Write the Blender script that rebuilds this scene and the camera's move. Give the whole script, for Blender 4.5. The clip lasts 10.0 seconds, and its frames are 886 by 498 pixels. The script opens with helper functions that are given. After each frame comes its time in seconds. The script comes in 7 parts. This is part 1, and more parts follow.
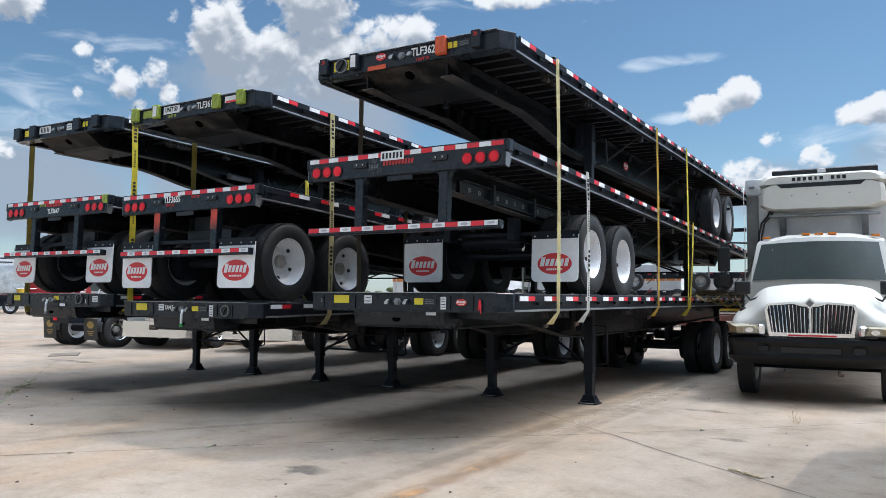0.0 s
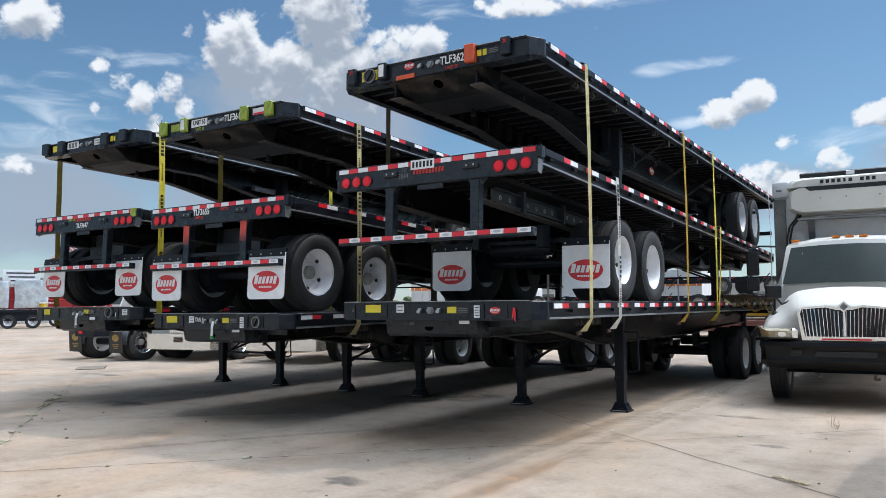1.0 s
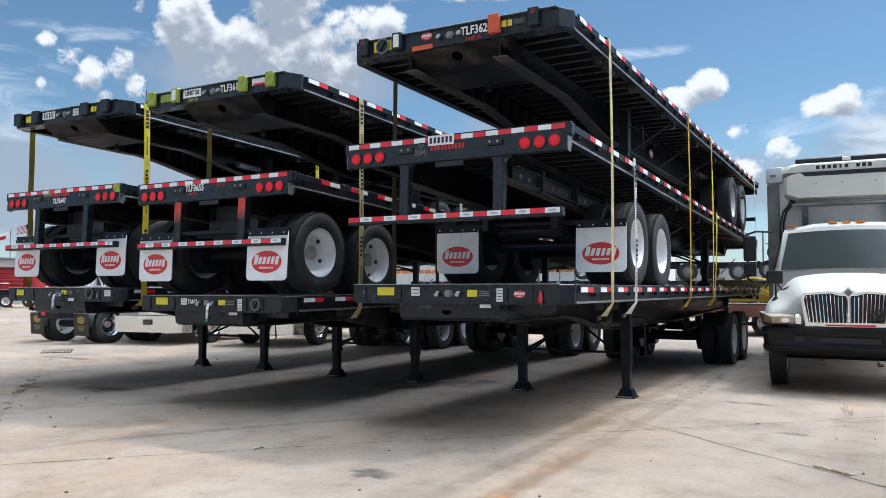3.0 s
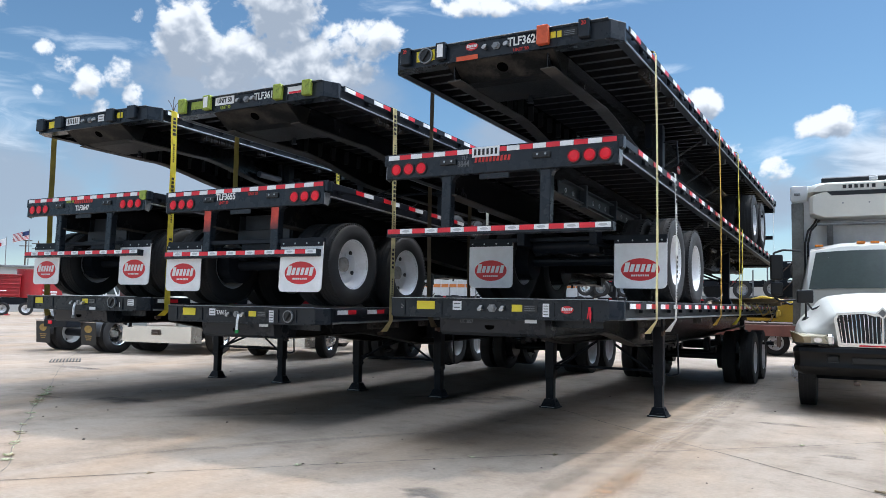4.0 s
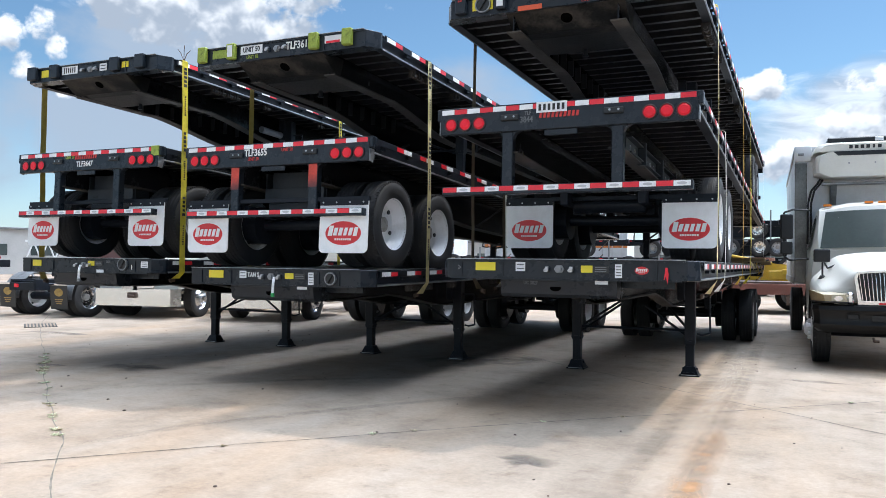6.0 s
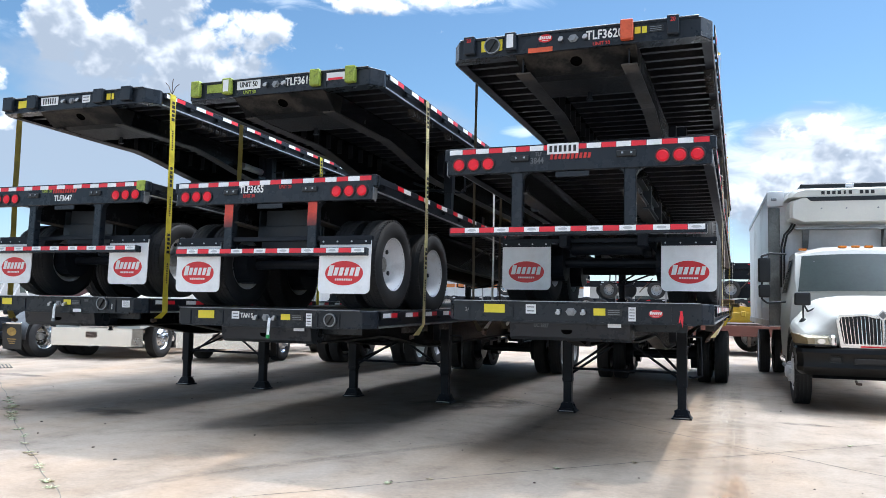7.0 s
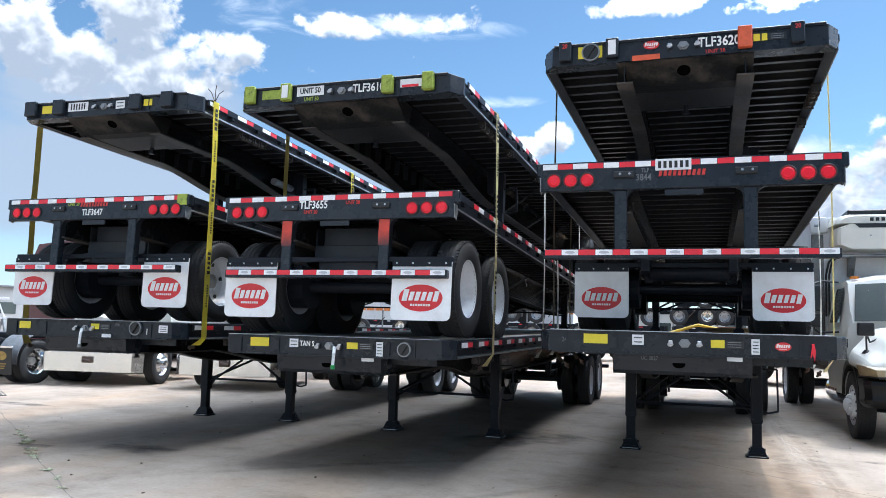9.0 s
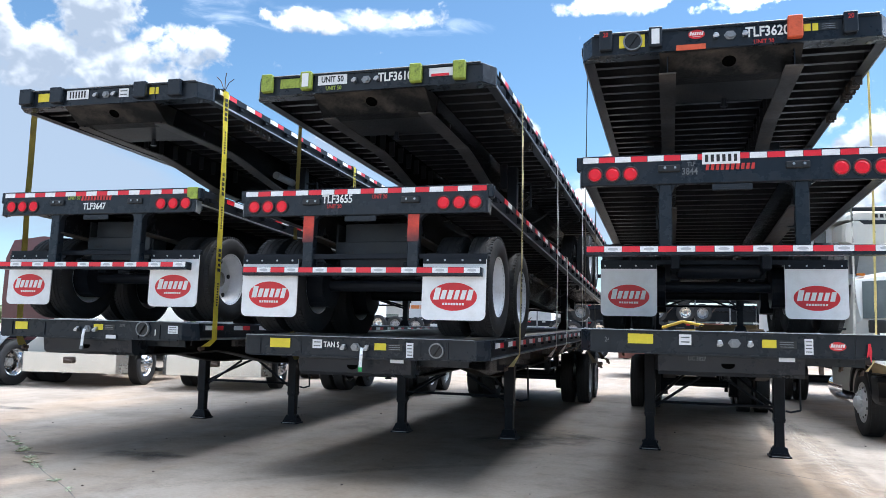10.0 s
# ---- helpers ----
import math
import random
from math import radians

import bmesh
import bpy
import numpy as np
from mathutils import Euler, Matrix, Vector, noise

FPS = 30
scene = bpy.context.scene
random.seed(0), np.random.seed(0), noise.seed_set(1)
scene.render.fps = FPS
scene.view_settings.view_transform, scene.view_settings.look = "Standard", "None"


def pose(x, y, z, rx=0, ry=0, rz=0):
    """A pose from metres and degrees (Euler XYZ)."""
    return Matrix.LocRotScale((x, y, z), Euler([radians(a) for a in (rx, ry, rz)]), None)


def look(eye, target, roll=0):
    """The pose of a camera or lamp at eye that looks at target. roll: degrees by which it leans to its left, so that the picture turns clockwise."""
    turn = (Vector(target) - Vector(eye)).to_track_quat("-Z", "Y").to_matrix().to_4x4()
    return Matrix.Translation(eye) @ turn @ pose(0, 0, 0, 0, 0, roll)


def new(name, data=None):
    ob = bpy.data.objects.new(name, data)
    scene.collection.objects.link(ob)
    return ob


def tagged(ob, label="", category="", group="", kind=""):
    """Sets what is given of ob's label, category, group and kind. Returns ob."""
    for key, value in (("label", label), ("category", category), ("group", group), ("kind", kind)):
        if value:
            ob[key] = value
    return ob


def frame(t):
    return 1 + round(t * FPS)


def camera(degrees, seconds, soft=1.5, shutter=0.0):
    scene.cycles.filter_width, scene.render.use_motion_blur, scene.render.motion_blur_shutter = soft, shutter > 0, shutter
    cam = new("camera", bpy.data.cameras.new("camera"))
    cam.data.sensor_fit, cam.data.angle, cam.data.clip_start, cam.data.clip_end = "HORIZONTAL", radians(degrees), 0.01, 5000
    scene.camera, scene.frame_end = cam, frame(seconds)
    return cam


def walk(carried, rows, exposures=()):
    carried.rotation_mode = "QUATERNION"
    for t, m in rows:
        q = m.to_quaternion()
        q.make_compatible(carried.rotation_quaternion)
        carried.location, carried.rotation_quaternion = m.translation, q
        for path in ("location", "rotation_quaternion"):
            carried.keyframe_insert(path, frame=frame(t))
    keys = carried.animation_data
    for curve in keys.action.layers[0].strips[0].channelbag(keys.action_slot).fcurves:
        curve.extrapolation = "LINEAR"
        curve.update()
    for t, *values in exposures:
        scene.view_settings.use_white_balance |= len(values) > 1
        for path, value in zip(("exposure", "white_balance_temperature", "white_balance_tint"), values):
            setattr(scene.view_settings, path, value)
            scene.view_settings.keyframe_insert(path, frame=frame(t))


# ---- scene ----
cam = camera(59.1, 10.0, soft=0.7)
PATH = [
    (0, (-0.069, 0.258, 1.494), (-1.179, 1.917, 1.615), 0.4),
    (0.5, (-0.1, 0.25, 1.493), (-1.244, 1.886, 1.612), 0.4),
    (1, (-0.233, 0.186, 1.493), (-1.375, 1.822, 1.636), -0.4),
    (1.5, (-0.412, 0.111, 1.505), (-1.524, 1.766, 1.66), -1.2),
    (2, (-0.567, 0.108, 1.493), (-1.666, 1.775, 1.614), -0.9),
    (2.5, (-0.78, 0.202, 1.485), (-1.864, 1.879, 1.584), -0.6),
    (3.8, (-1.377, 0.019, 1.496), (-2.376, 1.747, 1.616), 0.7),
    (4, (-1.5, 0.017, 1.483), (-2.536, 1.722, 1.62), 0.9),
    (4.5, (-1.822, 0.001, 1.468), (-2.894, 1.68, 1.639), 0.5),
    (5, (-2.13, -0.119, 1.457), (-3.142, 1.602, 1.571), -0.8),
    (5.2, (-2.261, -0.155, 1.456), (-3.255, 1.579, 1.524), -1.1),
    (6.3, (-2.894, -0.33, 1.488), (-3.743, 1.48, 1.531), 1.1),
    (6.5, (-3.016, -0.333, 1.48), (-3.827, 1.494, 1.563), 1.2),
    (7, (-3.335, -0.428, 1.499), (-4.117, 1.408, 1.637), 1.0),
    (7.5, (-3.672, -0.364, 1.472), (-4.471, 1.462, 1.634), 1.3),
    (8, (-4.0, -0.27, 1.51), (-4.778, 1.563, 1.701), 2.2),
    (8.5, (-4.358, -0.237, 1.518), (-5.095, 1.611, 1.729), 2.3),
    (9, (-4.689, -0.178, 1.516), (-5.398, 1.682, 1.717), 1.5),
    (9.5, (-5.034, -0.09, 1.531), (-5.724, 1.778, 1.725), 1.6),
    (10, (-5.392, -0.082, 1.534), (-6.022, 1.807, 1.728), 1.3),
]
walk(cam, [(t, look(eye, target, roll)) for t, eye, target, roll in PATH],
     exposures=[(t, e, k, 9) for t, e, k in ((0.0, 0.34, 6140), (2.5, 0.40, 6120), (4.5, 0.53, 6000), (5.2, 0.54, 6020), (6.4, 0.84, 6080), (7.0, 0.88, 6000), (8.0, 0.86, 5920), (10.0, 0.96, 5890))])

# ---- light ----
SUN = Vector((0.37, 0.45, 1.0)).normalized()
world = bpy.data.worlds.new("sky")
scene.world = world
world.use_nodes = True


def sky_nodes(nt):
    """Clear sky with heaped and streaky clouds, named by azimuth (left of +y) and height in degrees."""
    nt.nodes.clear()
    N, L = nt.nodes.new, nt.links.new

    def math_node(op, a, b=None, c=None):
        n = N("ShaderNodeMath")
        n.operation = op
        for k, v in enumerate((a, b, c)):
            if v is None:
                continue
            if hasattr(v, "is_output"):
                L(v, n.inputs[k])
            else:
                n.inputs[k].default_value = v
        return n.outputs[0]

    sky = N("ShaderNodeTexSky")
    sky.sky_type, sky.sun_disc = "NISHITA", False
    sky.sun_elevation = math.asin(SUN.z)
    sky.sun_rotation = math.atan2(SUN.x, SUN.y)
    sky.altitude, sky.air_density, sky.dust_density, sky.ozone_density = 0, 1.0, 0.25, 3.0
    tc = N("ShaderNodeTexCoord")
    sep = N("ShaderNodeSeparateXYZ")
    L(tc.outputs["Generated"], sep.inputs[0])
    x, y, z = sep.outputs
    az = math_node("MULTIPLY", math_node("ARCTAN2", math_node("MULTIPLY", x, -1.0), y), 180 / math.pi)
    el = math_node("MULTIPLY", math_node("ARCSINE", z), 180 / math.pi)
    com = N("ShaderNodeCombineXYZ")
    L(az, com.inputs[0]), L(el, com.inputs[1])

    def fbm(scale, detail, rough, sx=1.0, sy=1.0, dy=0.0, warp=0.0):
        mp = N("ShaderNodeMapping")
        mp.inputs["Location"].default_value = (3.1, dy, 7.7)
        mp.inputs["Scale"].default_value = (sx, sy, 1)
        L(com.outputs[0], mp.inputs[0])
        no = N("ShaderNodeTexNoise")
        no.inputs["Scale"].default_value, no.inputs["Detail"].default_value, no.inputs["Roughness"].default_value = scale, detail, rough
        no.inputs["Distortion"].default_value = warp
        L(mp.outputs[0], no.inputs["Vector"])
        return no.outputs["Fac"]

    def field(blobs, shift=0.0):
        total = None
        for a, e, ra, re, w in blobs:
            da = math_node("MULTIPLY", math_node("SUBTRACT", az, a), 1 / ra)
            de = math_node("MULTIPLY", math_node("SUBTRACT", el, e + shift), 1 / re)
            d = math_node("ADD", math_node("MULTIPLY", da, da), math_node("MULTIPLY", de, de))
            v = math_node("MAXIMUM", math_node("MULTIPLY", math_node("SUBTRACT", 1.0, d), w), -0.8)
            total = v if total is None else math_node("MAXIMUM", total, v)
        return total

    # azimuth, height, half width, half height, weight
    left = [(49.6, 17.6, 2.9, 3.0, 1.0), (43.6, 20.4, 3.3, 4.2, 1.0), (37.6, 18.7, 3.4, 1.7, 0.9), (43.6, 16.6, 7.6, 3.0, 1.0), (59.0, 16.1, 0.8, 0.8, 0.6), (57.8, 15.0, 1.0, 0.9, 0.6),
            (56.3, 13.9, 1.2, 1.3, 0.7), (55.4, 12.4, 1.0, 1.1, 0.6), (54.2, 14.9, 1.0, 1.0, 0.6), (53.4, 13.7, 0.8, 1.2, 0.6), (53.2, 18.9, 0.5, 0.5, 0.4), (59.2, 13.4, 0.4, 0.5, 0.35),
            (63.4, 18.4, 2.8, 1.5, 0.8), (63.8, 9.2, 1.2, 0.6, 0.5), (52.7, 11.0, 0.9, 0.8, 0.4), (80.0, 14.0, 10.0, 5.0, 0.8)]
    right = [(14.6, 13.0, 2.4, 1.0, 0.75), (12.7, 14.0, 1.5, 1.0, 0.75), (4.8, 12.0, 2.4, 0.9, 0.7), (4.2, 12.6, 1.2, 0.7, 0.6), (12.0, 8.2, 2.5, 1.3, 0.8), (7.8, 9.4, 1.2, 0.9, 0.6),
             (10.9, 10.8, 0.7, 0.6, 0.4), (27.2, 13.4, 0.9, 0.6, 0.5), (29.0, 21.4, 3.4, 0.9, 0.7), (23.0, 21.8, 5.0, 0.8, 0.55), (6.0, 22.7, 4.4, 0.8, 0.6), (-2.7, 22.0, 3.4, 0.7, 0.5),
             (-3.5, 8.6, 5.0, 2.6, 0.9), (1.5, 7.0, 4.5, 2.0, 0.8), (-3.4, 11.7, 3.5, 0.9, 0.5), (-14.0, 11.0, 7.0, 5.0, 0.8)]
    # clouds mostly out of view, spread wide to add fill light
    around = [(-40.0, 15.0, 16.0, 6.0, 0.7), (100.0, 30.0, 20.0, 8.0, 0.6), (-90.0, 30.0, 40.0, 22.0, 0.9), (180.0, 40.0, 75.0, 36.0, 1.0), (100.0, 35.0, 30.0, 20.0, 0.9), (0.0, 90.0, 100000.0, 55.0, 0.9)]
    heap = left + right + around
    soft = [(44.0, 14.2, 10.0, 4.2, 1.2), (62.0, 6.5, 8.0, 4.0, 0.9), (47.0, 9.5, 12.0, 4.5, 1.1), (25.0, 11.5, 5.0, 3.0, 0.6), (-2.0, 8.5, 9.0, 4.5, 1.1), (9.0, 7.0, 8.0, 2.2, 0.7)]
    veil = [(17.3, 16.5, 4.4, 0.5, 0.6), (24.0, 21.6, 10.0, 1.2, 0.8), (56.0, 16.8, 6.0, 0.9, 0.7), (17.5, 12.6, 2.0, 0.5, 0.8), (-2.5, 9.5, 9.0, 4.5, 1.3), (19.1, 16.3, 2.4, 0.5, 0.6),
            (8.0, 10.6, 5.0, 1.0, 0.5), (35.0, 22.0, 5.0, 2.0, 0.5), (62.0, 12.0, 6.0, 4.0, 0.6)]

    def billow(dy, da=7, db=3.5):
        """Knobbly cloud relief: rounded cells over broken noise."""
        mp = N("ShaderNodeMapping")
        mp.inputs["Location"].default_value = (1.7, dy, 2.2)
        mp.inputs["Scale"].default_value = (1.0, 1.15, 1)
        L(com.outputs[0], mp.inputs[0])
        vo = N("ShaderNodeTexVoronoi")
        vo.inputs["Scale"].default_value, vo.inputs["Detail"].default_value, vo.inputs["Roughness"].default_value = 0.42, db, 0.55
        L(mp.outputs[0], vo.inputs["Vector"])
        cells = math_node("MULTIPLY", math_node("SUBTRACT", 1.0, vo.outputs["Distance"]), 0.6)
        broad = math_node("MULTIPLY", math_node("SUBTRACT", fbm(0.28, da, 0.55, 1.0, 1.15, dy, 0.25), 0.5), 2.3)
        fine = math_node("MULTIPLY", math_node("SUBTRACT", fbm(0.9, da - 1, 0.55, 1.0, 1.15, dy * 1.7, 0.35), 0.5), 1.45)
        return math_node("ADD", cells, math_node("ADD", broad, fine))

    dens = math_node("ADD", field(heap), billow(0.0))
    above = math_node("ADD", field(heap, -1.3), billow(1.0, 3.2, 1.5))

    def smooth(v, lo, hi):
        m = N("ShaderNodeMapRange")
        m.interpolation_type = "SMOOTHSTEP"
        m.inputs["From Min"].default_value, m.inputs["From Max"].default_value = lo, hi
        L(v, m.inputs["Value"])
        return m.outputs[0]

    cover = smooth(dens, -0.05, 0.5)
    shade = smooth(math_node("ADD", math_node("MULTIPLY", above, 0.75), math_node("MULTIPLY", math_node("SUBTRACT", above, dens), 0.45)), -0.5, 0.9)
    ramp = N("ShaderNodeValToRGB")
    ramp.color_ramp.elements[0].position, ramp.color_ramp.elements[0].color = 0.0, (7.5, 7.55, 7.65, 1)
    ramp.color_ramp.elements[1].position, ramp.color_ramp.elements[1].color = 1.0, (3.0, 3.4, 4.0, 1)
    L(shade, ramp.inputs[0])
    v1 = fbm(0.5, 7, 0.55, 0.45, 1.4, 4.0, 0.8)
    vd = math_node("ADD", field(veil), math_node("MULTIPLY", math_node("SUBTRACT", v1, 0.55), 2.2))
    vcover = math_node("MULTIPLY", smooth(vd, 0.1, 1.2), 0.6)
    sd = math_node("ADD", field(soft), math_node("MULTIPLY", math_node("SUBTRACT", fbm(0.16, 6, 0.55, 1.0, 1.6, 1.3, 0.3), 0.5), 1.8))
    scover = math_node("MULTIPLY", smooth(sd, -0.25, 0.8), 0.9)
    # haze towards the horizon
    haze = math_node("MULTIPLY", smooth(el, 13.0, -2.0), 0.4)

    def mix(f, a, b):
        m = N("ShaderNodeMix")
        m.data_type = "RGBA"
        L(f, m.inputs["Factor"])
        for sock, v in ((m.inputs[6], a), (m.inputs[7], b)):
            if hasattr(v, "is_output"):
                L(v, sock)
            else:
                sock.default_value = v
        return m.outputs[2]

    tint = N("ShaderNodeVectorMath")
    tint.operation = "MULTIPLY"
    L(sky.outputs[0], tint.inputs[0])
    tint.inputs[1].default_value = (0.77, 0.86, 0.84)
    col = mix(haze, tint.outputs[0], (4.4, 5.3, 6.6, 1))
    col = mix(scover, col, (3.05, 3.55, 4.25, 1))
    col = mix(vcover, col, (8.2, 8.6, 9.0, 1))
    # clouds shine more the nearer they stand to the sun, boosted to fill the shade
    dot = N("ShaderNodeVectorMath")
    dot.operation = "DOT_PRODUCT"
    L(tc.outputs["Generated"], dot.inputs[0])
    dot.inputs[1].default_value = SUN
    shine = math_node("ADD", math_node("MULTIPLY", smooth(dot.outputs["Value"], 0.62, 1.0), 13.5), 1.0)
    # unseen clouds opposite the sun are brightened too, as added fill light
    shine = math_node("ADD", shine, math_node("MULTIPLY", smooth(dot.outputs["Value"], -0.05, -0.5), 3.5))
    lit = N("ShaderNodeVectorMath")
    lit.operation = "SCALE"
    L(ramp.outputs[0], lit.inputs[0]), L(shine, lit.inputs["Scale"])
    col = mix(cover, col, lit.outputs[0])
    bg = N("ShaderNodeBackground")
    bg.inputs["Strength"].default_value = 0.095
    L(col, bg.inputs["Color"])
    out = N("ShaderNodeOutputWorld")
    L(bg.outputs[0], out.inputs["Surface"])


sky_nodes(world.node_tree)
sun_data = bpy.data.lights.new("sun", "SUN")
sun_data.energy, sun_data.angle, sun_data.color = 1.4, radians(0.53), (1.0, 0.89, 0.75)
sun = new("sun", sun_data)
sun.matrix_world = look((0, 0, 30), Vector((0, 0, 30)) - SUN)

# ---- materials ----
def material(name, color, rough=0.5, metal=0.0, vary=0.15, scale=4.0, bump=0.0, bump_scale=60.0, dirt=None, dirt_amount=0.0, dirt_scale=1.5, coat=0.0, random_tone=0.0, spec=0.5):
    """Paint, rubber, metal: a base colour with large and fine variation, dirt patches and fine relief."""
    m = bpy.data.materials.new(name)
    m.use_nodes = True
    nt = m.node_tree
    N, L = nt.nodes.new, nt.links.new
    bs = nt.nodes["Principled BSDF"]
    bs.inputs["Roughness"].default_value, bs.inputs["Metallic"].default_value = rough, metal
    bs.inputs["Specular IOR Level"].default_value = spec
    bs.inputs["Coat Weight"].default_value = coat
    tc = N("ShaderNodeTexCoord")

    def noise_tex(sc, detail=6, rg=0.6):
        n = N("ShaderNodeTexNoise")
        n.inputs["Scale"].default_value, n.inputs["Detail"].default_value, n.inputs["Roughness"].default_value = sc, detail, rg
        L(tc.outputs["Object"], n.inputs["Vector"])
        return n.outputs["Fac"]

    def rng(v, a, b, lo, hi):
        r = N("ShaderNodeMapRange")
        r.inputs["From Min"].default_value, r.inputs["From Max"].default_value, r.inputs["To Min"].default_value, r.inputs["To Max"].default_value = a, b, lo, hi
        L(v, r.inputs["Value"])
        return r.outputs[0]

    def mixc(f, a, b, blend="MIX"):
        x = N("ShaderNodeMix")
        x.data_type, x.blend_type = "RGBA", blend
        for sock, v in ((x.inputs["Factor"], f), (x.inputs[6], a), (x.inputs[7], b)):
            if hasattr(v, "is_output"):
                L(v, sock)
            else:
                sock.default_value = v
        return x.outputs[2]

    big = noise_tex(scale)
    fine = noise_tex(scale * 14, 4, 0.7)
    both = N("ShaderNodeMath")
    both.operation = "ADD"
    L(big, both.inputs[0]), L(rng(fine, 0.3, 0.7, -0.12, 0.12), both.inputs[1])
    val = rng(both.outputs[0], 0.3, 0.7, 1 - vary, 1 + vary)
    if random_tone:
        oi = N("ShaderNodeObjectInfo")
        mul = N("ShaderNodeMath")
        mul.operation = "MULTIPLY"
        L(val, mul.inputs[0]), L(rng(oi.outputs["Random"], 0, 1, 1 - random_tone, 1 + random_tone), mul.inputs[1])
        val = mul.outputs[0]
    hsv = N("ShaderNodeHueSaturation")
    hsv.inputs["Color"].default_value = (*color, 1)
    L(val, hsv.inputs["Value"])
    col = hsv.outputs[0]
    if dirt:
        f = rng(noise_tex(dirt_scale, 9, 0.7), 0.5, 0.72, 0.0, dirt_amount)
        col = mixc(f, col, (*dirt, 1))
        rr = mixc(f, (rough,) * 3 + (1,), (min(1, rough + 0.35),) * 3 + (1,))
        L(rr, bs.inputs["Roughness"])
    L(col, bs.inputs["Base Color"])
    if bump:
        b = N("ShaderNodeBump")
        b.inputs["Strength"].default_value, b.inputs["Distance"].default_value = bump, 0.01
        L(noise_tex(bump_scale, 5), b.inputs["Height"])
        L(b.outputs[0], bs.inputs["Normal"])
    return m


BLACK = material("black_frame_paint", (0.013, 0.0155, 0.021), 0.36, vary=0.25, scale=1.5, dirt=(0.024, 0.023, 0.021), dirt_amount=0.3, bump=0.08, spec=0.13)
HEADER = material("slate_black_paint", (0.013, 0.0175, 0.024), 0.27, vary=0.2, scale=1.2, dirt=(0.04, 0.04, 0.04), dirt_amount=0.35, bump=0.05, spec=0.28)
FLANGE = material("worn_beam_flange", (0.045, 0.043, 0.042), 0.5, vary=0.5, scale=2.0, dirt=(0.15, 0.125, 0.10), dirt_amount=0.55, bump=0.15, spec=0.12)
# shade colour for the sheet below the deck boards
UNDER = material("underdeck_shade", (0.010, 0.0115, 0.0145), 0.7, vary=0.3, scale=3.0, spec=0.05)
WEB = material("glossy_web_paint", (0.0075, 0.0085, 0.011), 0.2, vary=0.4, scale=1.4, dirt=(0.03, 0.03, 0.03), dirt_amount=0.35, bump=0.25, bump_scale=2.2, spec=0.2)
PLATE = material("greasy_coupler_plate", (0.010, 0.0105, 0.011), 0.48, vary=0.5, scale=2.5, dirt=(0.11, 0.095, 0.08), dirt_amount=0.6, dirt_scale=2.4, bump=0.3, spec=0.12)
ALU = material("dull_aluminium", (0.38, 0.39, 0.41), 0.38, 0.85, vary=0.25, scale=3.0, dirt=(0.08, 0.075, 0.07), dirt_amount=0.6)
# paler than the frame paint: light thrown up from the ground is in the colour
JOIST = material("dusty_lit_cross_member_paint", (0.019, 0.021, 0.025), 0.32, vary=0.4, scale=3.0, dirt=(0.05, 0.047, 0.043), dirt_amount=0.4, bump=0.1, spec=0.4)
WINCH = material("scuffed_winch_steel", (0.028, 0.026, 0.025), 0.45, 0.3, vary=0.4, scale=9, dirt=(0.09, 0.06, 0.04), dirt_amount=0.5, dirt_scale=8)
POSTRED = material("sprayed_orange_red", (0.58, 0.055, 0.03), 0.5, vary=0.2, scale=8, dirt=(0.12, 0.03, 0.02), dirt_amount=0.6, dirt_scale=6)
def fading_spray(m, low, high, under):
    """Sprayed paint that thins out downwards, with a speckled border, over the paint beneath it."""
    nt = m.node_tree
    bs = nt.nodes["Principled BSDF"]
    red = bs.inputs["Base Color"].links[0].from_socket
    tc, sp, no = nt.nodes.new("ShaderNodeTexCoord"), nt.nodes.new("ShaderNodeSeparateXYZ"), nt.nodes.new("ShaderNodeTexNoise")
    ad, mr, mx = nt.nodes.new("ShaderNodeMath"), nt.nodes.new("ShaderNodeMapRange"), nt.nodes.new("ShaderNodeMix")
    no.inputs["Scale"].default_value, no.inputs["Detail"].default_value = 30, 6
    ad.operation, ad.inputs[2].default_value = "MULTIPLY_ADD", 0.0
    ad.inputs[1].default_value = 0.09
    mr.inputs["From Min"].default_value, mr.inputs["From Max"].default_value = low, high
    mx.data_type = "RGBA"
    nt.links.new(tc.outputs["Object"], sp.inputs[0])
    nt.links.new(tc.outputs["Object"], no.inputs["Vector"])
    nt.links.new(no.outputs["Fac"], ad.inputs[0])
    nt.links.new(sp.outputs["Z"], ad.inputs[2])
    nt.links.new(ad.outputs[0], mr.inputs["Value"])
    nt.links.new(mr.outputs[0], mx.inputs["Factor"])
    mx.inputs[6].default_value = (*under, 1)
    nt.links.new(red, mx.inputs[7])
    nt.links.new(mx.outputs[2], bs.inputs["Base Color"])


fading_spray(POSTRED, -0.50, -0.34, (0.013, 0.0175, 0.024))
DECK = material("grey_deck_boards", (0.40, 0.39, 0.38), 0.5, vary=0.3, scale=2.5, dirt=(0.10, 0.09, 0.08), dirt_amount=0.6, bump=0.3, random_tone=0.12)
RED = material("red_reflective_tape", (0.74, 0.014, 0.03), 0.35, vary=0.12, scale=10, dirt=(0.2, 0.05, 0.04), dirt_amount=0.4, dirt_scale=9)
WHITE = material("white_reflective_tape", (0.86, 0.87, 0.88), 0.35, vary=0.1, scale=12, dirt=(0.4, 0.4, 0.38), dirt_amount=0.6, dirt_scale=9)
FLAP = material("white_mudflap", (0.86, 0.87, 0.88), 0.45, vary=0.05, scale=3, dirt=(0.55, 0.53, 0.50), dirt_amount=0.35, dirt_scale=2.5, bump=0.05, bump_scale=20)
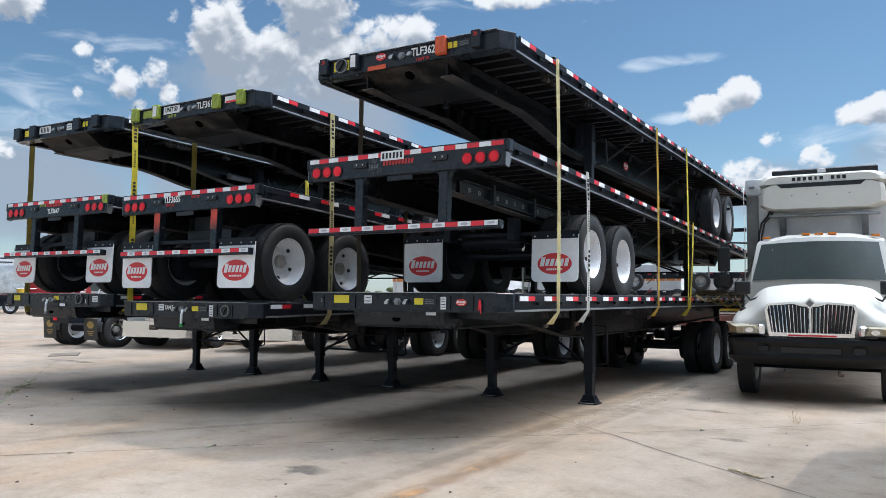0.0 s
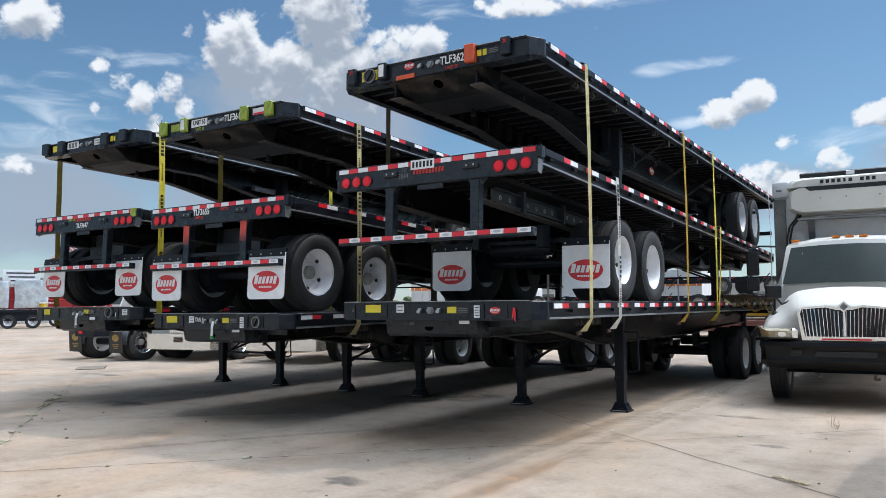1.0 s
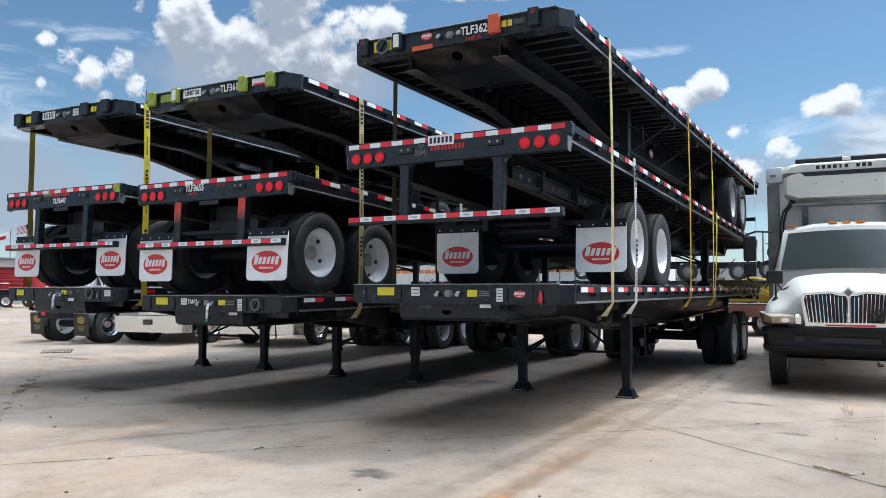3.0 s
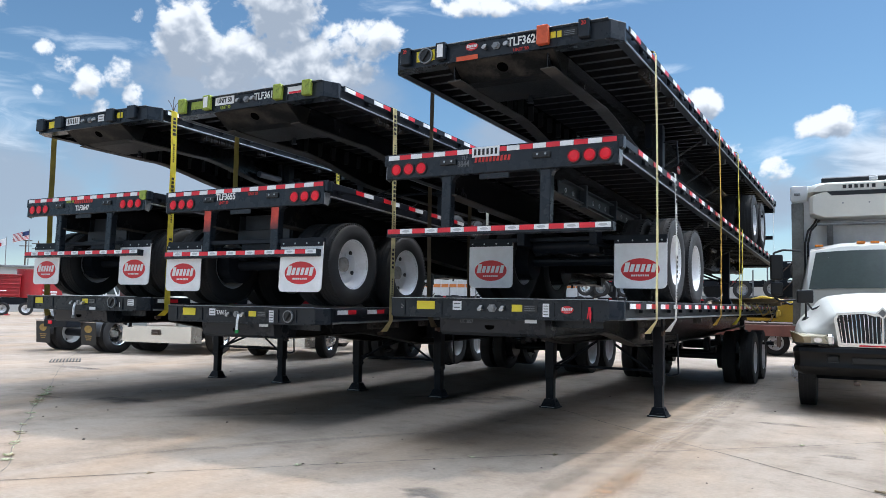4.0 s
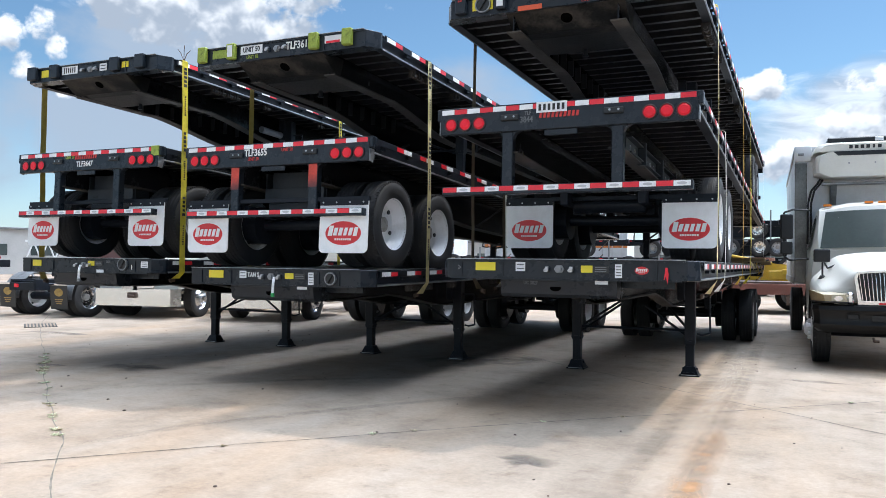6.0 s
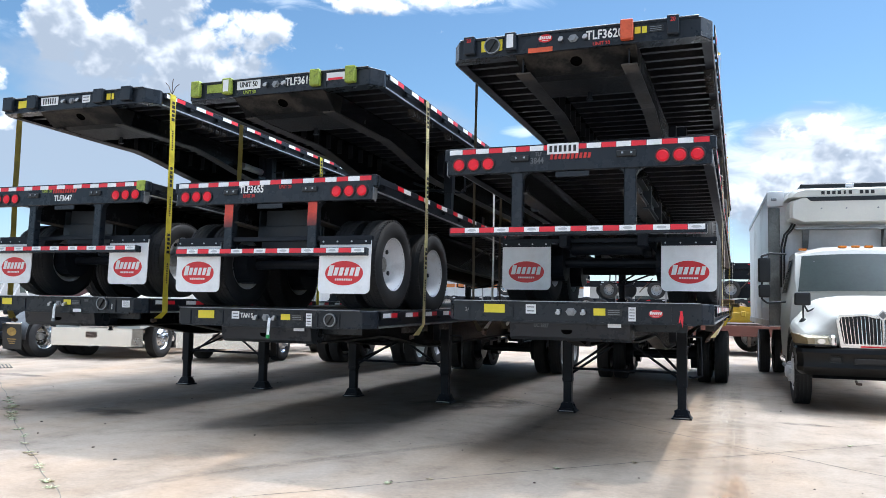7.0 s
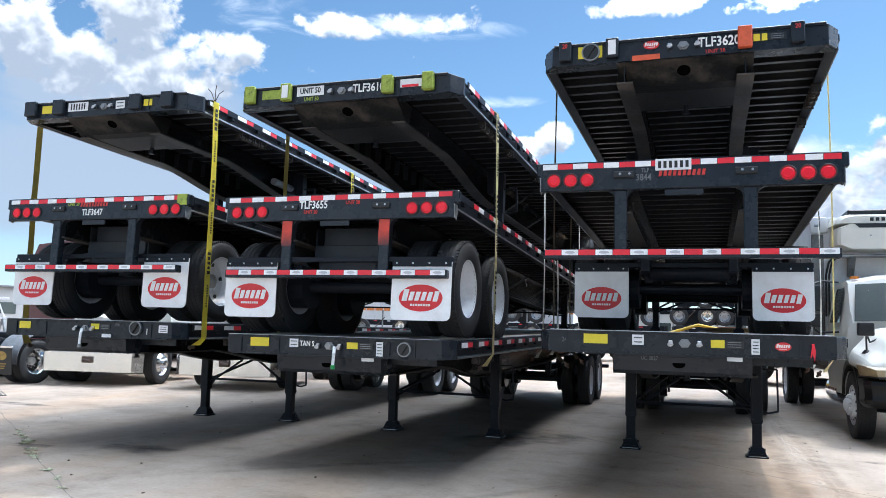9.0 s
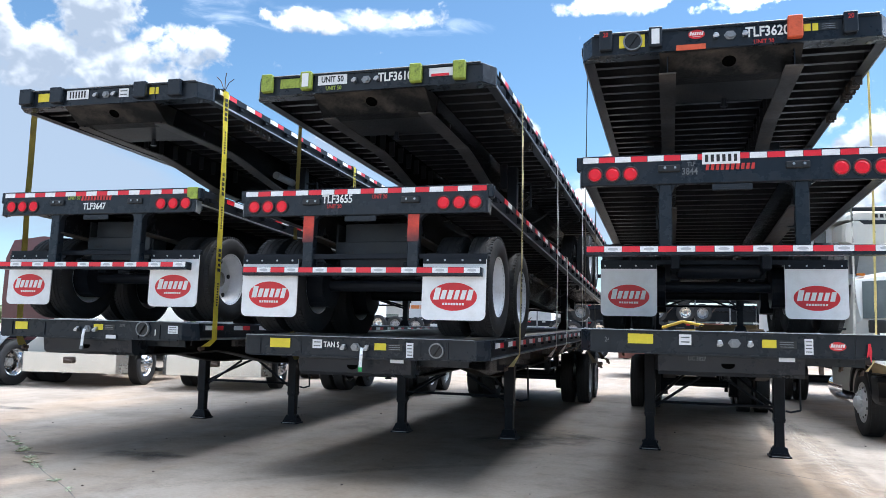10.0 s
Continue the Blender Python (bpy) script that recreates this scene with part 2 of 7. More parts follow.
EMBLEM = material("red_emblem", (0.62, 0.018, 0.024), 0.4, vary=0.08, scale=12)
LETTER = material("white_lettering", (0.80, 0.80, 0.78), 0.5, vary=0.08, scale=20)
INK = material("black_ink", (0.015, 0.015, 0.015), 0.6)
CHALK = material("chalk_marking", (0.13, 0.135, 0.14), 0.9, vary=0.3, scale=30)
REDPAINT = material("red_stencil_paint", (0.5, 0.03, 0.025), 0.6, vary=0.25, scale=20)
LIMEPAINT = material("lime_spray_paint", (0.30, 0.38, 0.05), 0.55, vary=0.35, scale=9, dirt=(0.03, 0.035, 0.02), dirt_amount=0.95, dirt_scale=7)
ORANGE = material("orange_spray_paint", (0.62, 0.10, 0.035), 0.55, vary=0.2, scale=9, dirt=(0.2, 0.04, 0.02), dirt_amount=0.7, dirt_scale=8)
YELLOW = material("yellow_label", (0.75, 0.62, 0.03), 0.5, vary=0.08, scale=14)
PAPER = material("white_sticker", (0.78, 0.79, 0.80), 0.55, vary=0.06, scale=14)
LAMP = material("red_lamp_lens", (0.80, 0.008, 0.025), 0.35, vary=0.06, scale=30, coat=0.15, spec=0.3)
RUBBER = material("tyre_rubber", (0.015, 0.0155, 0.017), 0.66, vary=0.25, scale=5, dirt=(0.05, 0.047, 0.043), dirt_amount=0.4, dirt_scale=3, bump=0.15, bump_scale=90)
RIM = material("white_steel_rim", (0.70, 0.71, 0.73), 0.5, vary=0.1, scale=4, dirt=(0.36, 0.33, 0.29), dirt_amount=0.55, dirt_scale=4)
CHROME = material("chrome", (0.75, 0.76, 0.78), 0.12, 1.0, vary=0.06, scale=5)
STEEL = material("bare_steel", (0.45, 0.45, 0.46), 0.35, 1.0, vary=0.15, scale=8)
IRON = material("rusty_iron", (0.075, 0.05, 0.038), 0.7, vary=0.3, scale=6, dirt=(0.14, 0.07, 0.035), dirt_amount=0.7, bump=0.2)
STRAP_Y = material("yellow_webbing", (0.82, 0.70, 0.07), 0.8, vary=0.12, scale=8, dirt=(0.25, 0.22, 0.08), dirt_amount=0.5, dirt_scale=6, bump=0.2, bump_scale=200)
STRAP_P = material("pale_yellow_webbing", (0.78, 0.70, 0.38), 0.8, vary=0.15, scale=8, dirt=(0.3, 0.27, 0.15), dirt_amount=0.5, dirt_scale=6, bump=0.2, bump_scale=200)
STRAP_W = material("white_webbing", (0.80, 0.80, 0.75), 0.8, vary=0.12, scale=8, bump=0.2, bump_scale=200)
STRAP_O = material("orange_yellow_webbing", (0.62, 0.40, 0.05), 0.8, vary=0.15, scale=8, bump=0.2, bump_scale=200)
STRAP_B = material("brown_webbing", (0.17, 0.135, 0.085), 0.8, vary=0.2, scale=8, bump=0.2, bump_scale=200)
STRAP_OL = material("olive_webbing", (0.33, 0.28, 0.09), 0.8, vary=0.2, scale=8, bump=0.2, bump_scale=200)
CAR_WHITE = material("white_vehicle_paint", (0.52, 0.515, 0.475), 0.62, vary=0.04, scale=1.5, coat=0.03, dirt=(0.55, 0.54, 0.5), dirt_amount=0.35, dirt_scale=1.2)
BOX_WHITE = material("white_box_panel", (0.70, 0.71, 0.72), 0.4, vary=0.06, scale=1.5, dirt=(0.42, 0.41, 0.39), dirt_amount=0.45, dirt_scale=1.0)
CREAM = material("cream_plastic", (0.72, 0.70, 0.63), 0.4, vary=0.04, scale=2)
PLASTIC = material("black_plastic", (0.010, 0.011, 0.012), 0.42, vary=0.2, scale=4)
GREYMETAL = material("grey_galvanised", (0.25, 0.26, 0.27), 0.45, 0.6, vary=0.25, scale=5, dirt=(0.09, 0.08, 0.07), dirt_amount=0.6)
AMBER = material("amber_lens", (0.75, 0.22, 0.02), 0.25, vary=0.05, coat=0.4)
DARKGLASS = material("smoked_glass", (0.05, 0.065, 0.065), 0.06, vary=0.02, coat=1.0, spec=0.9)
# dusty glass; its grey-green colour also stands in for reflected sky
SCREEN = material("dusty_reflection_tinted_glass", (0.055, 0.078, 0.070), 0.10, vary=0.12, scale=1.2, coat=1.0, spec=0.8)
HEADGLASS = material("hazy_headlamp_lens", (0.40, 0.36, 0.26), 0.15, vary=0.4, scale=7, coat=0.8)
MAROON = material("maroon_vehicle_paint", (0.10, 0.012, 0.016), 0.3, vary=0.12, scale=2, coat=0.4)
TRUCK_RED = material("red_trailer_paint", (0.36, 0.018, 0.024), 0.35, vary=0.12, scale=2, dirt=(0.2, 0.07, 0.06), dirt_amount=0.5)
EQUIP_YELLOW = material("machine_yellow_paint", (0.60, 0.40, 0.03), 0.5, vary=0.15, scale=3, dirt=(0.2, 0.13, 0.06), dirt_amount=0.6)
BROWN = material("oxide_brown_paint", (0.16, 0.06, 0.045), 0.6, vary=0.2, scale=3, dirt=(0.08, 0.06, 0.05), dirt_amount=0.6)
GREEN_TAIL = material("green_hose_tag", (0.02, 0.30, 0.07), 0.5)
RED_TAG = material("red_tag", (0.7, 0.02, 0.04), 0.5)
FLAG_RED = material("flag_red", (0.5, 0.03, 0.04), 0.8)
FLAG_BLUE = material("flag_blue", (0.03, 0.05, 0.16), 0.8)
LEAF = material("far_foliage", (0.10, 0.13, 0.05), 0.7, vary=0.3, scale=20)
GRASS = material("pale_weed_grass", (0.50, 0.52, 0.34), 0.8, vary=0.3, scale=20)
GRATE = material("drain_iron", (0.03, 0.028, 0.026), 0.6, 0.5)
BUILDING = material("pale_building", (0.45, 0.45, 0.44), 0.8, vary=0.1, scale=0.5)
ORANGE_BAND = material("orange_panel", (0.68, 0.22, 0.05), 0.5)
BUMPER = material("black_bumper_plastic", (0.006, 0.0065, 0.007), 0.38, vary=0.2, scale=4, spec=0.3)
PANEL = material("slate_panel_paint", (0.020, 0.026, 0.034), 0.4, vary=0.25, scale=2, dirt=(0.05, 0.048, 0.045), dirt_amount=0.4, spec=0.3)
HOLE = material("dark_hole", (0.002, 0.002, 0.002), 1.0, vary=0.0, spec=0.0)
LENS_AMBER = material("dull_amber_lens", (0.36, 0.28, 0.16), 0.2, vary=0.15, scale=9, coat=0.6)
LAMP_RIM = material("dark_red_lamp_rim", (0.16, 0.008, 0.012), 0.4, vary=0.1, scale=20)
TAPE_MARK = material("grey_tape_mark", (0.50, 0.51, 0.53), 0.4, vary=0.1, scale=12)
# stainless with its dark brown reflection put into the colour
DARKSTEEL = material("dark_reflection_stainless", (0.15, 0.14, 0.13), 0.3, 0.9, vary=0.3, scale=2.5, dirt=(0.06, 0.045, 0.035), dirt_amount=0.7)

# ---- building helpers ----
def box(bm, c, s, bevel=0.0, rot=None, seg=1):
    """A box of size s about c in bm, its edges bevelled."""
    m = Matrix.Translation(c) @ (rot.to_4x4() if rot else Matrix()) @ Matrix.Diagonal((*s, 1))
    r = bmesh.ops.create_cube(bm, size=1, matrix=m)
    if bevel:
        es = list({e for v in r["verts"] for e in v.link_edges})
        bmesh.ops.bevel(bm, geom=es, offset=bevel, segments=seg, affect="EDGES", profile=0.6)
    return bm


def cyl(bm, a, b, r, seg=14, r2=None):
    """A closed cylinder or cone from a to b."""
    a, b = Vector(a), Vector(b)
    d = b - a
    m = Matrix.Translation((a + b) / 2) @ d.to_track_quat("Z", "Y").to_matrix().to_4x4()
    bmesh.ops.create_cone(bm, cap_ends=True, segments=seg, radius1=r, radius2=r if r2 is None else r2, depth=d.length, matrix=m)
    return bm


def rod(bm, pts, r, seg=8):
    for a, b in zip(pts, pts[1:]):
        cyl(bm, a, b, r, seg)
    return bm


def prism(bm, outline, axis, lo, hi):
    """Extrudes an outline of 2D points along x ('x': points are (y, z)), y ((x, z)) or z ((x, y))."""
    def at(p, k):
        return {"x": (k, p[0], p[1]), "y": (p[0], k, p[1]), "z": (p[0], p[1], k)}[axis]
    a = [bm.verts.new(at(p, lo)) for p in outline]
    b = [bm.verts.new(at(p, hi)) for p in outline]
    n = len(outline)
    bm.faces.new(a), bm.faces.new(list(reversed(b)))
    for i in range(n):
        bm.faces.new((a[i], b[i], b[(i + 1) % n], a[(i + 1) % n]))
    bmesh.ops.recalc_face_normals(bm, faces=bm.faces)
    return bm


def lathe(bm, profile, seg=40, axis="x"):
    """Turns a profile of (radius, along) about the x axis; the profile is closed."""
    rings = []
    for i in range(seg):
        t = 2 * math.pi * i / seg
        rings.append([bm.verts.new((h, r * math.cos(t), r * math.sin(t))) for r, h in profile])
    n = len(profile)
    for i in range(seg):
        p, q = rings[i], rings[(i + 1) % seg]
        for j in range(n):
            k = (j + 1) % n
            bm.faces.new((p[j], q[j], q[k], p[k]))
    bmesh.ops.recalc_face_normals(bm, faces=bm.faces)
    return bm


def mesh_of(bm, name, mat, smooth=False):
    me = bpy.data.meshes.new(name)
    bm.to_mesh(me)
    bm.free()
    me.materials.append(mat)
    if smooth:
        for p in me.polygons:
            p.use_smooth = True
        me.set_sharp_from_angle(angle=radians(35))
    return me


def part(name, bm, mat, parent=None, label="", smooth=False, m=None):
    """Links a bmesh (or a mesh) as ONE object under its thing or part."""
    me = bm if isinstance(bm, bpy.types.Mesh) else mesh_of(bm, name, mat, smooth)
    ob = new(name, me)
    if parent:
        ob.parent = parent
    if m is not None:
        ob.matrix_basis = m
    return tagged(ob, label) if label else ob


def thing(name, m, label, category, group="", kind=""):
    ob = new(name)
    ob.empty_display_size = 0.2
    ob.matrix_basis = m
    return tagged(ob, label, category, group, kind)


def B():
    return bmesh.new()


def oval(bm, rx, rz, thick=0.004, seg=32, y=0.0):
    return prism(bm, [(rx * math.cos(2 * math.pi * i / seg), rz * math.sin(2 * math.pi * i / seg)) for i in range(seg)], "y", y - thick, y)


def writing(name, text, size, mat, parent, m, label="", depth=0.0015, squeeze=1.0, bold=0.022):
    """Writing in the built-in font, turned into a mesh that faces -y of the pose m."""
    cu = bpy.data.curves.new(name, "FONT")
    cu.body, cu.size, cu.extrude, cu.align_x, cu.align_y = text, size, depth, "CENTER", "CENTER"
    cu.resolution_u, cu.offset = 2, size * bold
    tmp = bpy.data.objects.new(name, cu)
    me = bpy.data.meshes.new_from_object(tmp)
    bpy.data.objects.remove(tmp)
    me.transform(pose(0, 0, 0, 90, 0, 0) @ Matrix.Diagonal((squeeze, 1, 1, 1)))
    me.materials.clear()
    me.materials.append(mat)
    return part(name, me, mat, parent, label, m=m)

# ---- ground ----
def concrete():
    m = bpy.data.materials.new("stained_concrete")
    m.use_nodes = True
    nt = m.node_tree
    N, L = nt.nodes.new, nt.links.new
    bs = nt.nodes["Principled BSDF"]
    bs.inputs["Roughness"].default_value = 0.85
    tc = N("ShaderNodeTexCoord")

    def no(sc, det, rg, dist=0.0, scl=(1, 1, 1)):
        mp = N("ShaderNodeMapping")
        mp.inputs["Scale"].default_value = scl
        L(tc.outputs["Object"], mp.inputs[0])
        n = N("ShaderNodeTexNoise")
        n.inputs["Scale"].default_value, n.inputs["Detail"].default_value, n.inputs["Roughness"].default_value, n.inputs["Distortion"].default_value = sc, det, rg, dist
        L(mp.outputs[0], n.inputs["Vector"])
        return n.outputs["Fac"]

    def ramp(v, pts):
        r = N("ShaderNodeValToRGB")
        els = r.color_ramp.elements
        while len(els) < len(pts):
            els.new(0.5)
        for e, (p, c) in zip(els, pts):
            e.position, e.color = p, (*c, 1)
        L(v, r.inputs[0])
        return r.outputs[0]

    def mul(a, b, f=1.0):
        x = N("ShaderNodeMix")
        x.data_type, x.blend_type = "RGBA", "MULTIPLY"
        x.inputs["Factor"].default_value = f
        L(a, x.inputs[6]), L(b, x.inputs[7])
        return x.outputs[2]

    base = ramp(no(0.22, 6, 0.6, 0.1), [(0.3, (0.300, 0.250, 0.204)), (0.5, (0.362, 0.300, 0.245)), (0.7, (0.408, 0.340, 0.278))])
    blot = ramp(no(0.9, 9, 0.66, 0.1), [(0.3, (0.68, 0.65, 0.61)), (0.5, (0.95, 0.94, 0.92)), (0.7, (1.08, 1.06, 1.03))])
    oil = ramp(no(0.38, 8, 0.62, 0.15), [(0.28, (0.55, 0.53, 0.51)), (0.38, (0.9, 0.9, 0.9)), (0.5, (1, 1, 1))])
    streak = ramp(no(1.0, 6, 0.6, 0.3, (1.6, 0.12, 1)), [(0.3, (0.86, 0.85, 0.84)), (0.55, (1, 1, 1)), (0.8, (1.04, 1.04, 1.04))])
    spot = ramp(no(3.6, 8, 0.7, 0.1), [(0.28, (0.70, 0.67, 0.63)), (0.42, (0.97, 0.96, 0.95)), (0.75, (1.06, 1.06, 1.05))])
    rust = ramp(no(0.55, 6, 0.6, 0.2, (1.0, 0.35, 1)), [(0.45, (1, 1, 1)), (0.68, (1.03, 0.90, 0.76)), (0.8, (0.98, 0.82, 0.66))])
    grain = ramp(no(22, 6, 0.75), [(0.3, (0.82, 0.82, 0.82)), (0.7, (1.1, 1.1, 1.1))])
    col = mul(mul(mul(mul(mul(mul(base, blot), oil, 0.8), streak), grain), spot, 1.0), rust, 0.95)
    L(col, bs.inputs["Base Color"])
    b = N("ShaderNodeBump")
    b.inputs["Strength"].default_value, b.inputs["Distance"].default_value = 0.25, 0.01
    L(no(30, 8, 0.7), b.inputs["Height"])
    L(b.outputs[0], bs.inputs["Normal"])
    return m


CONCRETE = concrete()
gb = B()
bmesh.ops.create_grid(gb, x_segments=2, y_segments=2, size=1500)
ground = tagged(part("ground", gb, CONCRETE), "worn stained concrete yard with cracks and oil marks", "ground", kind="structure")

# ---- flatbed trailers ----
SHARED = {}


def shared(key, mat, build, smooth=False):
    if key not in SHARED:
        bm = B()
        build(bm)
        SHARED[key] = mesh_of(bm, key, mat, smooth)
    return SHARED[key]


HUB = material("greasy_hub_cap", (0.34, 0.33, 0.31), 0.5, vary=0.2, scale=14, dirt=(0.08, 0.06, 0.04), dirt_amount=0.8, dirt_scale=14)
TYRE_R, TYRE_W = 0.505, 0.255


def tyre_shape(bm):
    w, r = TYRE_W / 2, TYRE_R
    prof = [(0.288, -w + 0.03), (0.33, -w + 0.008), (0.40, -w), (0.455, -w + 0.006), (0.485, -w + 0.022), (r - 0.004, -w + 0.042)]
    for k in (-0.055, 0.0, 0.055):
        prof += [(r, k - 0.007), (r - 0.0045, k - 0.005), (r - 0.0045, k + 0.005), (r, k + 0.007)]
    prof += [(a, -h) for a, h in reversed(prof[:6])]
    lathe(bm, prof, 48)
    # shoulder lugs
    for i in range(72):
        t = 2 * math.pi * (i + 0.5) / 72
        for s in (-1, 1):
            box(bm, (s * (w - 0.036), (r - 0.0125) * math.cos(t), (r - 0.0125) * math.sin(t)), (0.040, 0.030, 0.022), rot=Matrix.Rotation(t - math.pi / 2, 3, "X"))


def rim_shape(bm):
    """Steel disc wheel, dished on the -x side."""
    w = TYRE_W / 2
    prof = [(0.290, -w + 0.028), (0.303, -w + 0.020), (0.303, -w + 0.030), (0.285, -w + 0.05), (0.262, 0.0), (0.285, w - 0.05), (0.303, w - 0.03), (0.303, w - 0.02),
            (0.290, w - 0.028), (0.275, w - 0.05), (0.255, 0.055), (0.235, 0.062), (0.20, 0.075), (0.165, 0.080), (0.09, 0.080), (0.09, 0.068), (0.165, 0.066), (0.20, 0.060),
            (0.235, 0.046), (0.252, 0.02), (0.274, -w + 0.05)]
    lathe(bm, prof, 40)
    # handholes rims and wheel nuts
    for i in range(10):
        t = 2 * math.pi * i / 10
        c = (0.143 * math.cos(t), 0.143 * math.sin(t))
        cyl(bm, (0.050, *c), (0.070, *c), 0.015, 6)


def hole_shape(bm):
    cyl(bm, (0.046, 0.212, 0), (0.0725, 0.212, 0), 0.027, 12)


def hub_shape(bm):
    cyl(bm, (0.025, 0, 0), (0.078, 0, 0), 0.088, 20)
    cyl(bm, (0.010, 0, 0), (0.025, 0, 0), 0.055, 20, 0.085)


def wheel(parent, x, y, z, dish):
    """One wheel with its tyre; dish = -1 when the hollow side looks to -x."""
    w = part("wheel", shared("wheel_disc", RIM, rim_shape, True), RIM, parent, m=pose(x, y, z, random.uniform(0, 360), 0, 0 if dish < 0 else 180))
    part("tyre", shared("tyre", RUBBER, tyre_shape, True), RUBBER, w)
    part("hub", shared("hub", HUB, hub_shape, True), HUB, w)
    for k in range(5):
        part("hand_hole", shared("hand_hole", PLASTIC, hole_shape), PLASTIC, w, m=pose(0, 0, 0, 17 + 72 * k))
    return w


def emblem(parent, m, s=1.0, name="emblem"):
    """Red oval badge with plain white bars in place of its lettering."""
    e = part(name, shared("emblem_disc", EMBLEM, lambda bm: oval(bm, 0.235, 0.138, 0.003, 40)), EMBLEM, parent, "red oval badge with plain white bars", m=m @ Matrix.Diagonal((s, 1, s, 1)))

    def bars(bm):
        # slanted strokes of one wide word and a thin word below
        for k, (w, h) in enumerate(((0.056, 0.118), (0.046, 0.090), (0.046, 0.090), (0.042, 0.090), (0.044, 0.090), (0.048, 0.104))):
            cx = -0.163 + 0.066 * k
            cz = 0.018 + (0.010 if k == 0 else 0)
            prism(bm, [(cx - w / 2 - 0.012, cz - h / 2), (cx + w / 2 - 0.012, cz - h / 2), (cx + w / 2 + 0.012, cz + h / 2), (cx - w / 2 + 0.012, cz + h / 2)], "y", -0.0062, -0.003)
        for k in range(8):
            box(bm, (-0.098 + 0.028 * k, -0.0045, -0.072), (0.019, 0.003, 0.022))

    part("emblem_lettering", shared("emblem_lettering", LETTER, bars), LETTER, e)
    return e


def i_web(bm, x, top, bottoms, web=0.012, flange=0.15):
    """Web and top flange of a long I-beam at x whose lower edge follows bottoms: (y, z) points."""
    ft = 0.016
    outline = [(y, z + ft) for y, z in bottoms] + [(bottoms[-1][0], top - ft), (bottoms[0][0], top - ft)]
    prism(bm, outline, "x", x - web / 2, x + web / 2)
    box(bm, (x, (bottoms[0][0] + bottoms[-1][0]) / 2, top - ft / 2), (flange, bottoms[-1][0] - bottoms[0][0], ft))



def i_flange(bm, x, top, bottoms, flange=0.15, ft=0.016):
    low = [(y, z) for y, z in bottoms] + [(y, z + ft) for y, z in reversed(bottoms)]
    prism(bm, low, "x", x - flange / 2, x + flange / 2)


W, LONG = 2.59, 12.7
NECK, DEEP = -0.36, -0.60


def neck_line(start=0.30):
    pts = [(start, NECK - 0.014), (1.55, NECK - 0.014)]
    for i in range(1, 11):
        t = i / 10
        s = t * t * (3 - 2 * t)
        pts.append((1.55 + 2.15 * t, NECK + (DEEP - NECK) * s))
    pts += [(8.0, DEEP), (9.0, DEEP + 0.05), (LONG - 0.06, DEEP + 0.12)]
    return pts


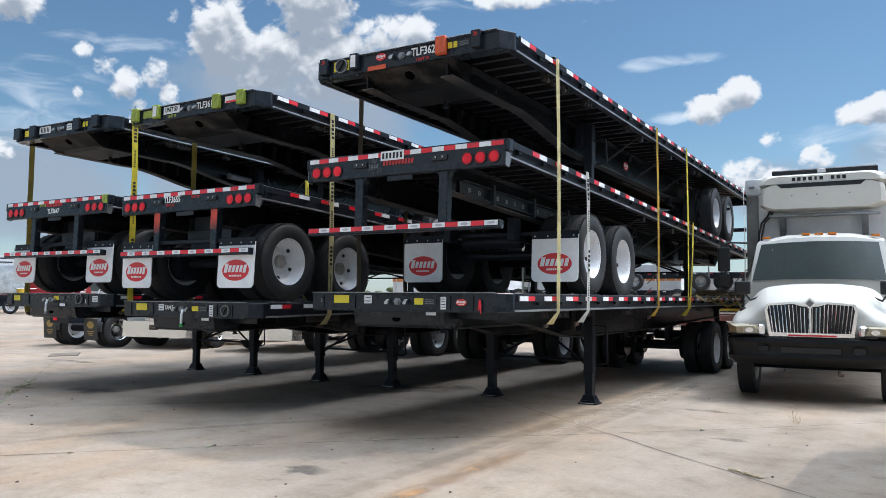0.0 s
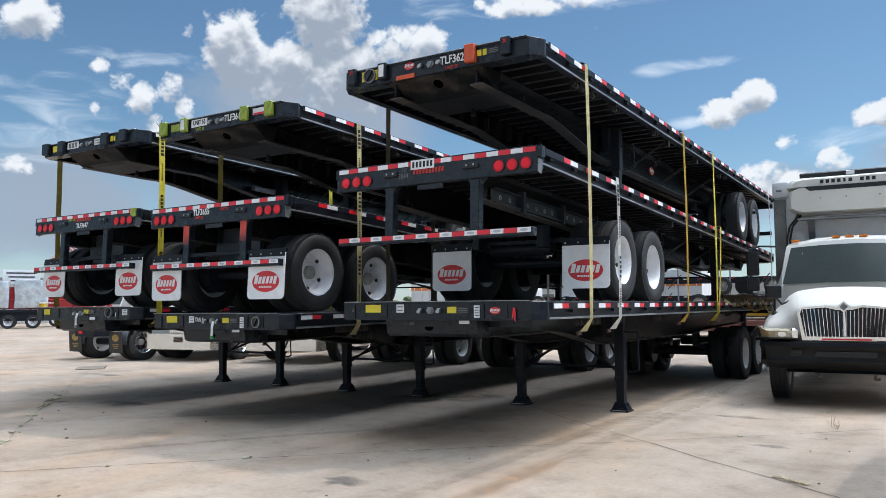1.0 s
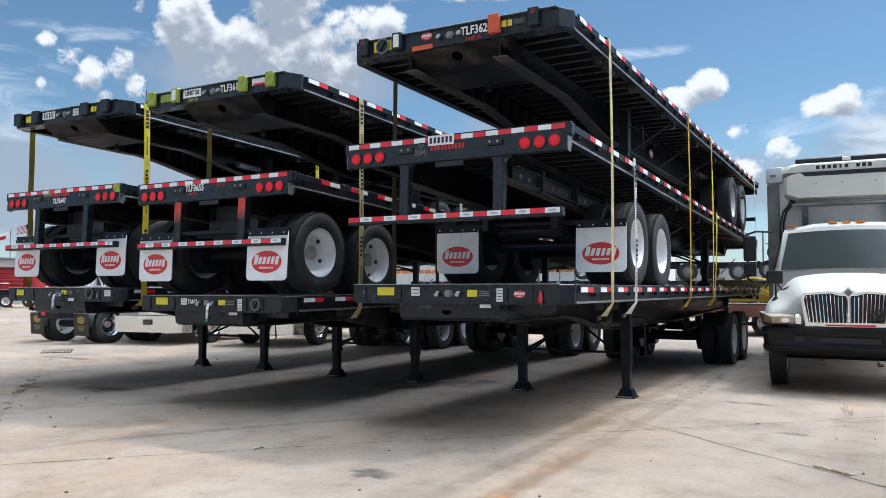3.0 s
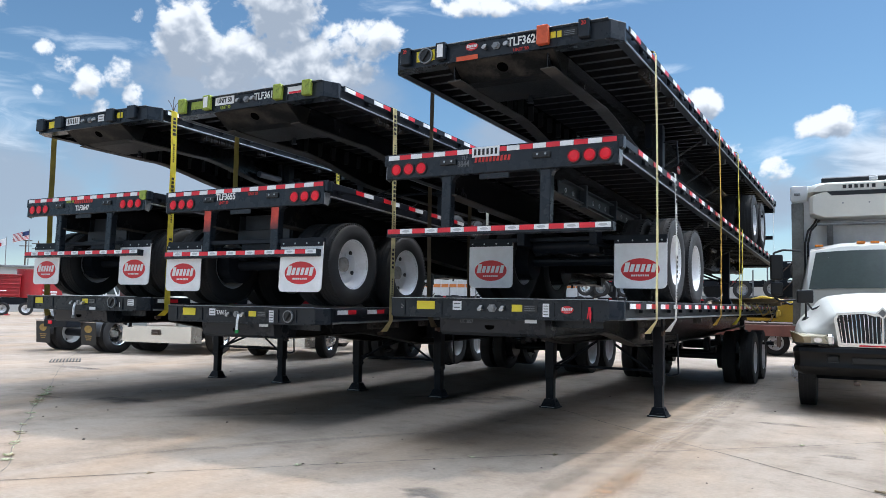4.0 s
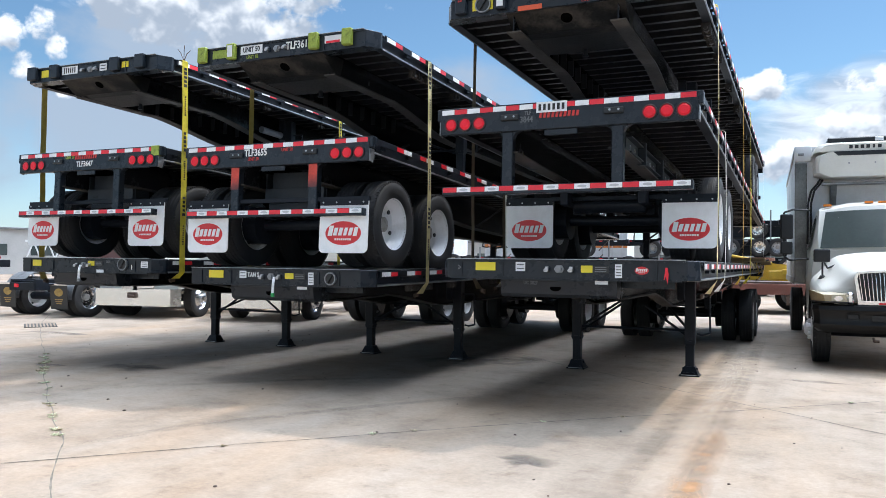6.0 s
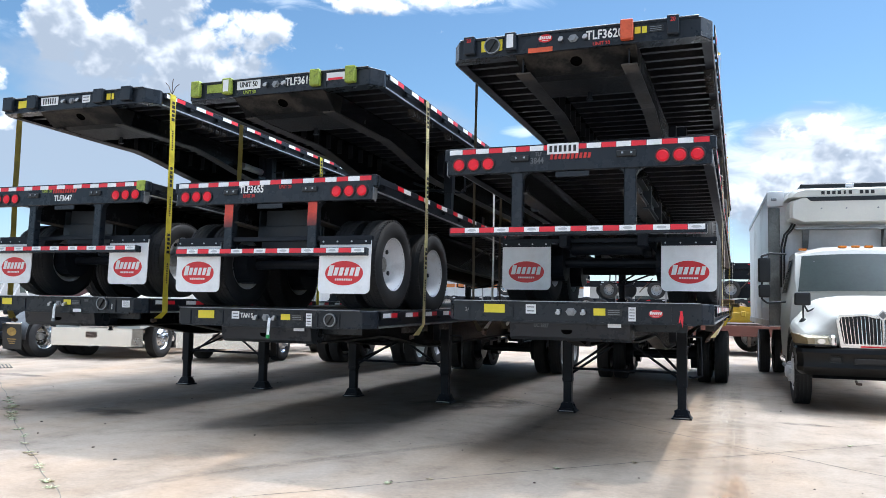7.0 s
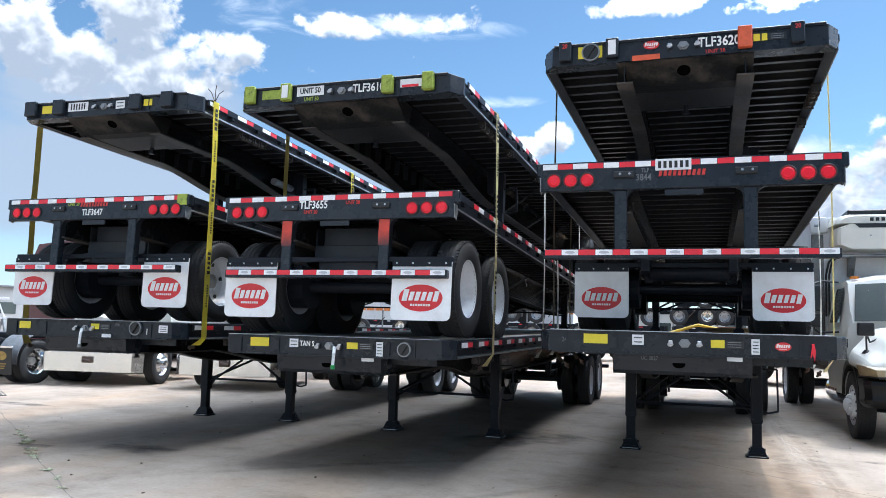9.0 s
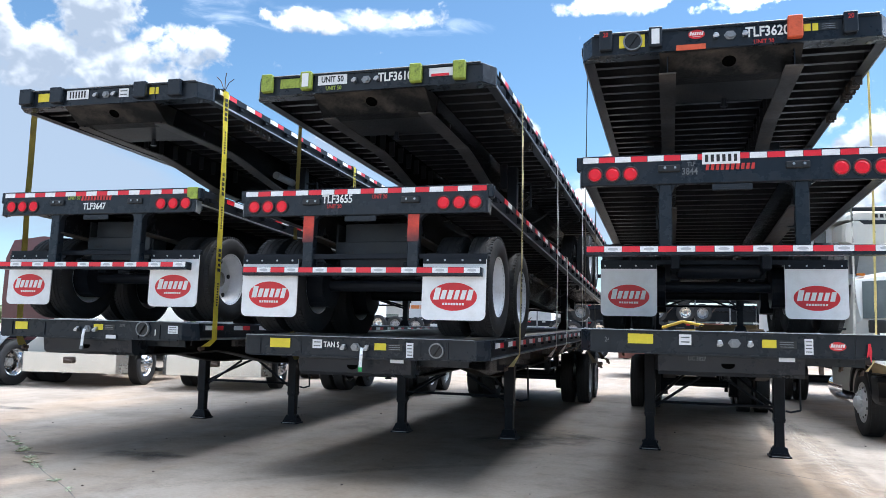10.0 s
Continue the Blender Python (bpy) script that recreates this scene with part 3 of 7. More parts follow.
def flatbed(name, m, label, group, axles, hub_z, foot_z, flap_y, nose=(), rear=(), tape_phase=0, posts=HEADER, post_mark=None, bumper_drop=0.83, seed=1, landing=True, panel=False, slider=False, neck=0.30, apron=False, winches=(1.12, 1.28, 1.44, 1.60, 2.35, 3.9, 5.3, 8.1)):
    """A flatbed semi-trailer; its own frame has y from the nose to the rear, z = 0 at the deck's top."""
    rnd = random.Random(seed)
    t = thing(name, m, label, "trailer", group)
    L = LONG
    # deck boards
    nb = 9
    bw = (W - 0.16) / nb
    for k in range(nb):
        x = -W / 2 + 0.08 + bw * (k + 0.5)
        part("deck_board", shared("deck_board", DECK, lambda bm: box(bm, (0, L / 2, -0.018), (bw - 0.006, L - 0.12, 0.036), 0.003)), DECK, t, m=pose(x, 0, -0.002 * rnd.random()))
    # black sheet added below the pale boards, imitating shade between the cross members
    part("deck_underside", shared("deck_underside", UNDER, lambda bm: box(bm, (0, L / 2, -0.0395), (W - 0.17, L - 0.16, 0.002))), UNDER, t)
    # cross members
    def joist(bm):
        box(bm, (0, 0, -0.0455), (W - 0.14, 0.058, 0.009))
        box(bm, (0, 0, -0.085), (W - 0.14, 0.007, 0.08))
        box(bm, (0, 0, -0.129), (W - 0.14, 0.058, 0.009))
    y = 0.24
    while y < L - 0.2:
        part("cross_member", shared("cross_member", JOIST, joist), JOIST, t, m=pose(0, y, 0))
        y += 0.268
    # main beams
    line = neck_line(neck)
    for s in (-1, 1):
        beam = part("main_beam", shared("main_beam%.2f" % neck, WEB, lambda bm: i_web(bm, 0, -0.134, line)), WEB, t, m=pose(s * 0.53, 0, 0))
        part("beam_flange", shared("beam_flange%.2f" % neck, FLANGE, lambda bm: i_flange(bm, 0, -0.134, line)), FLANGE, beam, "worn dusty beam flange")
        # stiffeners on the webs
    for s in (-1, 1):
        for k in range(9):
            yy = 1.1 + 0.33 * k
            part("web_stiffener", shared("web_stiffener", JOIST, lambda bm: box(bm, (0, 0, -0.245), (0.075, 0.012, 0.2))), JOIST, t, m=pose(s * 0.49, yy, 0))
    # side rails with rub rails
    for s in (-1, 1):
        def rail(bm):
            prism(bm, [(-0.07, 0), (0.0, 0), (0.0, -0.012), (-0.01, -0.016), (-0.01, -0.155), (0.022, -0.163), (0.022, -0.176), (-0.07, -0.176), (-0.07, -0.166), (-0.022, -0.164), (-0.022, -0.016), (-0.07, -0.014)], "y", 0.14, L - 0.05)
        part("side_rail", shared("side_rail", BLACK, rail), BLACK, t, m=pose(s * (W / 2 - 0.03), 0, 0) @ Matrix.Diagonal((s, 1, 1, 1)))

        def lip(bm):
            box(bm, (0.0, L / 2 + 0.06, -0.172), (0.014, L - 0.3, 0.02), 0.003)
        part("rail_lip", shared("rail_lip", ALU, lip), ALU, t, "bright aluminium rail lip", m=pose(s * (W / 2 - 0.005), 0, 0))

        # thin aluminium strip added to draw the highlight along the rail's top edge
        part("rail_cap", shared("rail_cap", ALU, lambda bm: box(bm, (0, L / 2 + 0.05, 0.003), (0.030, L - 0.34, 0.005), 0.001)), ALU, t, m=pose(s * (W / 2 - 0.045), 0, 0))

        def rub(bm):
            box(bm, (0, L / 2 + 0.05, -0.046), (0.010, L - 0.36, 0.072), 0.003)
        part("rub_rail", shared("rub_rail", BLACK, rub), BLACK, t, m=pose(s * (W / 2 + 0.015), 0, 0))

        yy = 0.5
        while yy < L - 0.4:
            part("rail_spool", shared("rail_spool", BLACK, lambda bm: cyl(bm, (-0.022, 0, -0.046), (0.022, 0, -0.046), 0.018, 8)), BLACK, t, m=pose(s * (W / 2 - 0.010), yy, 0))
            part("stake_pocket", shared("stake_pocket", BLACK, lambda bm: box(bm, (0, 0, -0.06), (0.04, 0.07, 0.11), 0.004)), BLACK, t, m=pose(s * (W / 2 - 0.010), yy + 0.30, 0))
            yy += 0.61
        # reflective tape in pairs, red and white
        yy = 0.26 + tape_phase
        while yy < L - 0.5:
            for mat, key, w in ((WHITE, "tape_white", 0.205), (RED, "tape_red", 0.165)):
                part("reflective_tape", shared(key + "_side", mat, lambda bm: box(bm, (0, w / 2, -0.046), (0.004, w - 0.003, 0.05))), mat, t, m=pose(s * (W / 2 + 0.0235), yy, 0))
                yy += w
            yy += 0.235
        # sliding winches under the rail, on the kerb side alone
        for yy in winches if s == 1 else ():
            def winch(bm):
                box(bm, (0, -0.055, -0.225), (0.09, 0.008, 0.085), 0.002)
                box(bm, (0, 0.055, -0.225), (0.09, 0.008, 0.085), 0.002)
                cyl(bm, (0.0, -0.085, -0.235), (0.0, 0.07, -0.235), 0.024, 10)
                box(bm, (0, 0, -0.188), (0.09, 0.12, 0.01))
            part("winch", shared("winch", WINCH, winch), WINCH, t, m=pose(s * (W / 2 - 0.07), yy, 0))
        for yy in (4.7, 6.3, 7.9) if foot_z > -1.3 else ():
            part("side_brace", shared("side_brace", JOIST, lambda bm: rod(bm, [(0, 0, 0), (-0.60, 0.0, -0.38)], 0.014)), JOIST, t, m=pose(s * (W / 2 - 0.12), yy, -0.17) @ Matrix.Diagonal((s, 1, 1, 1)))
            part("brace_plate", shared("brace_plate", JOIST, lambda bm: box(bm, (0, 0, -0.05), (0.06, 0.09, 0.10), 0.004)), JOIST, t, m=pose(s * (W / 2 - 0.11), yy, -0.16))
    # front header with bevelled corners
    def header(bm):
        c, h = 0.10, W / 2
        prism(bm, [(-h, c * 1.6), (-h + c, 0.0), (h - c, 0.0), (h, c * 1.6), (h, 0.20), (-h, 0.20)], "z", -0.185, 0.006)
        bmesh.ops.bevel(bm, geom=list(bm.edges), offset=0.006, segments=1, affect="EDGES")
    part("front_header", shared("front_header", HEADER, header), HEADER, t, smooth=False)
    def pockets(bm):
        for x in (-1.03, -0.58, 0.655, 0.925):
            box(bm, (x, -0.004, -0.095), (0.012, 0.016, 0.15))
        box(bm, (0, -0.006, -0.186), (2.3, 0.02, 0.012))
        box(bm, (0, -0.006, -0.004), (2.36, 0.018, 0.012))
    part("header_rib", shared("header_rib", HEADER, pockets), HEADER, t)
    part("header_edge", shared("header_edge", ALU, lambda bm: box(bm, (0, -0.006, 0.010), (2.36, 0.04, 0.008), 0.002)), ALU, t, "bright worn header edge")
    # coupler nose: a sloped box with a hole, or an upright apron, and its lower plate
    if apron:
        def coupler(bm):
            prism(bm, [(0.03, -0.17), (0.055, -0.335), (0.10, -0.368), (1.02, -0.368), (1.02, -0.352), (0.44, -0.352), (0.50, -0.15), (0.03, -0.15)], "x", -0.62, 0.55)
            box(bm, (-0.03, 0.036, -0.20), (1.16, 0.016, 0.02), 0.003)
            box(bm, (0.80, 0.30, -0.22), (0.50, 0.02, 0.09))
        ap = part("coupler_apron", shared("coupler_apron", HEADER, coupler), HEADER, t)
        part("coupler_hole", shared("apron_hole", HOLE, lambda bm: oval(bm, 0.055, 0.035, 0.003, 20)), HOLE, ap, m=pose(-0.05, 0.045, -0.27, -8))
    else:
        def coupler(bm):
            prism(bm, [(0.02, -0.17), (0.30, -0.345), (0.42, -0.368), (1.02, -0.368), (1.02, -0.352), (0.44, -0.352), (0.50, -0.15), (0.02, -0.15)], "x", -0.60, 0.60)
        part("coupler_plate", shared("coupler_plate", PLATE, coupler), PLATE, t, "greasy scuffed coupler plate")
        part("coupler_hole", shared("coupler_hole", HOLE, lambda bm: cyl(bm, (0, 0.155, -0.2635), (0, 0.1562, -0.2617), 0.060, 20)), HOLE, t)
    def kingpin(bm):
        cyl(bm, (0, 0.92, -0.44), (0, 0.92, -0.37), 0.025, 14)
        cyl(bm, (0, 0.92, -0.455), (0, 0.92, -0.44), 0.036, 14)
    part("kingpin", shared("kingpin", BLACK, kingpin), BLACK, t)
    # air couplings and socket on the header
    def glad(bm):
        box(bm, (0, -0.02, 0), (0.036, 0.04, 0.05), 0.006)
        cyl(bm, (0, -0.06, -0.010), (0, -0.02, -0.010), 0.021, 12)
        cyl(bm, (-0.024, -0.05, -0.018), (0.024, -0.05, -0.004), 0.013, 8)
    for x in (-0.118, 0.122):
        part("air_coupling", shared("air_coupling", STEEL, glad), STEEL, t, m=pose(x, 0, -0.085))
    def socket(bm):
        prism(bm, [(0.052 * math.cos(a), 0.042 * math.sin(a)) for a in [math.pi / 3 * i for i in range(6)]], "y", -0.016, 0.0)
        cyl(bm, (0, -0.035, 0), (0, -0.01, 0), 0.028, 16)
    part("electric_socket", shared("electric_socket", GREYMETAL, socket), GREYMETAL, t, m=pose(0.0, 0, -0.085))
    for fn in nose:
        fn(t)
    # rear header
    def tail(bm):
        box(bm, (0, L - 0.03, -0.135), (W - 0.03, 0.06, 0.275), 0.008)
        for s in (-1, 1):
            prism(bm, [(L - 0.16, -0.005), (L, -0.005), (L, -0.27), (L - 0.10, -0.27), (L - 0.16, -0.19)], "x", s * (W / 2 - 0.018) - 0.008, s * (W / 2 - 0.018) + 0.008)
    part("rear_header", shared("rear_header", HEADER, tail), HEADER, t)
    for s in (-1, 1):
        part("corner_block", shared("corner_block", HEADER, lambda bm: box(bm, (0, L - 0.055, -0.062), (0.05, 0.10, 0.125), 0.008)), HEADER, t, m=pose(s * (W / 2 + 0.008), 0, 0))
        part("corner_gusset", shared("corner_gusset", GREYMETAL, lambda bm: prism(bm, [(L - 0.10, -0.135), (L - 0.005, -0.135), (L - 0.005, -0.27), (L - 0.075, -0.285), (L - 0.10, -0.20)], "x", -0.004, 0.004)), GREYMETAL, t, m=pose(s * (W / 2 - 0.003), 0, 0))
    for s in (-1, 1):
        for k in range(3):
            def lens(bm):
                cyl(bm, (0, 0, 0), (0, 0.010, 0), 0.056, 24)
                cyl(bm, (0, 0.010, 0), (0, 0.018, 0), 0.053, 24, 0.040)
            lp = part("tail_lamp", shared("tail_lamp", LAMP, lens), LAMP, t, "round red tail lamp", m=pose(s * (1.162 - 0.155 * k), L, -0.172))
            part("lamp_ring", shared("lamp_ring", PLASTIC, lambda bm: lathe_y(bm, [(0.066, 0), (0.074, 0), (0.074, 0.012), (0.066, 0.016)], 24)), PLASTIC, lp)
            part("lens_rim", shared("lens_rim", LAMP_RIM, lambda bm: lathe_y(bm, [(0.0555, 0), (0.066, 0), (0.066, 0.013), (0.0555, 0.009)], 24)), LAMP_RIM, lp)
        def clear(bm):
            box(bm, (0, 0.012, 0), (0.19, 0.03, 0.062), 0.008)
            for x in (-0.05, 0.035):
                cyl(bm, (x, 0.02, 0.004), (x, 0.034, 0.004), 0.016, 12)
        mk = part("marker_bracket", shared("marker_bracket", PLASTIC, clear), PLASTIC, t, m=pose(s * 0.52, L, -0.135))
        for x in (-0.05, 0.035):
            part("marker_stud", shared("marker_stud", STEEL, lambda bm: cyl(bm, (0, 0.032, 0.004), (0, 0.038, 0.004), 0.011, 10)), STEEL, mk, m=pose(x, 0, 0))
    # tape along the rear top edge
    n = 18
    pw = (W - 0.05) / n
    for k in range(n):
        mat, key = ((RED, "tape_red"), (WHITE, "tape_white"))[k % 2]
        part("reflective_tape", shared(key + "_rear", mat, lambda bm: box(bm, (0, 0.002, 0), (pw - 0.004, 0.004, 0.05))), mat, t, m=pose(-W / 2 + 0.025 + pw * (k + 0.5), L, -0.038))
    # underride guard
    for s in (-1, 1):
        bd = bumper_drop
        def post(bm):
            box(bm, (0, L - 0.07, -0.27 - (bd - 0.27) / 2), (0.112, 0.10, bd - 0.27), 0.008)
            for q in (-1, 1):
                prism(bm, [(q * 0.054, -0.268), (q * 0.115, -0.268), (q * 0.075, -0.29), (q * 0.054, -0.335)], "y", L - 0.11, L - 0.035)
        p = part("guard_post", shared("guard_post%.2f%s" % (bd, posts.name), posts, post), posts, t, m=pose(s * 0.552, 0, 0))
        if post_mark:
            part("paint_band", shared("paint_band", post_mark, lambda bm: box(bm, (0, L - 0.0175, -0.405), (0.116, 0.004, 0.265), 0.001)), post_mark, p, "sprayed orange-red band")
    part("guard_bar", shared("guard_bar", HEADER, lambda bm: box(bm, (0, 0, 0), (2.49, 0.10, 0.085), 0.007)), HEADER, t, m=pose(0, L - 0.03, -bumper_drop - 0.03))
    n = 16
    pw = 2.46 / n
    for k in range(n):
        mat, key = ((WHITE, "tape_white"), (RED, "tape_red"))[k % 2]
        part("reflective_tape", shared(key + "_guard", mat, lambda bm: box(bm, (0, 0.002, 0), (pw - 0.003, 0.004, 0.05))), mat, t, m=pose(-1.23 + pw * (k + 0.5), L + 0.020, -bumper_drop - 0.018))
        if k % 2 == 0:
            part("tape_mark", shared("tape_mark", TAPE_MARK, lambda bm: oval(bm, 0.045, 0.013, 0.0015, 16)), TAPE_MARK, t, m=pose(-1.23 + pw * (k + 0.5), L + 0.0242, -bumper_drop - 0.018, 0, 0, 180))
    if panel:
        def plate(bm):
            box(bm, (0, L - 0.50, -0.375), (0.70, 0.04, 0.20), 0.006)
            box(bm, (0, L - 0.465, -0.545), (0.86, 0.05, 0.15), 0.006)
            box(bm, (0, L - 0.44, -0.632), (0.88, 0.08, 0.016))
            box(bm, (0, L - 0.50, -0.69), (0.80, 0.03, 0.10), 0.006)
            for s in (-1, 1):
                box(bm, (s * 0.44, L - 0.60, -0.45), (0.02, 0.25, 0.34))
        pl = part("frame_panel", shared("frame_panel", PANEL, plate), PANEL, t)
        for s in (-1, 1):
            for k in range(3):
                part("panel_hole", shared("panel_hole", INK, lambda bm: cyl(bm, (0, 0, 0), (0, 0.004, 0), 0.013, 10)), INK, pl, m=pose(s * 0.28 + 0.038 * (k - 1), L - 0.439, -0.585))
    if slider:
        for s in (-1, 1):
            sl = part("slider_rail", shared("slider_rail", PANEL, lambda bm: [box(bm, (0, L - 3.3, -0.395), (0.012, 5.9, 0.15)), box(bm, (0.03, L - 3.3, -0.320), (0.07, 5.9, 0.012)), box(bm, (0.03, L - 3.3, -0.470), (0.07, 5.9, 0.012))]), PANEL, t, "dark slider rail with a row of holes", m=pose(s * 0.56, 0, 0) @ Matrix.Diagonal((s, 1, 1, 1)))
            for k in range(24):
                part("rail_hole", shared("rail_hole", TAPE_MARK, lambda bm: lathe(bm, [(0.018, -0.009), (0.025, -0.009), (0.025, 0.009), (0.018, 0.009)], 14)), TAPE_MARK, sl, m=pose(0.004, L - 0.55 - 0.225 * k, -0.395))
            for k in range(5):
                part("rail_bracket", shared("rail_bracket", PANEL, lambda bm: box(bm, (0.045, 0, -0.39), (0.09, 0.05, 0.24), 0.004)), PANEL, sl, m=pose(0, L - 1.0 - 1.1 * k, 0))
    # licence holder and box under the rear header
    part("plate_holder", shared("plate_holder", PANEL, lambda bm: [box(bm, (0, L - 0.02, -0.305), (0.33, 0.02, 0.055), 0.004), box(bm, (-0.07, L - 0.008, -0.305), (0.06, 0.008, 0.012)), box(bm, (0.07, L - 0.008, -0.305), (0.06, 0.008, 0.012))]), PANEL, t)
    # mudflaps
    yf = L - flap_y
    zf = hub_z + 0.20
    part("flap_hanger", shared("flap_hanger", BLACK, lambda bm: box(bm, (0, 0, 0), (2.55, 0.05, 0.05), 0.004)), BLACK, t, m=pose(0, yf, zf + 0.03))
    for s in (-1, 1):
        def flap(bm):
            r, hw, h = 0.06, 0.308, 0.575
            pts = [(-hw, 0), (hw, 0)]
            for cx, a0 in ((hw - r, 0), (-hw + r, -90)):
                for i in range(6):
                    a = radians(a0 - 90 * i / 5)
                    pts.append((cx + r * math.cos(a), -h + r + r * math.sin(a)))
            prism(bm, pts, "y", 0.0, 0.012)
        f = part("mudflap", shared("mudflap", FLAP, flap), FLAP, t, "white plastic mudflap with red oval badge", m=pose(s * 0.965, yf + 0.02, zf, rnd.uniform(-2, 2), 0, rnd.uniform(-2, 2)))
        emblem(f, pose(0, 0.012, -0.355, 0, 0, 180), 0.96)
        strip = part("flap_strip", shared("flap_strip", BLACK, lambda bm: box(bm, (0, 0.018, -0.02), (0.61, 0.01, 0.05))), BLACK, f)
        for x in (-0.25, -0.08, 0.09, 0.26):
            part("strip_bolt", shared("strip_bolt", STEEL, lambda bm: cyl(bm, (0, 0.02, -0.012), (0, 0.03, -0.012), 0.010, 8)), STEEL, strip, m=pose(x, 0, 0))
    # axles, wheels, suspension
    for a in axles:
        def axle(bm):
            cyl(bm, (-0.95, 0, 0), (0.95, 0, 0), 0.063, 14)
            for s in (-1, 1):
                cyl(bm, (s * 0.57, 0, 0), (s * 0.785, 0, 0), 0.235, 20)
                box(bm, (s * 0.46, 0.0, 0.12), (0.11, 0.24, 0.12), 0.01)
        part("axle", shared("axle", BLACK, axle), BLACK, t, m=pose(0, a, hub_z))
        for s in (-1, 1):
            wheel(t, s * 1.150, a, hub_z, -1 if s < 0 else 1)
            wheel(t, s * 0.825, a, hub_z, 1 if s < 0 else -1)
    for s in (-1, 1):
        part("suspension_hanger", shared("suspension_hanger%d" % (axles[-1] < L - 1.0), BLACK, lambda bm: [box(bm, (0, (axles[-1] - axles[0]) * k, 0.27), (0.1, 0.2, 0.28), 0.01) for k in ((-0.5, 0.5, 1.5) if axles[-1] < L - 1.0 else (-0.5, 0.5))] + [box(bm, (0, (axles[-1] - axles[0]) / 2, 0.16), (0.08, 2.3, 0.05), 0.01)]), BLACK, t, m=pose(s * 0.46, axles[0], hub_z))
    def tank(bm):
        cyl(bm, (-0.42, 0, 0), (0.42, 0, 0), 0.095, 20)
        for x in (-0.42, 0.42):
            bmesh.ops.create_uvsphere(bm, u_segments=16, v_segments=8, radius=0.095, matrix=Matrix.Translation((x, 0, 0)) @ Matrix.Diagonal((0.4, 1, 1, 1)))
    part("air_tank", shared("air_tank", BLACK, tank, True), BLACK, t, m=pose(0, max(axles) + 0.32 if max(axles) + 0.9 < L else sum(axles) / 2, hub_z + 0.16))
    # landing gear
    if landing:
        for s in (-1, 1):
            lm = pose(s * 0.775, 3.62, 0)
            top = -0.18
            mid = foot_z + 0.42
            def leg(bm, fz=foot_z):
                box(bm, (0, 0, (top + fz + 0.42) / 2), (0.135, 0.135, top - fz - 0.42), 0.008)
                box(bm, (0, 0, (fz + 0.10 + fz + 0.46) / 2), (0.112, 0.112, 0.40), 0.006)
                box(bm, (0, 0, fz + 0.46), (0.142, 0.142, 0.02))
            lg = part("landing_leg", shared("landing_leg%.2f" % foot_z, BLACK, leg), BLACK, t, m=lm)
            def foot(bm, fz=foot_z):
                lo, hi = [(-0.115, -0.10), (0.115, -0.10), (0.115, 0.10), (-0.115, 0.10)], [(-0.070, -0.062), (0.070, -0.062), (0.070, 0.062), (-0.070, 0.062)]
                box(bm, (0, 0, fz + 0.012), (0.265, 0.235, 0.022), 0.005)
                a = [bm.verts.new((x, y, fz + 0.024)) for x, y in lo]
                b = [bm.verts.new((x, y, fz + 0.130)) for x, y in hi]
                bm.faces.new(b)
                for i in range(4):
                    bm.faces.new((a[i], a[(i + 1) % 4], b[(i + 1) % 4], b[i]))
                cyl(bm, (-0.10, 0, fz + 0.095), (0.10, 0, fz + 0.095), 0.018, 10)
                box(bm, (0, -0.105, fz + 0.045), (0.15, 0.012, 0.018), 0.003)
            ft = part("landing_foot", shared("landing_foot%.2f" % foot_z, BLACK, foot), BLACK, lg)
            part("worn_edge", shared("foot_edge%.2f" % foot_z, STEEL, lambda bm: box(bm, (0, -0.119, foot_z + 0.020), (0.20, 0.004, 0.008))), STEEL, ft)
            def brace(bm, fz=foot_z):
                rod(bm, [(0, 0.05, fz * 0.62), (-0.45 * s, 0.75, DEEP + 0.02)], 0.019)
                rod(bm, [(-0.02 * s, 0.02, fz * 0.66), (-0.62 * s, 0.05, DEEP + 0.02)], 0.018)
            part("leg_brace", shared("leg_brace%.2f%d" % (foot_z, s), BLACK, brace), BLACK, lg)
            def mount(bm):
                box(bm, (-0.11 * s, 0, -0.33), (0.10, 0.26, 0.34), 0.008)
            part("leg_mount", shared("leg_mount%d" % s, BLACK, mount), BLACK, lg)
        part("cross_shaft", shared("cross_shaft%.2f" % foot_z, BLACK, lambda bm: cyl(bm, (-0.72, 3.62, foot_z * 0.60), (0.72, 3.62, foot_z * 0.60), 0.018, 8)), BLACK, t)
        def crank(bm):
            rod(bm, [(0.84, 3.62, -0.42), (0.98, 3.62, -0.42), (1.02, 3.62, -0.42), (1.03, 3.64, foot_z * 0.62), (0.92, 3.66, foot_z * 0.64), (0.86, 3.66, foot_z * 0.63)], 0.013)
        part("crank_handle", shared("crank_handle%.2f" % foot_z, BLACK, crank), BLACK, t)
    for fn in rear:
        fn(t)
    return t


def lathe_y(bm, profile, seg):
    rings = []
    for i in range(seg):
        a = 2 * math.pi * i / seg
        rings.append([bm.verts.new((r * math.cos(a), h, r * math.sin(a))) for r, h in profile])
    n = len(profile)
    for i in range(seg):
        p, q = rings[i], rings[(i + 1) % seg]
        for j in range(n):
            bm.faces.new((p[j], q[j], q[(j + 1) % n], p[(j + 1) % n]))
    bmesh.ops.recalc_face_normals(bm, faces=bm.faces)
    return bm


# ---- markings on noses and tails ----
def nose_text(text, x, z, size, mat=None, label="", squeeze=0.8, y=-0.006):
    return lambda t: writing("marking", text, size, mat or LETTER, t, pose(x, y, z), label, squeeze=squeeze)


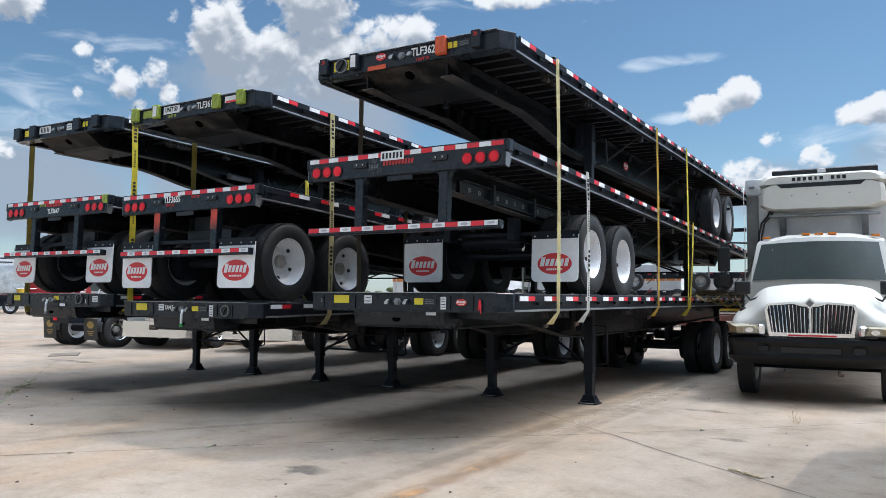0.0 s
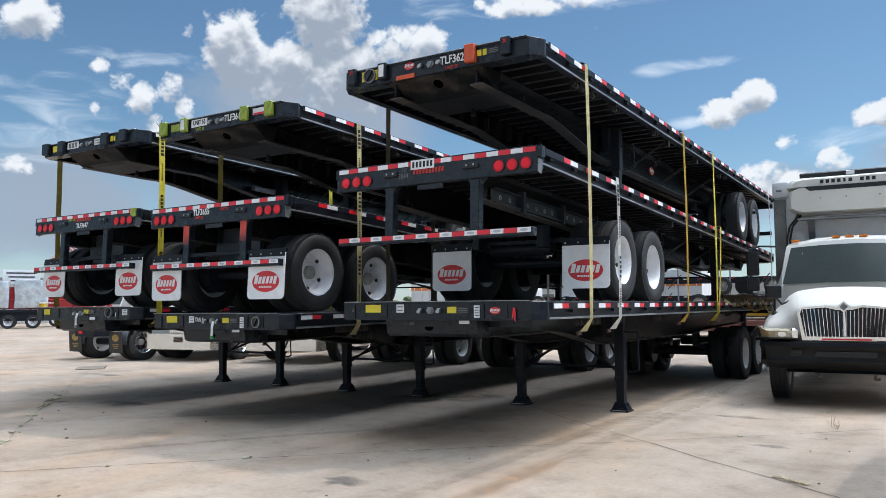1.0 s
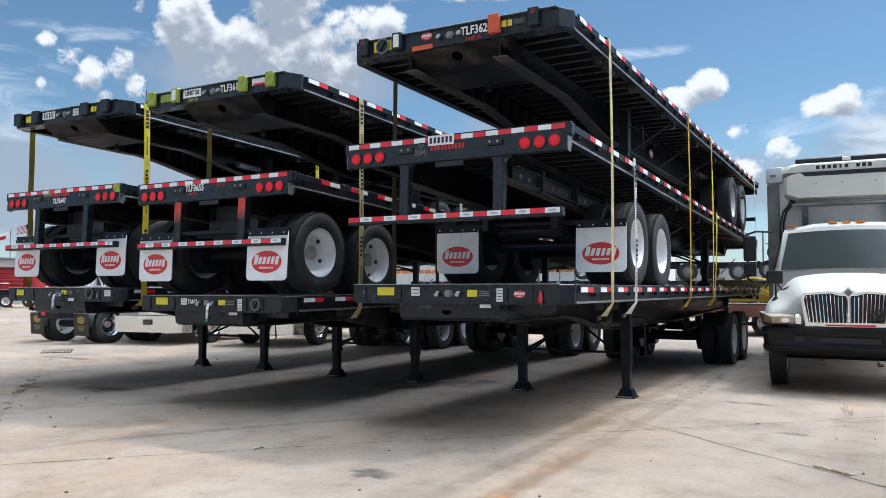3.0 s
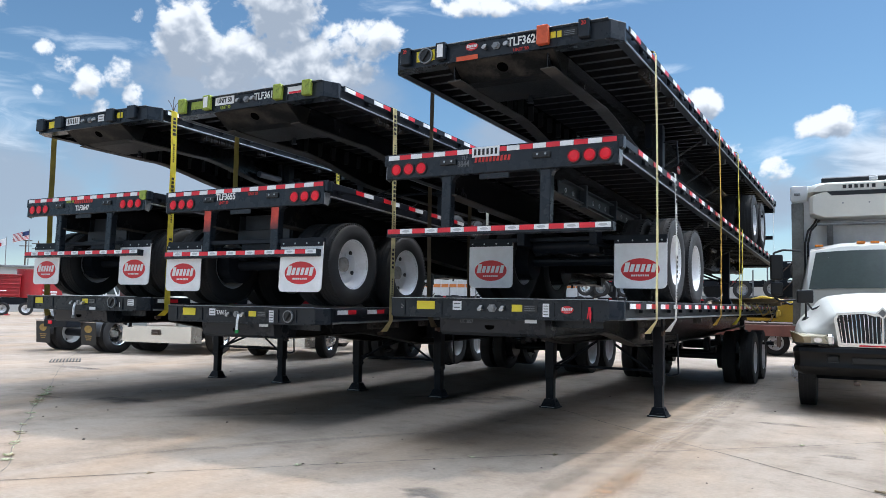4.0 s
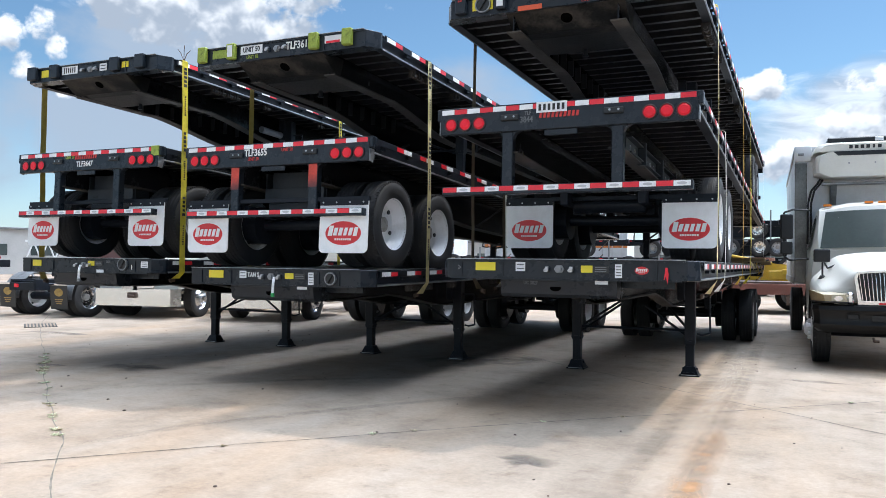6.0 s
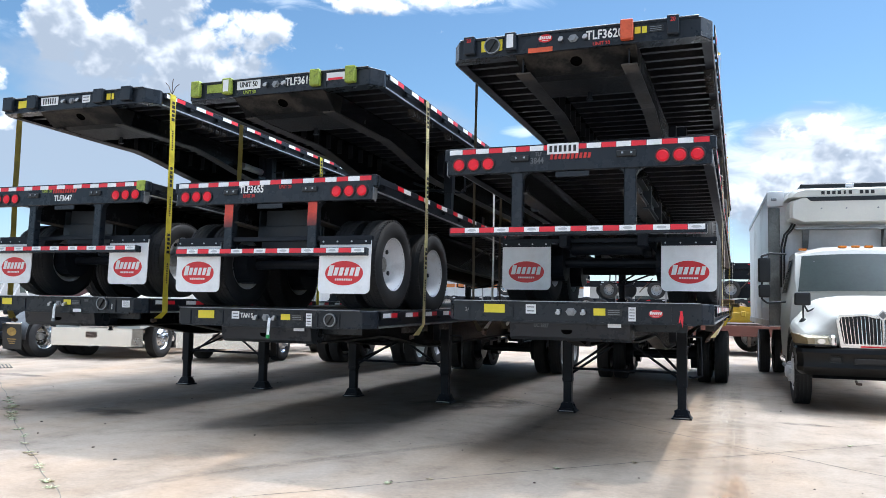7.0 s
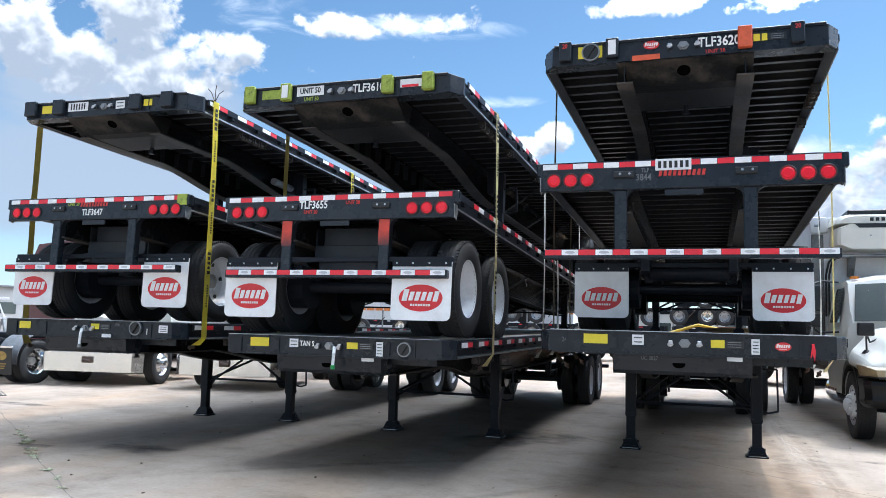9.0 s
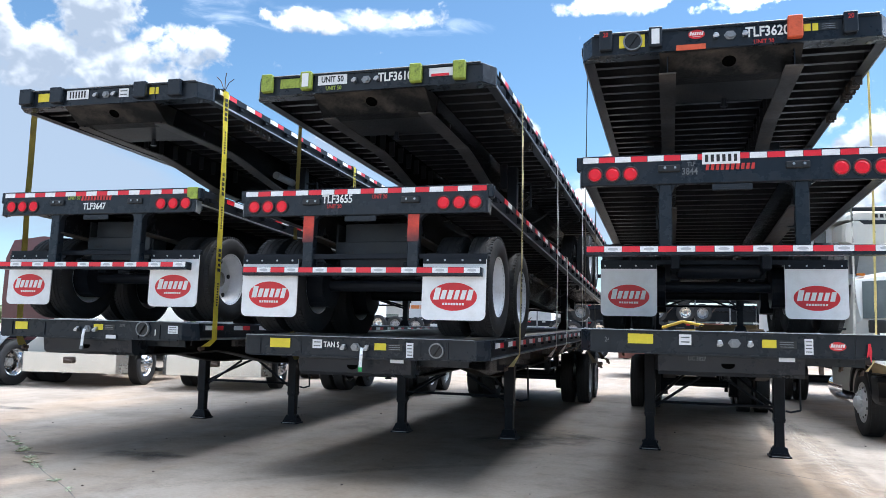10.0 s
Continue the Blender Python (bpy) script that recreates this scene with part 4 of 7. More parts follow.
def tail_text(text, x, z, size, mat=None, label="", squeeze=0.8):
    # x counts to the right for someone who looks at the tail
    return lambda t: writing("marking", text, size, mat or LETTER, t, pose(-x, LONG + 0.002, z, 0, 0, 180), label, squeeze=squeeze)


def nose_card(x, z, w, h, mat, label="", bars=0, bar_mat=None, y=-0.007, upright=False):
    def make(t):
        c = part("label_card", mesh_of(box(B(), (0, 0, 0), (w, 0.004, h)), "label_card", mat), mat, t, label, m=pose(x, y, z))
        for k in range(bars):
            if upright:
                part("print_bar", mesh_of(box(B(), ((k - (bars - 1) / 2) * w / bars * 0.8, -0.003, 0), (w * 0.35 / bars, 0.003, h * 0.7)), "print_bar", bar_mat or INK), bar_mat or INK, c)
            else:
                part("print_bar", mesh_of(box(B(), (0, -0.003, (k - (bars - 1) / 2) * h / bars * 0.85), (w * 0.7, 0.003, h * 0.22 / bars)), "print_bar", bar_mat or INK), bar_mat or INK, c)
        return c
    return make


def nose_block(x, mat, label, w=0.115, h=0.185, z=-0.065, sticker=None):
    """A steel end box standing on the face of the header."""
    def make(t):
        p = part("end_box", mesh_of(box(B(), (0, -0.032, 0), (w, 0.07, h), 0.008), "end_box", mat), mat, t, label, m=pose(x, 0, z))
        if sticker:
            part("sticker", mesh_of(box(B(), (0.0, -0.069, 0), (w * 0.6, 0.004, h * 0.75)), "sticker", sticker), sticker, p)
    return make


def nose_emblem(x, z, s):
    return lambda t: emblem(t, pose(x, -0.006, z), s)


def nose_ring(x, z, r=0.10):
    def make(t):
        p = part("document_holder", mesh_of(lathe_y(B(), [(r, -0.03), (r - 0.012, -0.03), (r - 0.012, 0.0), (r, 0.0)], 28), "document_holder", GREYMETAL, True), GREYMETAL, t, "round grey document holder", m=pose(x, -0.002, z))
        part("holder_cap", mesh_of(box(cyl(B(), (0, -0.02, 0), (0, 0, 0), r - 0.013, 28), (0, -0.03, 0), (0.014, 0.02, 1.5 * r), rot=Matrix.Rotation(0.6, 3, "Y")), "holder_cap", PLASTIC), PLASTIC, p)
    return make


def hose_tail(x, mat):
    def make(t):
        p = part("hose_tail", mesh_of(rod(B(), [(0, -0.06, -0.09), (0.01, -0.09, -0.16), (0.0, -0.085, -0.27)], 0.016), "hose_tail", WHITE), WHITE, t, m=pose(x, 0, 0))
        part("hose_end", mesh_of(rod(B(), [(0, -0.085, -0.27), (0.0, -0.085, -0.31)], 0.022), "hose_end", mat), mat, p)
    return make


def red_ribbon(x):
    def make(t):
        bm = B()
        prism(bm, [(-0.010, 0), (0.010, 0), (0.020, -0.06), (0.012, -0.15), (-0.008, -0.07)], "y", -0.03, -0.024)
        prism(bm, [(-0.008, -0.02), (0.004, -0.02), (-0.012, -0.11), (-0.022, -0.11)], "y", -0.036, -0.031)
        part("red_ribbon", mesh_of(bm, "red_ribbon", RED_TAG), RED_TAG, t, "thin red ribbon tied on", m=pose(x, 0, -0.06))
    return make


def tail_plate(x, z, w, h):
    def make(t):
        c = part("number_plate", mesh_of(box(B(), (0, 0, 0), (w, 0.006, h), 0.002), "number_plate", PAPER), PAPER, t, "white plate with plain dark bars", m=pose(-x, LONG + 0.009, z, 0, 0, 180))
        for k in range(6):
            part("print_bar", mesh_of(box(B(), (-w * 0.38 + w * 0.152 * k, -0.004, 0), (w * 0.085, 0.003, h * 0.6)), "print_bar", INK), INK, c)
    return make


def brand_bars(x, z):
    def make(t):
        b = B()
        for k in range(10):
            c = -0.185 + 0.041 * k
            prism(b, [(c - 0.015, -0.027), (c + 0.011, -0.027), (c + 0.019, 0.027), (c - 0.007, 0.027)], "y", -0.003, 0)
        part("brand_mark", mesh_of(b, "brand_mark", REDPAINT), REDPAINT, t, "red slanted bars", m=pose(-x, LONG + 0.001, z, 0, 0, 180))
    return make


STACK = {"A": (-5.142, 6.98, 2.2), "B": (-8.57, 6.86, 1.9), "C": (-11.91, 7.0, 3.0)}


def placed(stack, z, slope, reverse=False, dy=0.0):
    """The pose of a trailer in a stack: z of the deck at its near end, slope (rise per metre away from the camera)."""
    x, y, yaw = STACK[stack]
    m = pose(x, y, 0, 0, 0, yaw) @ pose(0, dy, z, math.degrees(math.atan(slope)), 0, 0)
    return m @ pose(0, LONG, 0, 0, 0, 180) if reverse else m


label_low = "black flatbed trailer on its landing legs"
label_mid = "black flatbed trailer loaded backwards"
label_top = "black flatbed trailer stacked nose-first on top"
yl = "yellow printed label"
# stack A
flatbed("flatbed_trailer", placed("A", 1.522, 0.0), label_low + ", red ribbon on nose", "stacked trailers", (9.35, 10.57), -1.017, -1.520, 2.0, seed=1, apron=True, nose=(
    nose_card(-0.768, -0.065, 0.214, 0.085, YELLOW, yl), nose_card(-0.396, -0.065, 0.10, 0.09, PAPER, "", 2, CHALK), nose_card(0.271, -0.082, 0.112, 0.068, YELLOW, yl),
    nose_card(0.406, -0.085, 0.156, 0.068, PLASTIC, "", 3, GREYMETAL), nose_card(0.574, -0.098, 0.066, 0.13, PAPER, "white sticker with dark print", 4), nose_card(0.408, -0.207, 0.125, 0.04, PAPER, y=0.016),
    nose_emblem(0.789, -0.09, 0.27), red_ribbon(1.015), nose_text("UC 3827", -0.30, -0.225, 0.05, CHALK, y=0.026), nose_text("24", -1.05, -0.08, 0.06, CHALK)))
flatbed("flatbed_trailer", placed("A", 3.08, -0.0365, True), label_mid + ", white plate on its tail", "stacked trailers", (LONG - 3.71, LONG - 2.51), -0.95, -1.23, 2.03, seed=2, slider=True, rear=(
    tail_plate(-0.09, -0.055, 0.31, 0.105), tail_text("TLF", -0.334, -0.10, 0.055, CHALK), tail_text("3844", -0.348, -0.165, 0.085, CHALK), brand_bars(-0.017, -0.131)))
flatbed("flatbed_trailer", placed("A", 4.21, -0.0175, False, 0.03), label_top + ", orange box on nose", "stacked trailers", (9.45, 10.65), -0.82, -1.18, 2.0, seed=3, neck=0.08, nose=(
    nose_block(-1.069, HEADER, "black steel end box with red mark"), nose_block(-0.631, HEADER, "black end box with white sticker", sticker=PAPER), nose_block(0.523, ORANGE, "orange painted end box", w=0.12, h=0.195), nose_block(0.951, HEADER, "black steel end box with red mark", w=0.11),
    nose_card(-0.839, -0.075, 0.225, 0.115, YELLOW, yl), nose_ring(-0.831, -0.08, 0.085), nose_emblem(-0.281, -0.055, 0.30), nose_text("TLF3620", 0.305, -0.075, 0.125, LETTER, "white stencilled unit number"),
    nose_text("UNIT 20", 0.275, -0.165, 0.058, REDPAINT), nose_text("20", -1.069, -0.02, 0.06, REDPAINT, y=-0.0685), nose_text("20", 0.951, -0.02, 0.06, REDPAINT, y=-0.0685), nose_card(0.650, -0.07, 0.114, 0.065, YELLOW, yl), nose_card(0.788, -0.07, 0.152, 0.065, PLASTIC, "", 3, GREYMETAL),
    nose_card(-0.329, -0.172, 0.25, 0.05, ORANGE, "orange paint stroke", y=-0.018), lambda t: emblem(t, pose(0.5365, 5.95, -0.377, 0, 0, 90), 0.5)))
# stack B
flatbed("flatbed_trailer", placed("B", 1.39, 0.012), label_low + ", round holder on nose", "stacked trailers", (9.6, 10.82), -1.0, -1.42, 2.0, seed=4, apron=True, nose=(
    nose_card(-0.808, -0.065, 0.22, 0.09, YELLOW, yl), nose_card(-0.405, -0.065, 0.10, 0.085, PAPER, "", 2, CHALK), nose_text("TAN S", -0.255, -0.07, 0.075, LETTER), nose_card(0.254, -0.075, 0.118, 0.065, YELLOW, yl), nose_card(0.397, -0.078, 0.16, 0.065, PLASTIC, "", 3, GREYMETAL),
    nose_card(0.551, -0.10, 0.07, 0.14, PAPER, "white sticker with dark print", 4), nose_card(0.416, -0.205, 0.135, 0.042, PAPER, y=0.016), nose_ring(0.817, -0.095, 0.072), hose_tail(0.083, GREEN_TAIL)))
flatbed("flatbed_trailer", placed("B", 2.862, -0.0435, True), label_mid + ", orange bands on guard posts", "stacked trailers", (LONG - 1.89, LONG - 0.68), -0.905, -0.97, 0.08, seed=5, post_mark=POSTRED, bumper_drop=0.80, panel=True, rear=(
    tail_text("TLF3655", -0.247, -0.113, 0.115, LETTER, "white stencilled unit number"), tail_text("UNIT 20", -0.278, -0.185, 0.055, REDPAINT), tail_text("UNIT 20", 0.20, -0.097, 0.055, REDPAINT)))
flatbed("flatbed_trailer", placed("B", 4.05, -0.028, False, 0.05), label_top + ", lime green end boxes", "stacked trailers", (9.5, 10.7), -0.80, -1.20, 2.0, seed=6, nose=(
    nose_block(-1.09, LIMEPAINT, "lime green painted end box", w=0.12), nose_block(-0.645, LIMEPAINT, "lime green end box with sticker", w=0.12, sticker=PAPER), nose_block(0.531, LIMEPAINT, "lime green painted end box", w=0.12), nose_block(0.975, LIMEPAINT, "lime green painted end box", w=0.12),
    nose_card(-0.845, -0.07, 0.22, 0.10, LIMEPAINT, "lime yellow label"), nose_card(-0.369, -0.06, 0.32, 0.105, PAPER, "white plate with dark letters"), nose_text("UNIT 50", -0.369, -0.06, 0.085, INK, y=-0.0105), nose_text("UNIT 50", -0.355, -0.150, 0.06, LIMEPAINT),
    nose_text("TLF3610", 0.305, -0.075, 0.125, LETTER, "white stencilled unit number"), nose_card(0.774, -0.06, 0.25, 0.085, PAPER, "", 0), nose_card(0.774, -0.09, 0.18, 0.025, RED_TAG, "", 0, y=-0.012)))
# stack C
flatbed("flatbed_trailer", placed("C", 1.49, 0.0), label_low + ", white tag on nose", "stacked trailers", (9.6, 10.82), -0.985, -1.488, 2.0, seed=7, apron=True, nose=(
    nose_card(-0.90, -0.065, 0.17, 0.085, YELLOW, yl), nose_card(0.14, -0.062, 0.12, 0.065, YELLOW, yl), nose_card(0.28, -0.064, 0.145, 0.065, PLASTIC, "", 3, GREYMETAL), nose_card(0.32, -0.165, 0.13, 0.04, PAPER, y=-0.02), nose_ring(0.72, -0.07, 0.082),
    nose_card(1.09, -0.072, 0.12, 0.085, PAPER, "white sticker with dark print", 3), hose_tail(0.0, GREYMETAL), nose_text("3898", 0.45, -0.04, 0.045, CHALK), nose_text("1", 0.87, -0.11, 0.09, LETTER)))
flatbed("flatbed_trailer", placed("C", 2.97, -0.037, True), label_mid + ", lime paint on one corner", "stacked trailers", (LONG - 2.1, LONG - 0.88), -0.92, -1.15, 0.2, seed=8, bumper_drop=0.83, panel=True, rear=(
    tail_text("TLF3647", -0.02, -0.187, 0.105, LETTER, "white stencilled unit number"), tail_text("UNIT 50", -0.30, -0.085, 0.058, LIMEPAINT), brand_bars(0.0, -0.088),
    lambda t: part("paint_patch", mesh_of(box(B(), (-W / 2 + 0.06, LONG - 0.02, -0.06), (0.13, 0.055, 0.13), 0.004), "paint_patch", LIMEPAINT), LIMEPAINT, t)))
flatbed("flatbed_trailer", placed("C", 4.18, -0.02, False, 0.05), label_top + ", black end boxes", "stacked trailers", (9.5, 10.7), -0.85, -1.24, 2.0, seed=9, nose=(
    nose_block(-1.09, HEADER, "black steel end box", w=0.17), nose_block(-0.66, HEADER, "black steel end box", w=0.16), nose_block(0.48, HEADER, "black steel end box", w=0.16), nose_block(0.93, HEADER, "black steel end box", w=0.16),
    nose_card(-0.86, -0.075, 0.17, 0.10, YELLOW, yl), nose_card(-0.39, -0.065, 0.30, 0.11, PAPER, "white plate with plain dark bars", 6, upright=True), nose_card(0.24, -0.075, 0.13, 0.10, PAPER, "white sticker", 2, CHALK), nose_card(0.64, -0.075, 0.12, 0.08, YELLOW, yl),
    lambda t: part("document_tube", mesh_of(cyl(B(), (0.66, 2.95, -0.42), (0.66, 3.55, -0.43), 0.055, 18), "document_tube", ALU, True), ALU, t, "dull silver document tube")))

# ---- white box truck ----
def loft(bm, sections, close_ends=True):
    """Skins outlines of equal length: (y, [(x, z), ...])."""
    rings = [[bm.verts.new((x, y, z)) for x, z in pts] for y, pts in sections]
    n = len(rings[0])
    for p, q in zip(rings, rings[1:]):
        for j in range(n):
            k = (j + 1) % n
            bm.faces.new((p[j], p[k], q[k], q[j]))
    if close_ends:
        bm.faces.new(rings[0])
        bm.faces.new(list(reversed(rings[-1])))
    bmesh.ops.recalc_face_normals(bm, faces=bm.faces)
    return bm


def mirrored(half):
    """Half an outline from the outside in, x > 0, made whole."""
    return half + [(-x, z) for x, z in reversed(half) if x > 1e-6]


def simple_wheel(parent, x, y, z, side, mat=None, r=1.0):
    w = wheel(parent, x, y, z, -1 if side < 0 else 1)
    if r != 1.0:
        w.scale = (r, r, r)
    if mat:
        w.data = shared("wheel_disc_" + mat.name, mat, rim_shape, True)
    return w


def steer_wheel(parent, x, y, z, side, mat, r=1.0):
    """Front wheel: disc pushed outwards with a chrome hub and nuts."""
    def disc(bm):
        w = TYRE_W / 2
        prof = [(0.290, -w + 0.028), (0.303, -w + 0.018), (0.303, -w + 0.030), (0.275, -w + 0.06), (0.275, w - 0.05), (0.303, w - 0.02), (0.290, w - 0.028), (0.262, w - 0.05),
                (0.262, -w + 0.09), (0.235, -w + 0.045), (0.185, -w - 0.005), (0.10, -w - 0.02), (0.10, -w - 0.08), (0.07, -w - 0.1), (0.0, -w - 0.1), (0.0, -w + 0.02), (0.18, -w + 0.02), (0.235, -w + 0.06), (0.258, -w + 0.10)]
        lathe(bm, prof, 36)
        for i in range(10):
            a = 2 * math.pi * i / 10
            c = (0.143 * math.cos(a), 0.143 * math.sin(a))
            cyl(bm, (-w - 0.055, *c), (-w - 0.01, *c), 0.017, 6)
    w = part("wheel", shared("steer_disc_" + mat.name, mat, disc, True), mat, parent, m=pose(x, y, z, random.uniform(0, 90), 0, 0 if side < 0 else 180) @ Matrix.Diagonal((r, r, r, 1)))
    part("tyre", shared("tyre", RUBBER, tyre_shape, True), RUBBER, w)
    for k in range(10):
        part("hand_hole", shared("steer_hole", PLASTIC, lambda bm: cyl(bm, (-TYRE_W / 2 + 0.018, 0.213, 0), (-TYRE_W / 2 + 0.03, 0.213, 0), 0.020, 10)), PLASTIC, w, m=pose(0, 0, 0, 36 * k))
    return w


def box_truck(m):
    t = thing("box_truck", m, "white refrigerated box truck with chrome grille, parked beside the trailers", "truck")
    # hood and fenders
    def hood(bm):
        secs = []
        for y, h in ((0.06, [(0.98, 0.97), (1.03, 1.02), (1.00, 1.10), (0.82, 1.12), (0.70, 1.22), (0.60, 1.36), (0.30, 1.42), (0.0, 1.43)]),
                     (0.14, [(1.06, 0.96), (1.10, 1.06), (1.04, 1.18), (0.84, 1.22), (0.71, 1.32), (0.62, 1.43), (0.30, 1.48), (0.0, 1.49)]),
                     (0.45, [(1.12, 0.97), (1.155, 1.12), (1.10, 1.27), (0.90, 1.33), (0.78, 1.42), (0.67, 1.53), (0.32, 1.575), (0.0, 1.585)]),
                     (0.95, [(1.13, 1.00), (1.165, 1.18), (1.12, 1.33), (0.97, 1.40), (0.86, 1.53), (0.74, 1.64), (0.36, 1.69), (0.0, 1.70)]),
                     (1.50, [(1.08, 1.00), (1.12, 1.20), (1.08, 1.36), (1.00, 1.50), (0.93, 1.64), (0.83, 1.745), (0.40, 1.785), (0.0, 1.795)])):
            secs.append((y, mirrored(h)))
        loft(bm, secs)
    hd = part("hood", mesh_of((lambda bm: (hood(bm), bm)[1])(B()), "hood", CAR_WHITE, True), CAR_WHITE, t, "white sloped hood with wide fenders")
    md = hd.modifiers.new("round", "SUBSURF")
    md.levels = md.render_levels = 2
    # wheel arch skirts
    for s in (-1, 1):
        bm = B()
        pts = [(0.10, 0.98)]
        pts = [(1.10 + 0.60 * math.cos(a), 0.50 + 0.62 * math.sin(a)) for a in [radians(d) for d in range(12, 169, 12)]]
        ring = pts + [(y + 0.02, z + 0.10) for y, z in reversed(pts)]
        prism(bm, ring, "x", s * 0.82, s * 1.125)
        part("wheel_arch", mesh_of(bm, "wheel_arch", PLASTIC), PLASTIC, t)
    # grille
    g = part("grille", mesh_of(prism(B(), [(-0.50, 1.00), (0.50, 1.00), (0.565, 1.33), (0.545, 1.40), (0.22, 1.425), (0.10, 1.39), (-0.10, 1.39), (-0.22, 1.425), (-0.545, 1.40), (-0.565, 1.33)], "y", 0.02, 0.12), "grille", PLASTIC), PLASTIC, t, "chrome barred grille")
    def surround(bm):
        outer = [(-0.55, 0.955), (0.55, 0.955), (0.605, 1.34), (0.57, 1.42), (0.23, 1.45), (0.10, 1.42), (-0.10, 1.42), (-0.23, 1.45), (-0.57, 1.42), (-0.605, 1.34)]
        inner = [(-0.51, 1.01), (0.51, 1.01), (0.565, 1.33), (0.545, 1.395), (0.22, 1.42), (0.10, 1.385), (-0.10, 1.385), (-0.22, 1.42), (-0.545, 1.395), (-0.565, 1.33)]
        ys = (-0.015, 0.10)
        v = [[bm.verts.new((x, y, z)) for x, z in pts] for y in ys for pts in (outer, inner)]
        n = len(outer)
        for i in range(n):
            k = (i + 1) % n
            bm.faces.new((v[0][i], v[0][k], v[1][k], v[1][i]))
            bm.faces.new((v[0][i], v[2][i], v[2][k], v[0][k]))
            bm.faces.new((v[1][i], v[1][k], v[3][k], v[3][i]))
        bmesh.ops.recalc_face_normals(bm, faces=bm.faces)
    part("grille_surround", mesh_of((lambda bm: (surround(bm), bm)[1])(B()), "grille_surround", CHROME), CHROME, g)
    for k in range(22):
        x = -0.495 + 0.99 * k / 21
        lx = x * (0.50 / 0.495)
        bar = B()
        top = 1.405 if abs(x) > 0.12 else 1.37
        cyl(bar, (lx * 0.985, 0.0, 1.01), (lx * 1.08, 0.012, top), 0.0085, 6)
        part("grille_bar", mesh_of(bar, "grille_bar", CHROME), CHROME, g)
    part("bar_centre", mesh_of(box(B(), (0, -0.008, 1.2), (0.03, 0.03, 0.38), 0.006), "bar_centre", CHROME), CHROME, g)
    dm = prism(B(), [(-0.085, 1.43), (0, 1.345), (0.085, 1.43), (0, 1.515)], "y", -0.035, 0.03)
    dia = part("hood_badge", mesh_of(dm, "hood_badge", CHROME), CHROME, t, "chrome diamond shaped badge")
    part("badge_face", mesh_of(prism(B(), [(-0.055, 1.43), (0, 1.375), (0.055, 1.43), (0, 1.485)], "y", -0.040, -0.034), "badge_face", GREYMETAL), GREYMETAL, dia)
    # headlamps
    for s in (-1, 1):
        bm = B()
        loft(bm, [(-0.055, [(s * 0.68, 0.985), (s * 0.98, 0.985), (s * 1.00, 1.085), (s * 0.74, 1.09)]), (0.06, [(s * 0.65, 0.975), (s * 1.09, 0.985), (s * 1.12, 1.13), (s * 0.68, 1.12)]), (0.30, [(s * 0.65, 0.975), (s * 1.15, 0.99), (s * 1.185, 1.15), (s * 0.68, 1.13)])])
        h = part("headlamp", mesh_of(bm, "headlamp", HEADGLASS, True), HEADGLASS, t, "hazy yellowed headlamp")
        am = loft(B(), [(-0.059, [(s * 0.90, 0.992), (s * 0.984, 0.992), (s * 1.003, 1.080), (s * 0.90, 1.083)]), (0.058, [(s * 0.98, 0.989), (s * 1.095, 0.991), (s * 1.124, 1.126), (s * 0.98, 1.124)]), (0.28, [(s * 1.05, 0.990), (s * 1.154, 0.995), (s * 1.188, 1.146), (s * 1.05, 1.14)])])
        part("turn_lens", mesh_of(am, "turn_lens", LENS_AMBER, True), LENS_AMBER, h, "dull amber turn lens")
        part("lamp_reflector", mesh_of(oval(B(), 0.055, 0.036, 0.006, 20, -0.056), "lamp_reflector", CHROME), CHROME, h, m=pose(s * 0.81, 0, 1.037))
        part("lamp_gasket", mesh_of(rod(B(), [(s * 0.67, -0.05, 0.982), (s * 0.985, -0.058, 0.982), (s * 1.098, 0.055, 0.982), (s * 1.155, 0.30, 0.985)], 0.012), "lamp_gasket", PLASTIC), PLASTIC, h)
        part("headlamp_bezel", mesh_of(box(B(), (s * 0.655, -0.01, 1.04), (0.10, 0.09, 0.17), 0.03), "headlamp_bezel", CHROME), CHROME, h)
    # bumper
    def bumper(bm):
        base = [(-1.12, 0.46), (-1.12, 0.12), (-1.04, 0.02), (-0.7, -0.04), (0.7, -0.04), (1.04, 0.02), (1.12, 0.12), (1.12, 0.46)]
        inner = [(1.02, 0.46), (1.02, 0.16), (0.7, 0.08), (-0.7, 0.08), (-1.02, 0.16), (-1.02, 0.46)]
        rings = []
        for z, g in ((0.945, -0.012), (0.925, 0.012), (0.87, 0.022), (0.83, 0.008), (0.70, 0.0), (0.66, 0.012), (0.60, 0.0), (0.54, -0.05)):
            pts = [(x * (1 + g), y - g * 1.4) for x, y in base] + inner
            rings.append([bm.verts.new((x, y, z)) for x, y in pts])
        n = len(rings[0])
        for p, q in zip(rings, rings[1:]):
            for k in range(n):
                bm.faces.new((p[k], p[(k + 1) % n], q[(k + 1) % n], q[k]))
        bm.faces.new(rings[0]), bm.faces.new(list(reversed(rings[-1])))
        bmesh.ops.recalc_face_normals(bm, faces=bm.faces)
    bp = part("bumper", mesh_of((lambda bm: (bumper(bm), bm)[1])(B()), "bumper", BUMPER, True), BUMPER, t, "black moulded front bumper")
    part("bumper_slot", mesh_of(box(B(), (0, -0.062, 0.76), (0.78, 0.012, 0.09), 0.01), "bumper_slot", INK), INK, bp)
